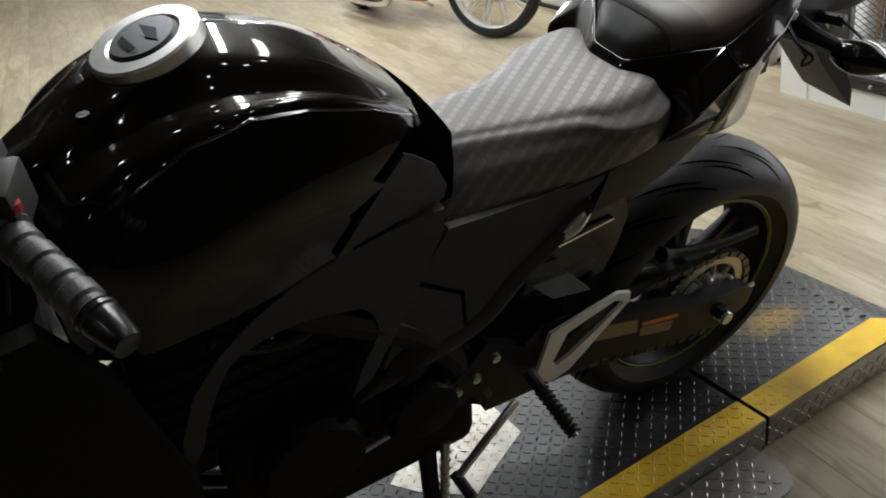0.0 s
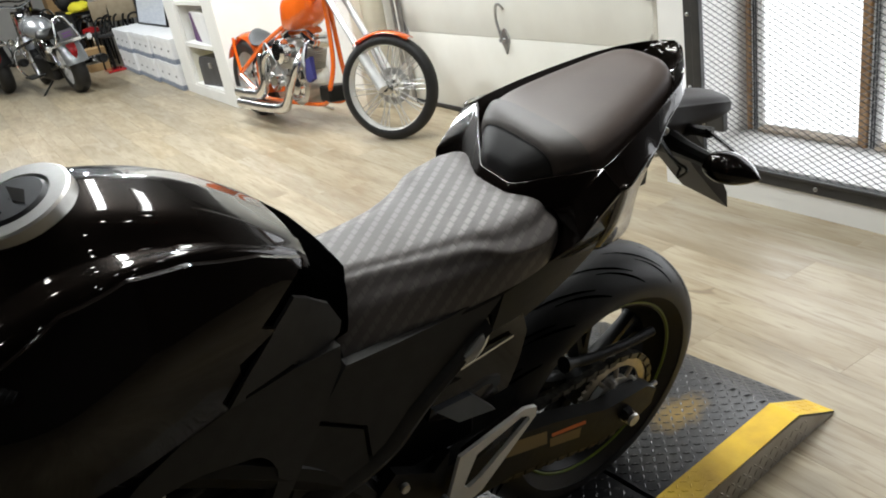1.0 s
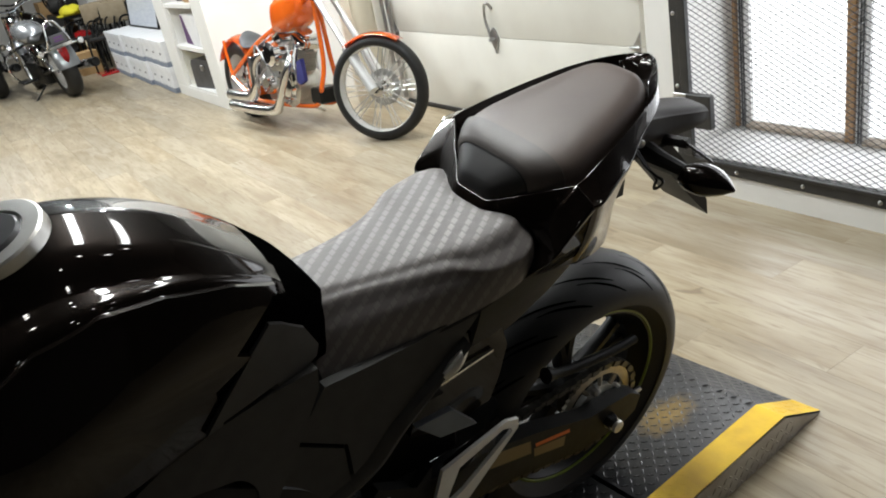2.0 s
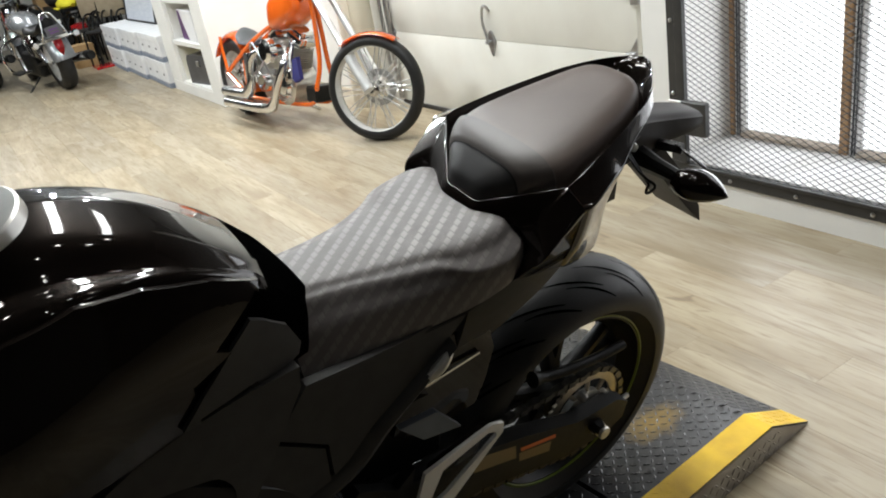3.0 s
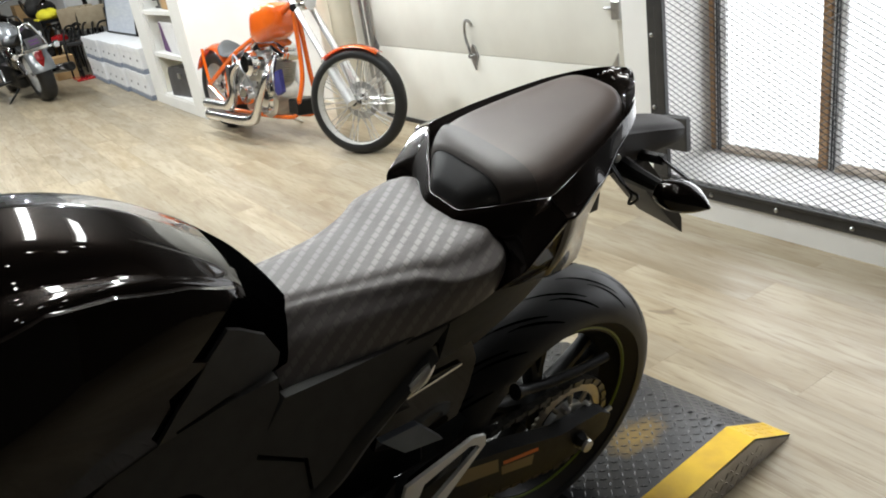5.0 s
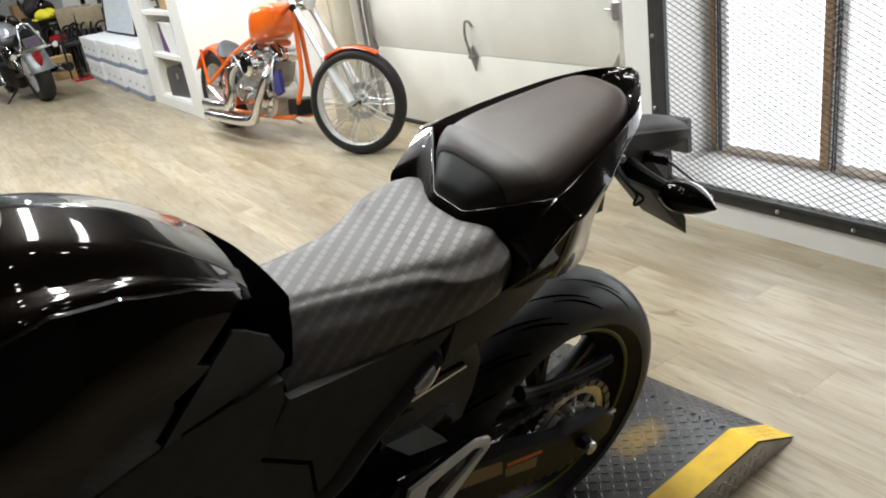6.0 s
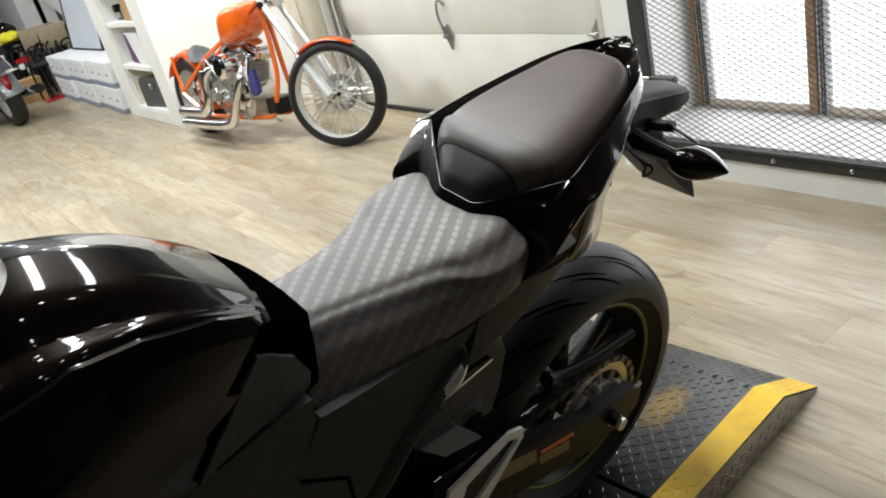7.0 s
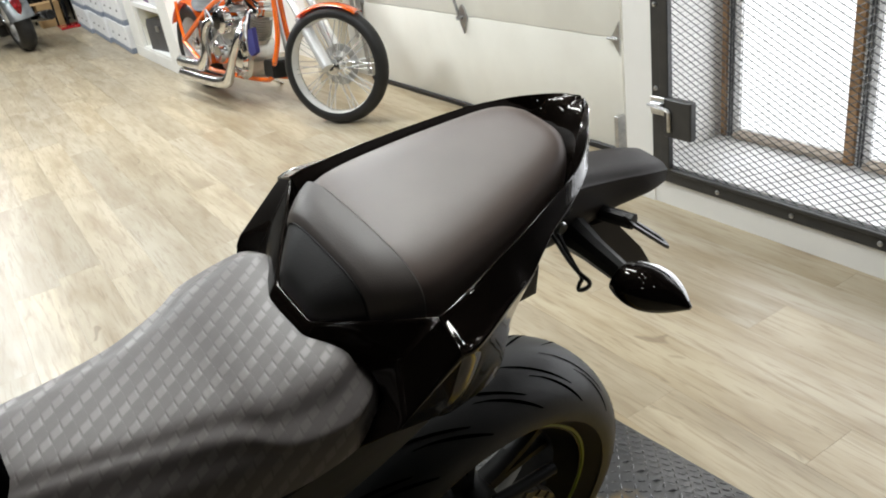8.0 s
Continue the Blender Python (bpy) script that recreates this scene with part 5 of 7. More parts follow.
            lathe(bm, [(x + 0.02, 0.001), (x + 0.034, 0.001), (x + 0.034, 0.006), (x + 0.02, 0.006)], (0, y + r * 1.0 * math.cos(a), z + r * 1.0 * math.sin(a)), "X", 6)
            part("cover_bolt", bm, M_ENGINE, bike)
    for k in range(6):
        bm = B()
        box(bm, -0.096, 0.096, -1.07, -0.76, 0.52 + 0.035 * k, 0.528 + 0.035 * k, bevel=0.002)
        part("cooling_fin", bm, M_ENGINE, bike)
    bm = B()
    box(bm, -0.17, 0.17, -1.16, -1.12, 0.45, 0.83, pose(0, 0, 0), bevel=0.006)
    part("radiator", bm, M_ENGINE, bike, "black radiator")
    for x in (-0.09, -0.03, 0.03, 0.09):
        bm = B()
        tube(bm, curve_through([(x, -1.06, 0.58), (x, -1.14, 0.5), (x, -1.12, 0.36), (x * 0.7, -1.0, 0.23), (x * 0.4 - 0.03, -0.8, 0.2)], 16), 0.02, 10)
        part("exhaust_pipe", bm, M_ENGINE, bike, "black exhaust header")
    bm = B()
    tube(bm, curve_through([(-0.05, -0.8, 0.2), (-0.10, -0.5, 0.22), (-0.16, -0.25, 0.33), (-0.19, 0.05, 0.46)], 18), [0.05] * 6 + [0.06] * 12, 16)
    part("silencer", bm, M_BLACK, bike, "black silencer")
    # frame spine and steering
    for s in (1, -1):
        bm = B()
        tube(bm, curve_through([(s * 0.05, -1.12, 0.93), (s * 0.12, -0.9, 0.80), (s * 0.125, -0.66, 0.60), (s * 0.12, -0.56, 0.40)], 16), 0.028, 10)
        part("frame_spar", bm, M_BLACK, bike, "black frame spar")
        bm = B()
        tube(bm, [(s * 0.10, -0.62, 0.78), (s * 0.09, -0.2, 0.84), (s * 0.05, 0.1, 0.92)], 0.016, 8)
        part("subframe", bm, M_BLACK, bike)
        bm = B()
        tube(bm, [(s * 0.105, -1.135, 1.0), (s * 0.105, -1.27, 0.62), (s * 0.105, -1.445, 0.30)], [0.026, 0.026, 0.03], 14)
        part("fork_leg", bm, M_BLACK, bike, "black fork leg")
    bm = B()
    box(bm, -0.135, 0.135, -1.17, -1.10, 0.985, 1.01, bevel=0.008)
    part("top_yoke", bm, M_BLACK, bike, "black top yoke")
    bm = B()
    pts = curve_through([(-0.325, -1.066, 1.089), (-0.24, -1.098, 1.112), (-0.12, -1.13, 1.10), (-0.05, -1.14, 1.055), (0.05, -1.14, 1.055), (0.12, -1.13, 1.10), (0.24, -1.098, 1.112), (0.325, -1.066, 1.089)], 50)
    tube(bm, pts, 0.0115, 10)
    part("handlebar", bm, M_BLACK, bike, "black tapered handlebar")
    for s in (1, -1):
        grip = []
        p0, p1 = Vector((s * 0.262, -1.090, 1.104)), Vector((s * 0.364, -1.050, 1.079))
        bm = B()
        n = 40
        rad = [0.0165 + 0.0016 * (1 if (i // 3) % 3 else -0.6) for i in range(n)]
        rad[0] = rad[1] = 0.021
        tube(bm, [p0.lerp(p1, i / (n - 1)) for i in range(n)], rad, 18)
        part("grip", bm, M_GRIP, bike, "ribbed grey black rubber grip", smooth=25)
        bm = B()
        d = (p1 - p0).normalized()
        tube(bm, [p1 + d * t for t in (0, 0.002, 0.006, 0.007, 0.012, 0.036, 0.040, 0.0405)], [0.0165, 0.0182, 0.0182, 0.0165, 0.0172, 0.0132, 0.0118, 0.008], 20)
        part("bar_end", bm, M_ALU if s < 0 else surf("satin_bar_end", (0.07, 0.07, 0.072), (0.05, 0.05, 0.052), 30, 0.28, 0.9), bike, "satin metal bar end weight", smooth=30)
        bm = B()
        box(bm, -0.03, 0.03, -0.025, 0.025, -0.026, 0.022, pose(s * 0.235, -1.092, 1.122, 0, 0, -s * 18), bevel=0.006, seg=2)
        part("switch_block", bm, M_MATTE, bike, "black switch block")
        bm = B()
        tube(bm, curve_through([(s * 0.22, -1.12, 1.12), (s * 0.27, -1.16, 1.118), (s * 0.34, -1.145, 1.105), (s * 0.40, -1.12, 1.095)], 16), 0.006, 8)
        part("hand_lever", bm, M_BLACK, bike, "black hand lever")
    bm = B()
    lathe(bm, [(0, 0.001), (0.007, 0.001), (0.007, 0.006), (0, 0.007)], (0.262, -1.0770, 1.1235), "Z", 10)
    part("red_switch", bm, M_RED, bike, "small red switch")
    bm = B()
    box(bm, -0.02, 0.02, -0.014, 0.014, -0.01, 0.012, pose(0.20, -1.088, 1.14, 0, 0, -18), bevel=0.004)
    part("clamp", bm, M_STEEL, bike, "bright clamp")
    bm = B()
    hull(bm, [(-1.16, [(0, 1.06), (0.07, 1.05), (0.10, 1.0), (0.09, 0.88), (0.04, 0.8)]), (-1.27, [(0, 1.03), (0.08, 1.01), (0.11, 0.95), (0.10, 0.85), (0.04, 0.78)]), (-1.37, [(0, 0.96), (0.05, 0.94), (0.075, 0.89), (0.06, 0.83), (0.03, 0.80)]), (-1.40, [(0, 0.93), (0.03, 0.92), (0.05, 0.88), (0.04, 0.84), (0.02, 0.82)])], 20, 16)
    part("headlight_cowl", bm, M_GLOSS, bike, "gloss black headlight cowl")
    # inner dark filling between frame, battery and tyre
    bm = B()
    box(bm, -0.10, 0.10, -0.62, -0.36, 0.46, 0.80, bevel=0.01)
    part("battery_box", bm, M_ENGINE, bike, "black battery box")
    bm = B()
    hull(bm, [(-0.34, [(0, 0.84), (0.10, 0.84), (0.142, 0.815), (0.10, 0.66)]), (-0.24, [(0, 0.86), (0.12, 0.85), (0.152, 0.82), (0.104, 0.69)]), (-0.12, [(0, 0.88), (0.11, 0.87), (0.146, 0.832), (0.098, 0.735)]), (-0.05, [(0, 0.90), (0.10, 0.90), (0.122, 0.868), (0.085, 0.79)]), (0.0, [(0, 0.91), (0.08, 0.91), (0.098, 0.90), (0.075, 0.85)])], 20, 12)
    part("inner_fender", bm, M_MATTE, bike, "matte black inner fender under the tail")
    bm = B()
    box(bm, -0.07, 0.07, -0.36, 0.06, 0.80, 0.855, bevel=0.01)
    part("under_tray", bm, M_MATTE, bike, "black under-seat tray")


motorcycle()

M_PIPE = surf("polished_steel_pipe", (0.72, 0.72, 0.72), (0.6, 0.6, 0.6), 10, 0.22, 1.0, rough_var=0.05)
M_FORK = surf("polished_alloy", (0.74, 0.74, 0.73), (0.62, 0.62, 0.61), 12, 0.24, 0.5)

# ---- orange chopper in front of the wall; x forward, y to its left ----
def spoked_wheel(name, parent, m, radius, half, rim_r, spokes):
    wheel = new(name)
    wheel.parent, wheel.matrix_basis = parent, m
    bm = B()
    prof = [(half * math.sin(a), radius - half * 0.9 + half * 0.9 * math.cos(a)) for a in np.linspace(-2.1, 2.1, 15)]
    lathe(bm, [(p, r) for p, r in prof], (0, 0, 0), "Y", 64)
    part("tyre", bm, M_RUBBER, wheel, "black tyre", smooth=60)
    bm = B()
    w = half * 0.8
    lathe(bm, [(-w, rim_r + 0.012), (-w, rim_r - 0.006), (-w * 0.5, rim_r - 0.016), (w * 0.5, rim_r - 0.016), (w, rim_r - 0.006), (w, rim_r + 0.012), (0, rim_r)], (0, 0, 0), "Y", 64, True)
    part("rim", bm, M_FORK, wheel, "polished rim", smooth=40)
    bm = B()
    lathe(bm, [(-0.07, 0.001), (-0.07, 0.02), (-0.045, 0.022), (-0.043, 0.045), (-0.036, 0.045), (-0.03, 0.026), (0.03, 0.026), (0.036, 0.045), (0.043, 0.045), (0.045, 0.022), (0.07, 0.02), (0.07, 0.001)], (0, 0, 0), "Y", 28)
    part("hub", bm, M_CHROME, wheel, "chrome hub")
    for k in range(spokes):
        s = 1 if k % 2 else -1
        a0 = 2 * math.pi * k / spokes
        a1 = a0 + (0.42 if (k // 2) % 2 else -0.42)
        bm = B()
        tube(bm, [(0.042 * math.sin(a0), s * 0.038, 0.042 * math.cos(a0)), (rim_r * math.sin(a1), s * 0.008, rim_r * math.cos(a1))], 0.0034, 5, False)
        part("spoke", bm, M_FORK, wheel, smooth=60)
    return wheel


def fender(bm, radius, half, a0, a1, depth):
    rows = []
    for a in np.linspace(a0, a1, 20):
        row = []
        for t in np.linspace(-1, 1, 11):
            r = radius - depth * (1 - math.cos(t * 1.3))
            row.append(bm.verts.new((r * math.sin(a), half * math.sin(t * 1.3) / math.sin(1.3), r * math.cos(a))))
        rows.append(row)
    ring_faces(bm, rows, False)
    bmesh.ops.solidify(bm, geom=bm.faces[:], thickness=0.004)




def chopper():
    root = thing("chopper", pose(-5.47, 1.14, 0.0, -7, 0, 6.5), "orange custom chopper with chrome engine and wire wheels", "motorcycle")
    RR, FR, U = 0.315, 0.335, 1.95
    spoked_wheel("rear_wheel", root, pose(0.06, 0, RR), RR, 0.09, 0.225, 24)
    steer = 29
    front = spoked_wheel("front_wheel", root, pose(U, 0, FR, 0, 0, steer), FR, 0.047, 0.278, 40)
    bm = B()
    frame_prism(bm, [(0.118 * math.cos(t), 0.118 * math.sin(t)) for t in np.linspace(0, 2 * math.pi, 40, False)], [(0.075 * math.cos(t), 0.075 * math.sin(t)) for t in np.linspace(0, 2 * math.pi, 40, False)], lambda a, b, d: (a, 0.055 + d, b), 0.005)
    part("brake_disc", bm, M_STEEL, front, "steel brake disc")
    bm = B()
    fender(bm, FR + 0.02, 0.050, radians(-38), radians(30), 0.022)
    part("front_fender", bm, M_ORANGE, front, "orange front fender")
    bm = B()
    fender(bm, RR + 0.03, 0.105, radians(-66), radians(60), 0.06)
    ob = part("rear_fender", bm, M_ORANGE, root, "orange rear fender")
    ob.location = (0.06, 0, RR)
    # frame
    for s in (1, -1):
        y = s * 0.12
        for nm, pts, r in (("lower_rail", [(0.02, y, 0.34), (0.35, y, 0.19), (0.6, y * 0.8, 0.165), (1.10, y * 0.6, 0.17), (1.27, y * 0.6, 0.20), (1.33, y * 0.6, 0.3)], 0.017),
                           ("down_tube", [(1.33, y * 0.6, 0.3), (1.34, y * 0.25, 0.5), (1.28, y * 0.12, 0.94)], 0.017),
                           ("upper_rail", [(0.02, y, 0.34), (0.25, y, 0.46), (0.5, y * 0.8, 0.60), (0.82, y * 0.4, 0.74)], 0.017),
                           ("fender_strut", [(0.03, y, 0.36), (-0.02, y, 0.52), (-0.03, y, 0.62)], 0.012)):
            bm = B()
            tube(bm, curve_through(pts, 24), r, 10)
            part(nm, bm, M_ORANGE, root, "orange frame tube")
    bm = B()
    tube(bm, curve_through([(0.5, 0, 0.60), (0.85, 0, 0.76), (1.1, 0, 0.88), (1.28, 0, 0.96)], 16), 0.022, 10)
    part("backbone", bm, M_ORANGE, root, "orange backbone tube")
    bm = B()
    tube(bm, [(0.52, 0, 0.14), (0.5, 0, 0.60)], 0.02, 10)
    part("seat_tube", bm, M_ORANGE, root, "orange frame tube")
    # tank, seat, oil tank
    bm = B()
    rows = []
    for u, w, z0, z1 in curve_through([(0.78, 0.05, 0.68, 0.76), (0.82, 0.11, 0.67, 0.85), (0.88, 0.145, 0.67, 0.92), (0.98, 0.15, 0.69, 0.95), (1.07, 0.13, 0.74, 0.955), (1.12, 0.07, 0.80, 0.93)], 26):
        c, h = (z0 + z1) / 2, (z1 - z0) / 2
        rows.append([bm.verts.new((u, w * np.sign(math.cos(a)) * abs(math.cos(a)) ** 0.55, c + h * np.sign(math.sin(a)) * abs(math.sin(a)) ** 0.6)) for a in np.linspace(0, 2 * math.pi, 28, False)])
    ring_faces(bm, rows, True, True)
    part("fuel_tank", bm, M_ORANGE, root, "orange teardrop fuel tank", smooth=60)
    bm = B()
    rows = []
    for u, w, z0, z1 in curve_through([(0.17, 0.06, 0.60, 0.685), (0.21, 0.10, 0.58, 0.665), (0.29, 0.12, 0.555, 0.605), (0.38, 0.10, 0.55, 0.595), (0.46, 0.05, 0.57, 0.605)], 20):
        c, h = (z0 + z1) / 2, (z1 - z0) / 2
        rows.append([bm.verts.new((u, w * math.cos(a), c + h * math.sin(a))) for a in np.linspace(0, 2 * math.pi, 18, False)])
    ring_faces(bm, rows, True, True)
    part("solo_seat", bm, surf("dark_leather", (0.045, 0.05, 0.055), rough=0.45, bump=0.2, bump_scale=200), root, "dark solo seat", smooth=60)
    bm = B()
    box(bm, 0.36, 0.56, -0.14, 0.14, 0.28, 0.52, bevel=0.03, seg=3)
    part("oil_tank", bm, M_CHROME, root, "polished oil tank")
    # engine
    bm = B()
    lathe(bm, [(-0.12, 0.001), (-0.12, 0.12), (-0.09, 0.15), (0.09, 0.15), (0.12, 0.12), (0.12, 0.001)], (0.92, 0, 0.30), "Y", 28)
    box(bm, 0.55, 0.80, -0.09, 0.09, 0.18, 0.42, bevel=0.03, seg=2)
    part("crankcase", bm, M_ALU, root, "polished crankcase")
    bm = B()
    lathe(bm, [(-0.155, 0.001), (-0.155, 0.05), (-0.145, 0.085), (-0.12, 0.095)], (0.96, 0, 0.30), "Y", 28)
    part("cam_cover", bm, M_CHROME, root, "round chrome cam cover")
    bm = B()
    lathe(bm, [(-0.15, 0.001), (-0.15, 0.06), (-0.09, 0.07)], (0.66, 0, 0.30), "Y", 28)
    part("gear_cover", bm, M_CHROME, root, "round chrome cover")
    for tilt, u in ((-22, 0.86), (22, 0.98)):
        cyl = new("cylinder")
        cyl.parent, cyl.matrix_basis = root, pose(u, 0, 0.36, 0, tilt, 0)
        bm = B()
        lathe(bm, [(0.05, 0.001), (0.05, 0.06), (0.30, 0.06), (0.30, 0.001)], (0, 0, 0), "Z", 24)
        part("barrel", bm, M_ALU, cyl)
        for k in range(9):
            bm = B()
            lathe(bm, [(0.085 + 0.017 * k, 0.055), (0.085 + 0.017 * k, 0.088), (0.091 + 0.017 * k, 0.088), (0.091 + 0.017 * k, 0.055)], (0, 0, 0), "Z", 28, True)
            part("fin", bm, M_ALU, cyl)
        bm = B()
        box(bm, -0.095, 0.095, -0.08, 0.08, 0.245, 0.315, bevel=0.02, seg=2)
        box(bm, -0.07, 0.07, -0.06, 0.06, 0.315, 0.35, bevel=0.015, seg=2)
        part("rocker_box", bm, M_CHROME, cyl, "chrome rocker box")
        bm = B()
        tube(bm, [(0.03, -0.1, 0.02), (0.02, -0.085, 0.26)], 0.011, 8)
        tube(bm, [(-0.03, -0.1, 0.02), (-0.02, -0.085, 0.26)], 0.011, 8)
        part("pushrod_tube", bm, M_CHROME, cyl, "chrome pushrod tube")
    bm = B()
    lathe(bm, [(-0.24, 0.001), (-0.24, 0.06), (-0.22, 0.085), (-0.17, 0.09), (-0.16, 0.05), (-0.1, 0.04)], (0.92, 0, 0.55), "Y", 24)
    part("air_cleaner", bm, M_CHROME, root, "chrome air cleaner")
    for k in range(8):
        a = 2 * math.pi * k / 8
        bm = B()
        lathe(bm, [(-0.162, 0.001), (-0.162, 0.009), (-0.12, 0.009)], (0.96 + 0.105 * math.cos(a), 0, 0.30 + 0.105 * math.sin(a)), "Y", 8)
        part("case_bolt", bm, M_CHROME, root, "chrome bolt")
    for pts in ([(0.50, -0.13, 0.50), (0.66, -0.19, 0.60), (0.80, -0.20, 0.50), (0.86, -0.17, 0.38)], [(0.46, -0.14, 0.30), (0.60, -0.18, 0.36), (0.74, -0.19, 0.42), (0.84, -0.16, 0.52)], [(1.10, -0.10, 0.30), (1.16, -0.16, 0.40), (1.14, -0.15, 0.50), (1.08, -0.08, 0.60)]):
        bm = B()
        tube(bm, curve_through(pts, 24), 0.008, 8)
        part("oil_line", bm, M_STEEL, root, "braided steel line")
    bm = B()
    lathe(bm, [(0.0, 0.001), (0.0, 0.035), (0.06, 0.042), (0.09, 0.03), (0.10, 0.001)], (1.10, -0.14, 0.34), "Z", 20)
    part("oil_filter", bm, M_CHROME, root, "chrome oil filter")
    bm = B()
    box(bm, 0.80, 1.04, -0.165, -0.10, 0.42, 0.50, bevel=0.014, seg=2)
    part("lifter_block", bm, M_ALU, root, "polished lifter block")
    bm = B()
    box(bm, 0.30, 0.40, -0.12, 0.12, 0.20, 0.46, bevel=0.02, seg=2)
    part("side_panel", bm, M_ORANGE, root, "orange panel below the oil tank")
    for pts in ([(1.06, -0.1, 0.55), (1.13, -0.19, 0.48), (1.07, -0.225, 0.34), (0.97, -0.225, 0.20), (0.88, -0.225, 0.15), (0.6, -0.22, 0.135), (0.36, -0.21, 0.133), (0.13, -0.2, 0.13)],
                [(0.80, -0.1, 0.55), (0.71, -0.2, 0.53), (0.655, -0.225, 0.43), (0.64, -0.225, 0.31), (0.57, -0.225, 0.235), (0.48, -0.22, 0.225), (0.3, -0.215, 0.22), (0.12, -0.2, 0.215)]):
        bm = B()
        tube(bm, curve_through(pts, 40), [0.026] * 14 + [0.026 + 0.016 * min(1, i / 6) for i in range(26)], 14)
        part("exhaust_pipe", bm, M_PIPE, root, "polished drag pipe")
    bm = B()
    box(bm, 1.20, 1.34, -0.09, 0.09, 0.2, 0.31, bevel=0.012)
    part("regulator", bm, M_BLACK, root, "black box on the frame")
    bm = B()
    prism(bm, [(1.19, 0.50), (1.25, 0.52), (1.27, 0.37), (1.20, 0.34), (1.16, 0.37)], lambda a, b, d: (a, -0.13 - d, b), 0.03)
    rounded(bm, 0.006)
    part("hanging_cloth", bm, M_BLUE, root, "dark blue hanging cloth")
    # forks
    n = Vector((-math.sin(radians(steer)), math.cos(radians(steer)), 0))
    topc, hub = Vector((1.27, 0, 1.05)), Vector((U, 0, FR))
    up = (topc - hub).normalized()
    for s in (1, -1):
        bm = B()
        tube(bm, [hub + n * 0.09 * s, hub + n * 0.1 * s + up * 0.36, hub + n * 0.1 * s + up * 0.37, topc + n * 0.1 * s + up * 0.12], [0.036, 0.034, 0.023, 0.023], 12)
        part("fork_leg", bm, M_FORK, root, "chrome fork leg")
    for d in (0.0, -0.18):
        bm = B()
        tube(bm, [topc + up * d - n * 0.13, topc + up * d + n * 0.13], 0.026, 10)
        part("fork_yoke", bm, M_CHROME, root, "chrome fork yoke")
    lampc = topc + Vector((math.cos(radians(steer)), math.sin(radians(steer)), 0)) * 0.06 - up * 0.10
    bm = B()
    lathe(bm, [(-0.11, 0.001), (-0.10, 0.03), (-0.05, 0.07), (0.02, 0.085), (0.03, 0.088), (0.035, 0.08)], (0, 0, 0), "X", 28)
    hl = part("headlight", bm, M_CHROME, root, "chrome headlight")
    hl.matrix_basis = Matrix.Translation(lampc) @ pose(0, 0, 0, 0, 0, steer)
    bm = B()
    lathe(bm, [(0.035, 0.08), (0.045, 0.05), (0.048, 0.001)], (0, 0, 0), "X", 28)
    part("headlight_lens", bm, M_WHITELENS, hl, "clear lens")
    bm = B()
    tube(bm, curve_through([topc - n * 0.36 - Vector((0.30, 0, -0.33)), topc - n * 0.33 - Vector((0.12, 0, -0.36)), topc - n * 0.2 - Vector((0.02, 0, -0.22)), topc - n * 0.1 - Vector((0, 0, -0.08)), topc - n * 0.08, topc + n * 0.08, topc + n * 0.1 - Vector((0, 0, -0.08)), topc + n * 0.2 - Vector((0.02, 0, -0.22)), topc + n * 0.33 - Vector((0.12, 0, -0.36)), topc + n * 0.36 - Vector((0.30, 0, -0.33))], 50), 0.014, 10)
    part("handlebar", bm, M_CHROME, root, "tall chrome handlebar")
    bm = B()
    tube(bm, [(0.72, 0.12, 0.13), (0.70, 0.30, 0.04)], 0.012, 8)
    part("side_stand", bm, M_CHROME, root, "chrome side stand")


chopper()


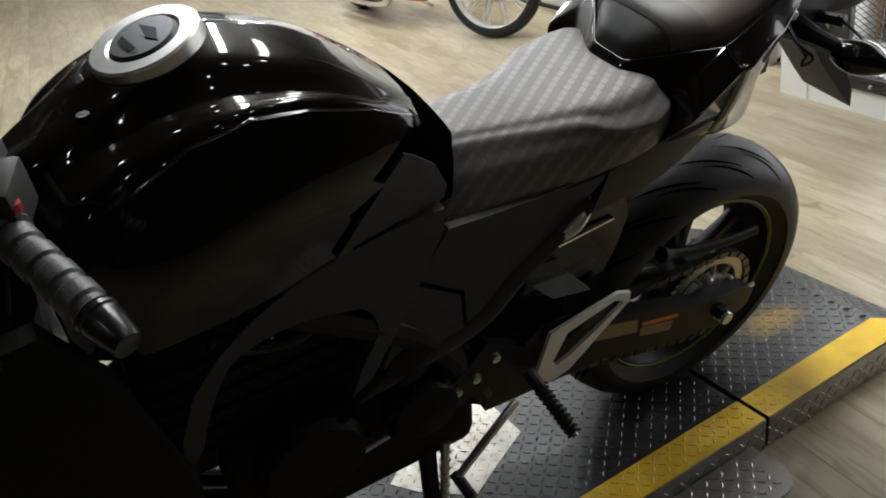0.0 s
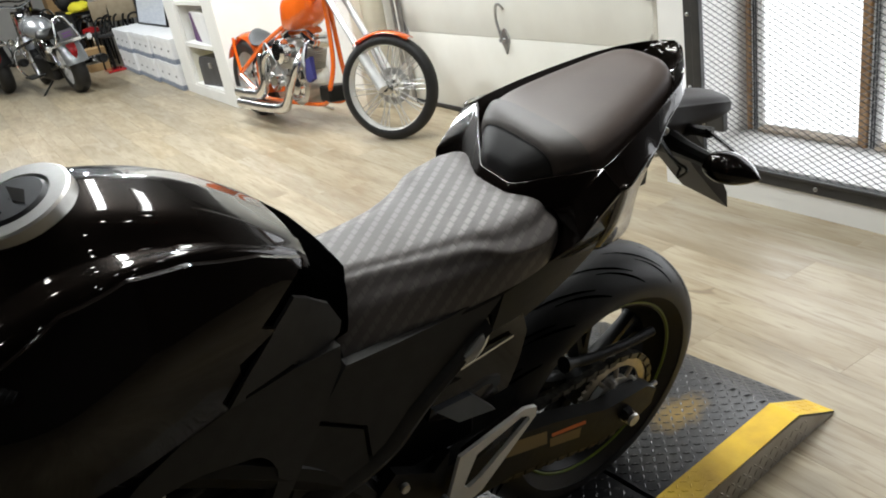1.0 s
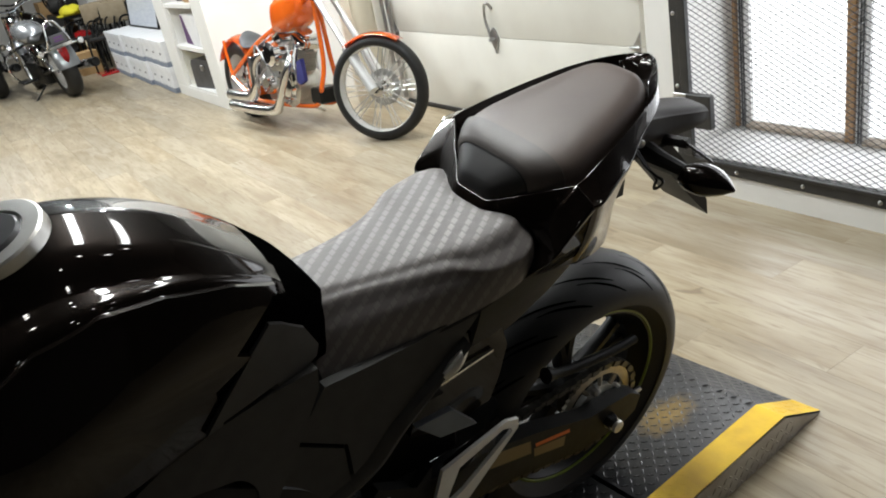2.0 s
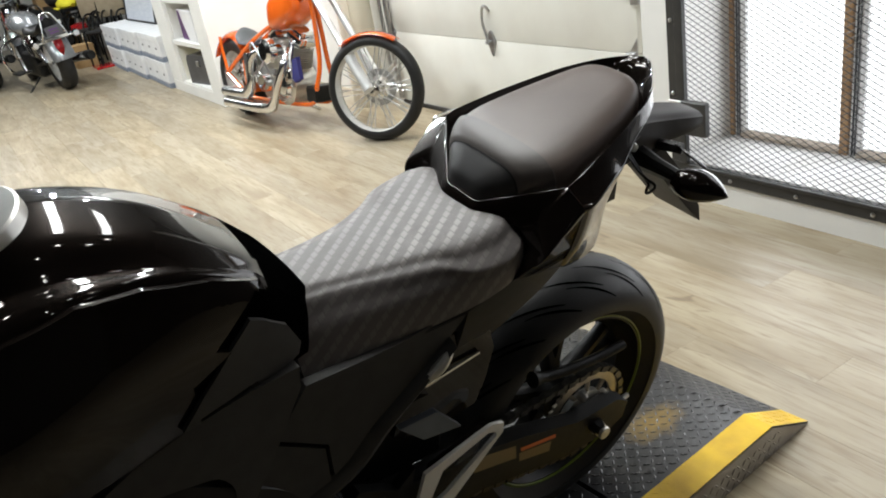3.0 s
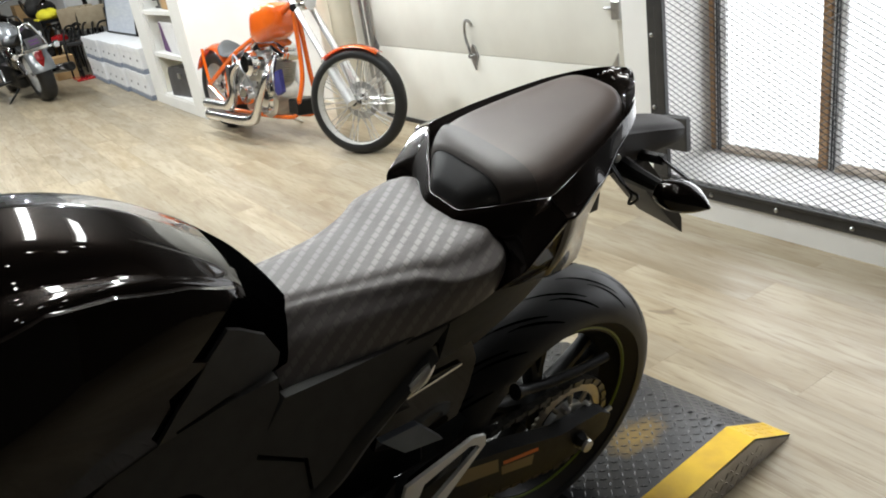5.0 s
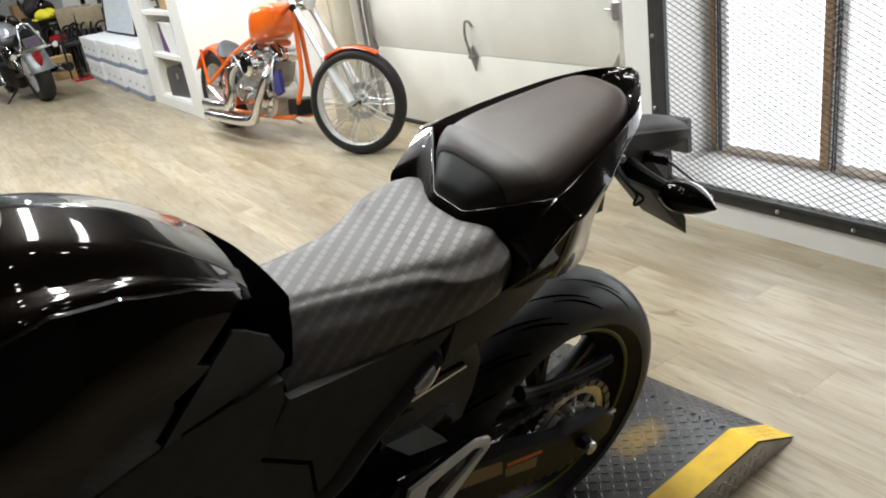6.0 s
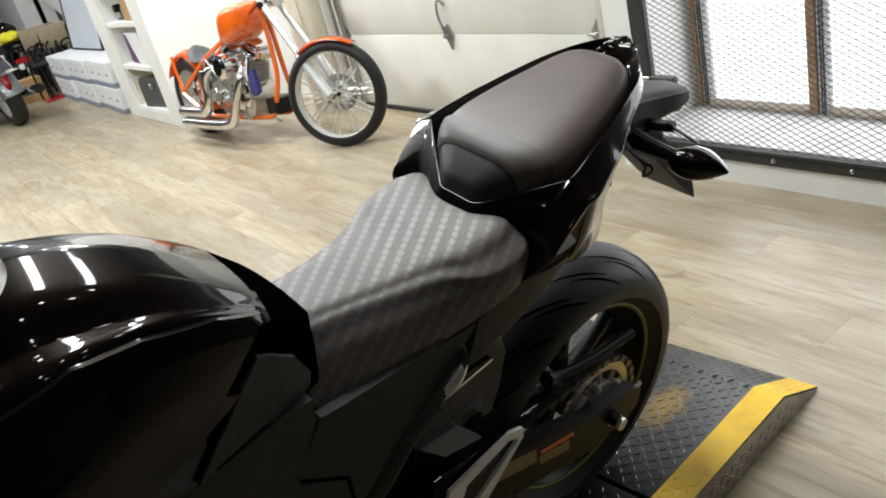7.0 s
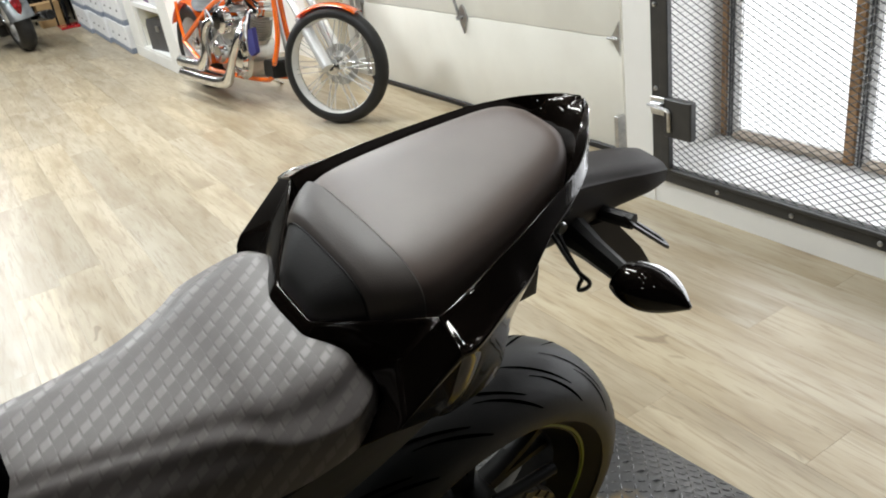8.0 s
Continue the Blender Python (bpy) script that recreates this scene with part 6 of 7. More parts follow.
# ---- silver cruiser, seen from behind; x forward, y to its left ----
def cruiser(m, label, paint, tank):
    root = thing("cruiser", m, label, "motorcycle")
    RR = 0.33
    spoked_wheel("rear_wheel", root, pose(0, 0, RR), RR, 0.09, 0.215, 14)
    spoked_wheel("front_wheel", root, pose(1.62, 0, 0.32, 0, 0, -6), 0.32, 0.065, 0.23, 16)
    bm = B()
    fender(bm, RR + 0.05, 0.130, radians(-84), radians(45), 0.06)
    f = part("rear_fender", bm, paint, root, "painted rear fender")
    f.location = (0, 0, RR)
    bm = B()
    fender(bm, 0.36, 0.08, radians(-60), radians(60), 0.04)
    f = part("front_fender", bm, paint, root)
    f.matrix_basis = pose(1.62, 0, 0.32, 0, 0, -6)
    bm = B()
    rows = [[bm.verts.new((-0.362 + x + 0.02 * abs(t), 0.050 * t * w, z)) for t in (-1, -0.5, 0, 0.5, 1)] for x, w, z in ((-0.01, 0.3, 0.42), (-0.03, 0.8, 0.50), (0.0, 1.0, 0.57), (0.03, 0.9, 0.60))]
    ring_faces(bm, rows, False)
    bmesh.ops.solidify(bm, geom=bm.faces[:], thickness=-0.015)
    part("tail_light", bm, M_RED, root, "red tail light")
    bm = B()
    box(bm, -0.40, -0.385, -0.13, 0.13, 0.60, 0.64, bevel=0.005)
    tube(bm, curve_through([(-0.25, 0.14, 0.60), (-0.34, 0.125, 0.66), (-0.31, 0.072, 0.84), (-0.30, 0.045, 0.88), (-0.30, 0.0, 0.892), (-0.30, -0.045, 0.88), (-0.31, -0.072, 0.84), (-0.34, -0.125, 0.66), (-0.25, -0.14, 0.60)], 40), 0.013, 8)
    part("sissy_bar", bm, M_CHROME, root, "chrome sissy bar")
    bm = B()
    box(bm, -0.40, -0.392, -0.09, 0.09, 0.645, 0.75, pose(0, 0, 0), bevel=0.004)
    part("plate", bm, M_GREYCASE, root, "small dark plate with bars")
    bm = B()
    for z in (0.68, 0.715):
        box(bm, -0.4035, -0.4015, -0.05, 0.05, z - 0.009, z + 0.009)
    part("plate_bar", bm, M_PURPLE, root, "dark purple bars", smooth=0)
    bm = B()
    rows = []
    for u, w, z0, z1 in curve_through([(-0.28, 0.06, 0.70, 0.84), (-0.22, 0.12, 0.68, 0.82), (-0.12, 0.14, 0.67, 0.76), (0.15, 0.15, 0.64, 0.74), (0.42, 0.14, 0.66, 0.73), (0.6, 0.08, 0.70, 0.78)], 24):
        c, h = (z0 + z1) / 2, (z1 - z0) / 2
        rows.append([bm.verts.new((u, w * math.cos(a), c + h * math.sin(a))) for a in np.linspace(0, 2 * math.pi, 16, False)])
    ring_faces(bm, rows, True, True)
    part("seat", bm, M_BLACK, root, "black stepped seat", smooth=60)
    bm = B()
    rows = []
    for u, w, z0, z1 in curve_through([(0.50, 0.06, 0.64, 0.76), (0.65, 0.16, 0.63, 0.85), (0.85, 0.18, 0.65, 0.90), (1.05, 0.14, 0.72, 0.90), (1.14, 0.05, 0.77, 0.88)], 22):
        c, h = (z0 + z1) / 2, (z1 - z0) / 2
        rows.append([bm.verts.new((u, w * math.cos(a), c + h * math.sin(a))) for a in np.linspace(0, 2 * math.pi, 20, False)])
    ring_faces(bm, rows, True, True)
    part("fuel_tank", bm, tank, root, "painted teardrop fuel tank", smooth=60)
    bm = B()
    box(bm, 0.35, 1.0, -0.17, 0.17, 0.16, 0.45, bevel=0.05, seg=2)
    part("engine", bm, M_BLACK, root, "dark engine")
    for s in (1, -1):
        bm = B()
        box(bm, 0.08, 0.50, s * 0.135 - 0.03, s * 0.135 + 0.03, 0.40, 0.66, bevel=0.028, seg=3)
        part("side_cover", bm, M_GLOSS, root, "gloss dark side cover")
        bm = B()
        tube(bm, curve_through([(1.08, s * 0.06, 0.62), (1.06, s * 0.30, 0.56), (1.03, s * 0.36, 0.38), (1.04, s * 0.28, 0.22), (1.06, s * 0.06, 0.18)], 26), 0.016, 10)
        part("crash_bar", bm, M_CHROME, root, "chrome crash bar")
        bm = B()
        box(bm, 0.62, 0.96, s * 0.29 - 0.06, s * 0.29 + 0.06, 0.235, 0.258, bevel=0.008, seg=2)
        tube(bm, [(0.7, s * 0.12, 0.24), (0.7, s * 0.25, 0.24)], 0.014, 8)
        part("floorboard", bm, M_BLACK, root, "black rider floorboard")
        bm = B()
        tube(bm, [(-0.02, s * 0.13, 0.36), (0.14, s * 0.15, 0.66)], 0.028, 12)
        part("shock_absorber", bm, M_CHROME, root, "chrome shock absorber")
    for u, t in ((0.6, -20), (0.78, 20)):
        for k in range(6):
            bm = B()
            lathe(bm, [(0.04 * k, 0.05), (0.04 * k, 0.1), (0.04 * k + 0.02, 0.1), (0.04 * k + 0.02, 0.05)], (0, 0, 0), "Z", 18, True)
            o = part("fin", bm, M_ALU, root)
            o.matrix_basis = pose(u, 0, 0.44, 0, t, 0)
    for z in (0.31,):
        bm = B()
        tube(bm, curve_through([(0.8, -0.2, 0.5), (0.7, -0.24, 0.34), (0.4, -0.24, z - 0.04), (-0.1, -0.24, z), (-0.45, -0.25, z + 0.03)], 24), [0.022] * 8 + [0.052] * 16, 16)
        part("exhaust_pipe", bm, M_CHROME, root, "chrome exhaust")
        bm = B()
        tube(bm, [(-0.30, -0.247, z + 0.02), (-0.45, -0.25, z + 0.03), (-0.475, -0.25, z + 0.032), (-0.46, -0.25, z + 0.031)], [0.053, 0.054, 0.046, 0.034], 16)
        part("exhaust_tip", bm, M_BLACK, root, "black exhaust tip")
    for s in (1, -1):
        bm = B()
        tube(bm, [(-0.28, 0, 0.60), (-0.30, s * 0.20, 0.60)], 0.012, 8)
        part("signal_stalk", bm, M_CHROME, root)
        bm = B()
        lathe(bm, [(-0.05, 0.001), (-0.05, 0.03), (-0.02, 0.042), (0.02, 0.03), (0.04, 0.001)], (-0.30, s * 0.23, 0.60), "X", 18)
        part("rear_signal", bm, M_CHROME, root, "chrome bullet signal")
        bm = B()
        tube(bm, [(0.02, s * 0.12, 0.36), (0.45, s * 0.14, 0.3)], 0.022, 8)
        part("swing_arm", bm, M_BLACK, root)
        bm = B()
        tube(bm, [(1.22, s * 0.1, 0.98), (1.62, s * 0.1, 0.32)], 0.024, 10)
        part("fork_leg", bm, M_CHROME, root, "chrome fork leg")
        bm = B()
        tube(bm, [(0.85, s * 0.37, 1.08), (0.98, s * 0.39, 1.09)], 0.018, 10)
        part("grip", bm, M_RUBBER, root, "black grip")
        bm = B()
        tube(bm, [(1.0, s * 0.34, 1.1), (0.98, s * 0.4, 1.22)], 0.006, 6)
        lathe(bm, [(-0.012, 0.001), (-0.012, 0.05), (0.004, 0.06), (0.012, 0.001)], (0.97, s * 0.42, 1.26), "X", 18)
        part("mirror", bm, M_CHROME, root, "chrome mirror")
    bm = B()
    tube(bm, curve_through([(0.85, -0.37, 1.08), (1.05, -0.36, 1.1), (1.15, -0.2, 1.08), (1.2, 0, 1.02), (1.15, 0.2, 1.08), (1.05, 0.36, 1.1), (0.85, 0.37, 1.08)], 40), 0.013, 8)
    part("handlebar", bm, M_CHROME, root, "chrome handlebar")
    bm = B()
    lathe(bm, [(-0.1, 0.001), (-0.08, 0.05), (0.0, 0.09), (0.06, 0.095), (0.07, 0.001)], (1.35, 0, 0.88), "X", 20)
    part("headlight", bm, M_CHROME, root, "chrome headlight")
    bm = B()
    tube(bm, [(0.55, 0.15, 0.16), (0.5, 0.36, 0.012)], 0.012, 8)
    part("side_stand", bm, M_BLACK, root)
    return root


cruiser(pose(-9.35, 0.36, 0, -6, 0, 187), "silver cruiser motorcycle with chrome sissy bar and red tail light", M_SILVER, M_SILVER)
cruiser(pose(-10.95, -0.30, 0, -6, 0, 184), "dark cruiser motorcycle with chrome bars", M_BLACK, M_GLOSS)
cruiser(pose(-11.75, 0.55, 0, -6, 0, 183), "dark cruiser motorcycle parked before the crowded table", M_BLACK, M_GLOSS)


# ---- shelf unit and storage along the wall ----
SY = 1.10


def shelf_unit():
    root = thing("shelf_unit", pose(0, SY, 0), "tall white built-in shelf unit with deep plinth", "shelf unit")
    for nm, a in (("side_panel", (-5.90, -5.86, 0, 0.87, 0, 2.3)), ("side_panel", (-7.46, -7.42, 0.03, 0.87, 0, 2.3)), ("stile", (-6.17, -5.901, 0, 0.03, 0, 2.3)), ("stile", (-7.46, -7.10, 0, 0.03, 0.101, 2.3)),
                  ("plinth", (-7.46, -6.171, 0, 0.03, 0, 0.10)), ("back_panel", (-7.419, -5.901, 0.42, 0.44, 0, 2.3)), ("top", (-7.46, -5.86, 0, 0.87, 2.3, 2.34)), ("inner_side", (-6.20, -6.171, 0.031, 0.419, 0.1, 2.29)), ("inner_side", (-7.10, -7.07, 0.031, 0.419, 0.1, 2.29))):
        bm = B()
        box(bm, a[0], a[1], a[2], a[3], a[4], a[5], bevel=0.002)
        part(nm, bm, M_WALL, root)
    for z in (0.10, 0.50, 0.89, 1.28, 1.67):
        bm = B()
        box(bm, -7.069, -6.201, 0.004, 0.419, z - 0.02, z + 0.02, bevel=0.002)
        part("shelf", bm, M_WALL, root)


shelf_unit()


def simple(name, m, label, category, shapes, group=""):
    root = thing(name, m, label, category, group)
    for nm, mat, lab, make in shapes:
        bm = B()
        make(bm)
        part(nm, bm, mat, root, lab)
    return root


def case_body(bm):
    prism(bm, [(-0.27, 0), (0.27, 0), (0.25, 0.22), (0.20, 0.27), (-0.22, 0.27), (-0.26, 0.22)], lambda a, b, d: (a, d - 0.13, b), 0.26)
    rounded(bm, 0.015)


simple("tool_case", pose(-6.58, SY + 0.18, 0.12, 0, 0, 8), "dark grey plastic tool case on the lowest shelf", "case",
       [("body", M_GREYCASE, "", case_body),
        ("handle", M_GREYCASE, "", lambda bm: tube(bm, curve_through([(-0.1, 0, 0.25), (-0.08, 0, 0.32), (0.08, 0, 0.32), (0.1, 0, 0.25)], 16), 0.012, 8)),
        ("latch", M_STEEL, "small metal latch", lambda bm: box(bm, -0.03, 0.03, -0.145, -0.129, 0.17, 0.22, bevel=0.003))])
simple("storage_box", pose(-6.62, SY + 0.2, 0.52, 0, 0, -4), "white box with a purple printed side", "box",
       [("body", M_BOX, "white board", lambda bm: box(bm, -0.25, 0.33, -0.15, 0.15, 0, 0.28, bevel=0.006)),
        ("print", M_PURPLE, "purple printed panel", lambda bm: prism(bm, [(-0.24, 0.01), (0.02, 0.01), (-0.10, 0.16), (-0.16, 0.27), (-0.24, 0.27)], lambda a, b, d: (a, -0.151 - d, b), 0.0015))])
simple("notebook", pose(-6.94, SY + 0.16, 0.12, 0, 8, 0), "pale yellow folder leaning beside the case", "folder", [("cover", M_HIVIS, "", lambda bm: box(bm, -0.012, 0.012, -0.1, 0.1, 0, 0.2, bevel=0.004))])
simple("carton", pose(-6.42, SY + 0.2, 0.91), "brown cardboard carton on a shelf", "box",
       [("body", M_CARTON, "", lambda bm: box(bm, -0.15, 0.15, -0.14, 0.14, 0, 0.27, bevel=0.004)), ("flap", M_CARTON, "", lambda bm: box(bm, -0.15, 0.15, -0.2, -0.141, 0.262, 0.27))])
simple("gadget", pose(-6.78, SY + 0.15, 0.91), "small black gadget on a shelf", "gadget",
       [("body", M_BLACK, "", lambda bm: box(bm, -0.10, 0.02, -0.04, 0.04, 0.02, 0.10, bevel=0.01)), ("base", M_BLACK, "", lambda bm: box(bm, -0.16, 0.04, -0.05, 0.05, 0, 0.02, bevel=0.005)),
        ("lens", M_BLACK, "", lambda bm: lathe(bm, [(-0.06, 0.001), (-0.06, 0.035), (0, 0.035), (0, 0.001)], (-0.04, -0.03, 0.11), "Y", 18))])
simple("small_carton", pose(-6.66, SY + 0.14, 0.91), "tan small carton on a shelf", "box", [("body", M_TAN, "", lambda bm: box(bm, -0.06, 0.05, -0.05, 0.05, 0, 0.12, bevel=0.003))])


def file_box(m, first=[None]):
    if first[0] is not None:
        return copy_thing(first[0], m)
    root = thing("file_box", m, "white cardboard file box with a blue grey wavy band", "box", "stacked file boxes")
    bm = B()
    box(bm, -0.158, 0.158, -0.2, 0.2, 0, 0.235, bevel=0.003)
    part("body", bm, M_BOX, root)
    bm = B()
    box(bm, -0.163, 0.163, -0.205, 0.205, 0.2, 0.265, bevel=0.004)
    part("lid", bm, M_BOX, root)
    bm = B()
    wave = [(-0.158 + 0.316 * i / 12, 0.055 + 0.012 * math.sin(i * 1.9)) for i in range(13)]
    prism(bm, [(-0.158, 0.004), (0.158, 0.004)] + wave[::-1], lambda a, b, d: (a, -0.2005 - d, b), 0.001)
    box(bm, 0.1582, 0.1592, -0.2, 0.2, 0.004, 0.055)
    part("band", bm, M_BAND, root, "blue grey printed band", smooth=0)
    bm = B()
    prism(bm, [(0.028 * math.cos(t) * (1 if abs(math.cos(t)) > 0.3 else 1), 0.135 + 0.012 * math.sin(t)) for t in np.linspace(0, 2 * math.pi, 14, False)], lambda a, b, d: (a, -0.2006 - d, b), 0.001)
    part("hand_hole", bm, M_BLACK, root, "dark hand hole", smooth=0)
    first[0] = root
    return root


for row in range(2):
    for k in range(9):
        file_box(pose(-7.66 - 0.335 * k - 0.02 * row, SY + 0.165 + 0.012 * ((k * 7 + row * 3) % 3), 0.268 * row + 0.001, 0, 0, ((k * 5 + row * 2) % 5 - 2) * 0.7))


# framed board leaning behind the boxes
def leaning_board():
    root = thing("framed_board", pose(-9.55, SY + 0.30, 0.538, -9, 0, 0), "white framed board with dark edge leaning on file boxes", "framed board")
    bm = B()
    box(bm, -0.72, 0.72, -0.006, 0.006, 0.02, 1.1)
    part("panel", bm, surf("pale_print", (0.72, 0.75, 0.8), (0.6, 0.64, 0.72), 5, 0.25, stretch=(1, 1, 8)), root, "pale printed sheet", smooth=0)
    for nm, a in (("frame_bar", (-0.75, 0.75, 0, 0.02)), ("frame_bar", (-0.75, 0.75, 1.1, 1.13)), ("frame_bar", (-0.75, -0.721, 0.021, 1.099)), ("frame_bar", (0.721, 0.75, 0.021, 1.099))):
        bm = B()
        box(bm, a[0], a[1], -0.016, 0.012, a[2], a[3], bevel=0.003)
        part(nm, bm, M_BLACK, root, "dark frame")


leaning_board()


def stack_chair(m, first=[None]):
    if first[0] is not None:
        return copy_thing(first[0], m)
    root = thing("stacking_chair", m, "black metal stacking chair with tan padded back", "chair", "stacked chairs")
    for s in (1, -1):
        bm = B()
        tube(bm, curve_through([(s * 0.24, -0.24, 0), (s * 0.24, -0.22, 0.42), (s * 0.24, -0.1, 0.64), (s * 0.25, 0.1, 0.66), (s * 0.23, 0.2, 0.6), (s * 0.2, 0.24, 0.82)], 26), 0.013, 8)
        part("side_frame", bm, M_BLACK, root, "bent black tube")
        bm = B()
        tube(bm, [(s * 0.22, 0.22, 0.62), (s * 0.23, 0.26, 0.0)], 0.012, 8)
        part("leg", bm, M_BLACK, root, "black tube leg")
    bm = B()
    box(bm, -0.22, 0.22, -0.22, 0.2, 0.42, 0.47, bevel=0.02, seg=2)
    part("seat", bm, M_STRAP, root, "black padded seat")
    bm = B()
    box(bm, -0.2, 0.2, 0.20, 0.24, 0.58, 0.86, bevel=0.018, seg=2)
    part("backrest", bm, M_TAN, root, "tan padded backrest")
    first[0] = root
    return root


for k in range(5):
    stack_chair(pose(-10.75 - 0.03 * k, 1.22 + 0.125 * k, 0.0, 0, 0, 50 + 4 * k))
for k in range(3):
    stack_chair(pose(-11.45 - 0.1 * k, 1.05 + 0.11 * k, 0.0, 0, 0, 40 + 5 * k))


def work_table():
    root = thing("work_table", pose(-12.6, 1.25, 0), "dark table crowded with gear", "table")
    bm = B()
    box(bm, -0.8, 0.8, -0.4, 0.4, 0.70, 0.74, bevel=0.004)
    part("tabletop", bm, M_BLACK, root)
    for x in (-0.75, 0.75):
        for y in (-0.36, 0.36):
            bm = B()
            box(bm, x - 0.025, x + 0.025, y - 0.025, y + 0.025, 0, 0.70, bevel=0.003)
            part("leg", bm, M_BLACK, root)


work_table()


def lump(bm, c, r, squash, seed):
    rnd = random.Random(seed)
    ph = [rnd.uniform(0, 6) for _ in range(4)]
    rows = []
    for i in range(1, 10):
        a = math.pi * i / 10
        rows.append([bm.verts.new((c[0] + r[0] * math.sin(a) * math.cos(b) * (1 + 0.12 * math.sin(3 * b + ph[0] + 2 * a)), c[1] + r[1] * math.sin(a) * math.sin(b) * (1 + 0.1 * math.sin(4 * b + ph[1])), max(c[2] + r[2] * math.cos(a) * (1 + 0.1 * math.sin(2 * b + ph[2])), c[2] - r[2] * squash))) for b in np.linspace(0, 2 * math.pi, 18, False)])
    ring_faces(bm, rows, True, True)


simple("helmet", pose(-12.3, 1.05, 0.741), "black motorcycle helmet on the table", "helmet",
       [("shell", M_GLOSS, "", lambda bm: lump(bm, (0, 0, 0.13), (0.15, 0.13, 0.14), 0.9, 3)), ("visor", M_BLACK, "dark visor", lambda bm: box(bm, 0.10, 0.155, -0.09, 0.09, 0.10, 0.18, bevel=0.02))])
simple("folded_vest", pose(-11.95, 1.0, 0.741), "bright yellow folded vest", "clothing",
       [("cloth", M_HIVIS, "", lambda bm: lump(bm, (0, 0, 0.06), (0.22, 0.16, 0.09), 0.65, 5)), ("hem", M_HIVIS, "", lambda bm: box(bm, -0.15, 0.15, -0.19, -0.14, 0.0, 0.03, bevel=0.01))])
# black sheet added before the table to deepen the dark under it
simple("dark_sheet", pose(-12.6, 0.83, 0), "black sheet added to darken the table front", "cloth",
       [("cloth", M_MATTE, "", lambda bm: prism(bm, [(-0.82 + 1.64 * i / 24, 0.014 * math.sin(i * 1.7)) for i in range(25)] + [(0.82 - 1.64 * i / 24, 0.012 + 0.014 * math.sin((24 - i) * 1.7)) for i in range(25)], lambda a, b, d: (a, b, 0.08 + d), 0.67)), ("hem", M_BLACK, "", lambda bm: box(bm, -0.82, 0.82, 0.02, 0.4, 0.743, 0.750))])
simple("gear_bag", pose(-12.75, 0.98, 0.752), "soft black gear bag on the crowded table", "bag",
       [("body", M_MATTE, "", lambda bm: lump(bm, (0, 0, 0.13), (0.30, 0.18, 0.17), 0.7, 8)), ("strap", M_BLACK, "", lambda bm: tube(bm, curve_through([(-0.18, -0.15, 0.12), (-0.1, -0.19, 0.26), (0.1, -0.19, 0.26), (0.18, -0.15, 0.12)], 20), 0.012, 8))])
simple("red_ramp", pose(-10.55, 0.98, 0), "small dark red steel stand on the floor", "stand",
       [("base", M_RED, "", lambda bm: box(bm, -0.16, 0.16, -0.12, 0.12, 0.0, 0.03, bevel=0.006)), ("post", M_BLACK, "", lambda bm: tube(bm, [(0, 0, 0.03), (0, 0, 0.09)], 0.02, 10))])
simple("parts_carton", pose(-11.1, 0.86, 0), "brown cardboard carton standing on the floor", "box",
       [("body", M_CARTON, "", lambda bm: box(bm, -0.14, 0.14, -0.14, 0.14, 0.0, 0.3, bevel=0.004)), ("flap", M_CARTON, "", lambda bm: box(bm, -0.14, 0.14, -0.2, -0.141, 0.29, 0.298))])
# red lump of unknown kind; the stool shape is made up
simple("red_lump", pose(-11.5, 0.98, 0), "unidentified red lump behind the cruiser, drawn as a stool", "stool",
       [("seat", M_RED, "red padded seat", lambda bm: lathe(bm, [(0.42, 0.001), (0.42, 0.10), (0.46, 0.12), (0.53, 0.11), (0.55, 0.001)], (0, 0, 0), "Z", 24)), ("post", M_CHROME, "chrome post", lambda bm: tube(bm, [(0, 0, 0.03), (0, 0, 0.42)], 0.025, 10)), ("base", M_BLACK, "", lambda bm: lathe(bm, [(0, 0.001), (0, 0.18), (0.02, 0.17), (0.04, 0.03)], (0, 0, 0), "Z", 24))])
simple("stacked_carton", pose(-13.75, 1.0, 0.0), "brown cartons piled by the far motorcycles", "box",
       [("lower_box", M_CARTON, "", lambda bm: box(bm, -0.3, 0.3, -0.25, 0.25, 0.0, 0.5, bevel=0.004)), ("upper_box", M_CARTON, "", lambda bm: box(bm, -0.25, 0.25, -0.22, 0.22, 0.502, 0.95, bevel=0.004))])
simple("white_cabinet", pose(-13.9, 1.55, 0), "pale cabinet against the far wall", "cabinet",
       [("body", M_WALL, "", lambda bm: box(bm, -0.5, 0.9, -0.1, 0.38, 0.0, 1.5, bevel=0.005)), ("door", M_BOX, "", lambda bm: box(bm, -0.48, 0.2, -0.12, -0.101, 0.05, 1.46, bevel=0.003)), ("door", M_BOX, "", lambda bm: box(bm, 0.21, 0.88, -0.12, -0.101, 0.05, 1.46, bevel=0.003))])
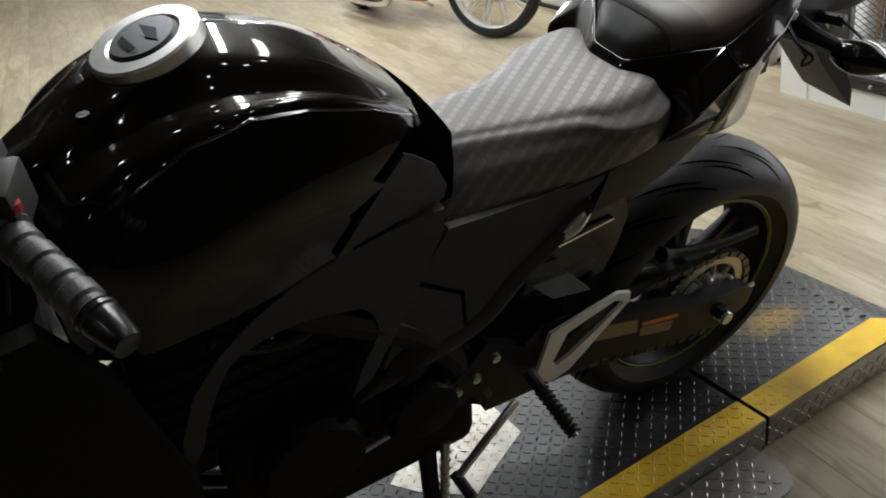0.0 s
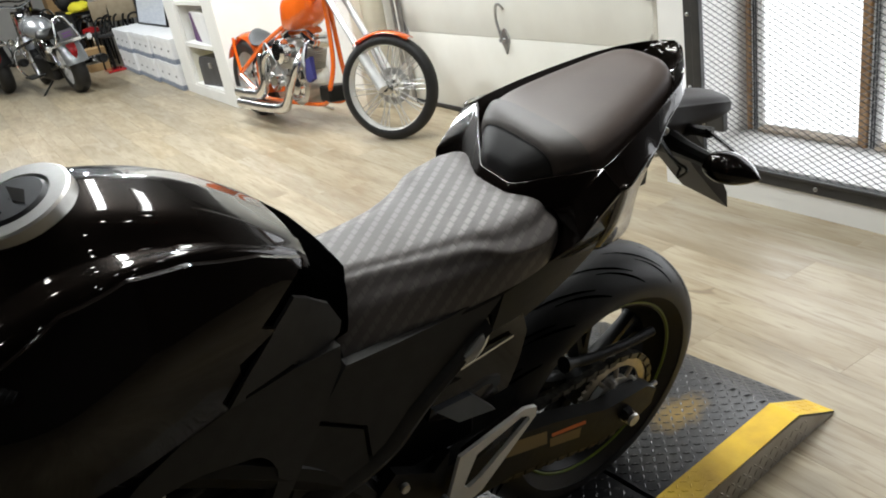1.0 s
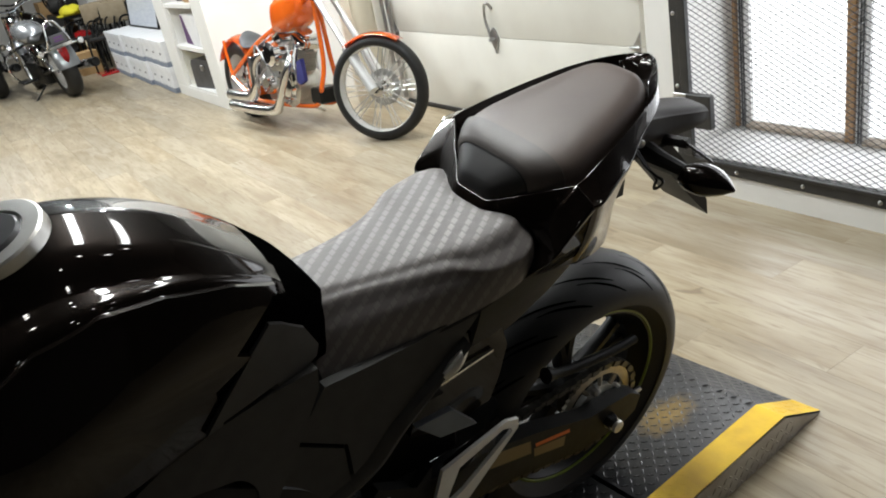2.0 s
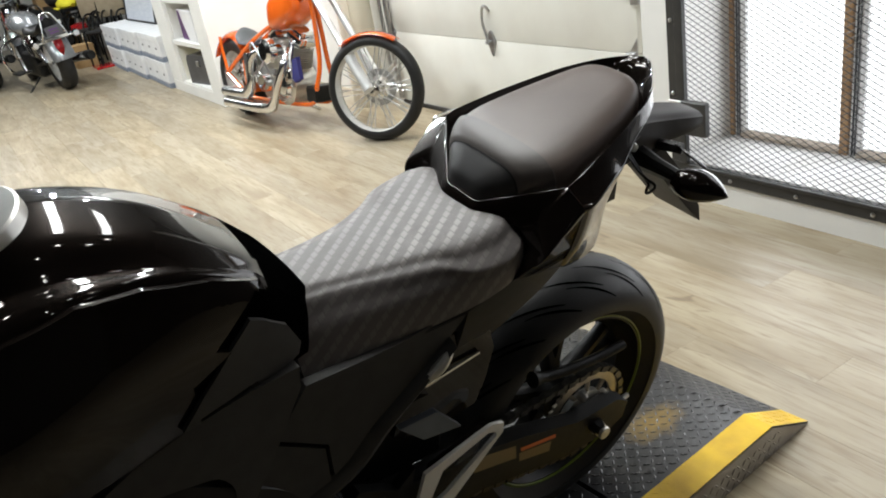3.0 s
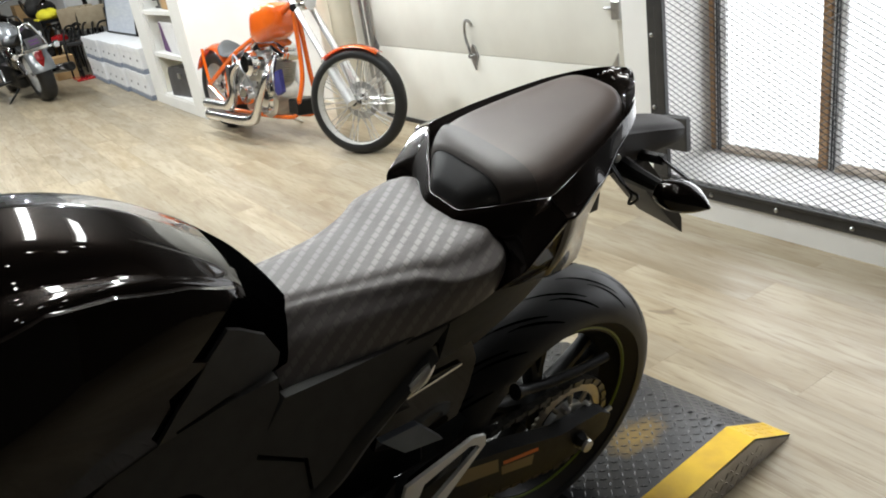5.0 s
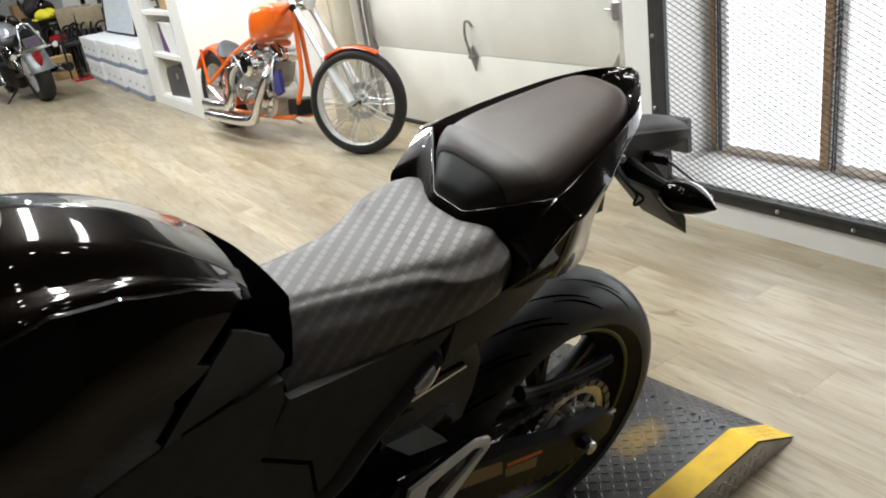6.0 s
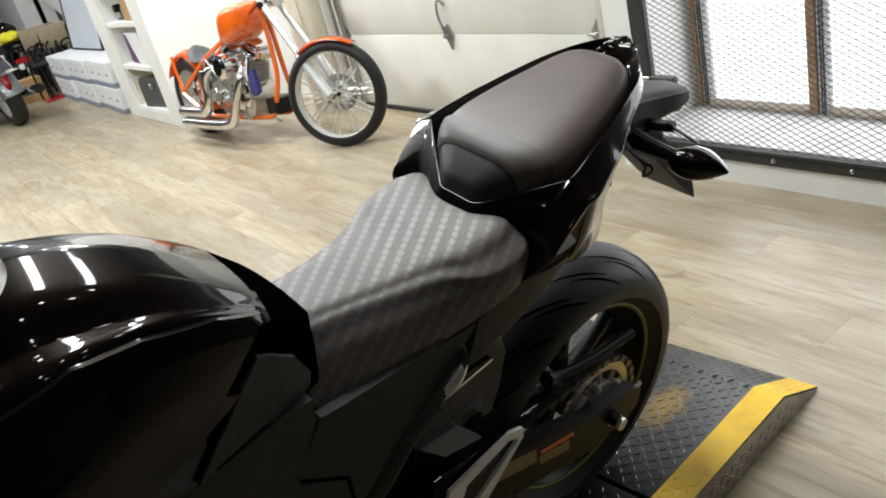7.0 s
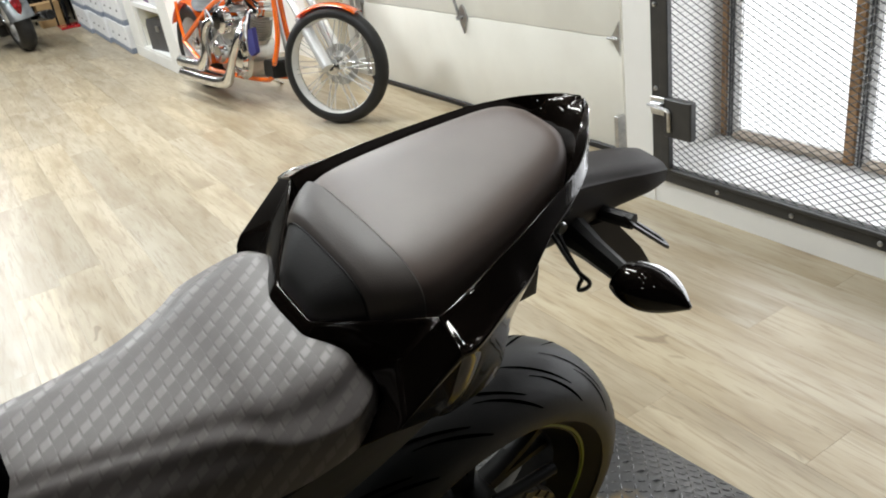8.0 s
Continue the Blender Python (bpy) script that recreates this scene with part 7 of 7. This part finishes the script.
# slanting white stringer of a stair beyond the boxes
simple("stair_stringer", pose(-11.9, 1.72, 0), "slanting white painted stair board", "stair",
       [("board", M_WALL, "", lambda bm: box(bm, -2.1, 2.1, -0.03, 0.03, -0.12, 0.12, pose(0.6, 0, 0.98, 0, 16, 0), bevel=0.004)), ("post", M_WALL, "", lambda bm: box(bm, -1.2, -1.1, -0.04, 0.04, 0, 1.36, bevel=0.004)), ("post", M_WALL, "", lambda bm: box(bm, 2.38, 2.46, -0.04, 0.04, 0, 0.4, bevel=0.004))])
# rolled mat standing against the wall
simple("rolled_mat", pose(-4.52, 1.83, 0), "beige rolled mat standing on end by the door", "rolled mat",
       [("roll", M_COLUMN, "", lambda bm: lathe(bm, [(0.0, 0.06), (0.0, 0.13), (1.9, 0.13), (1.9, 0.06)], (0, 0, 0), "Z", 32, True)), ("outer_edge", M_COLUMN, "", lambda bm: tube(bm, [(0.1, -0.09, 0.002), (0.1, -0.09, 1.9)], 0.008, 8))])

# ---- floor boards ----
def boards():
    LP, WP = 1.22, 0.178
    me = []
    for ln in (LP, LP * 0.5):
        bm = B()
        box(bm, 0.0001, ln - 0.0001, 0.0001, WP - 0.0001, -0.006, 0.0)
        top = [e for e in bm.edges if all(abs(v.co.z) < 1e-6 for v in e.verts)]
        bmesh.ops.bevel(bm, geom=top, offset=0.0004, segments=1, affect="EDGES")
        m = bpy.data.meshes.new("board")
        bm.to_mesh(m)
        bm.free()
        m.materials.append(M_PLANK)
        me.append(m)
    rnd = random.Random(4)
    far = B()
    near, y, row = 0, -5.2, 0
    while y < 2.1:
        x = X0 - rnd.uniform(0, LP)
        while x < X1:
            if -6.0 < x < 0.9 and -1.3 < y < 1.75 and near < 300:
                o = new("board", me[0])
                o.parent, o.location = floor, (x, y, 0)
                near += 1
            else:
                xe = min(x + LP - 0.001, X1)
                vs = [far.verts.new(p) for p in ((max(x, X0) + 0.001, y + 0.0008, 0), (xe, y + 0.0008, 0), (xe, y + WP - 0.0008, 0), (max(x, X0) + 0.001, y + WP - 0.0008, 0))]
                far.faces.new(vs)
            x += LP
        y += WP
        row += 1
    part("far_boards", far, M_PLANKFAR, floor, "light oak vinyl boards", smooth=0, kind="stuff")


boards()
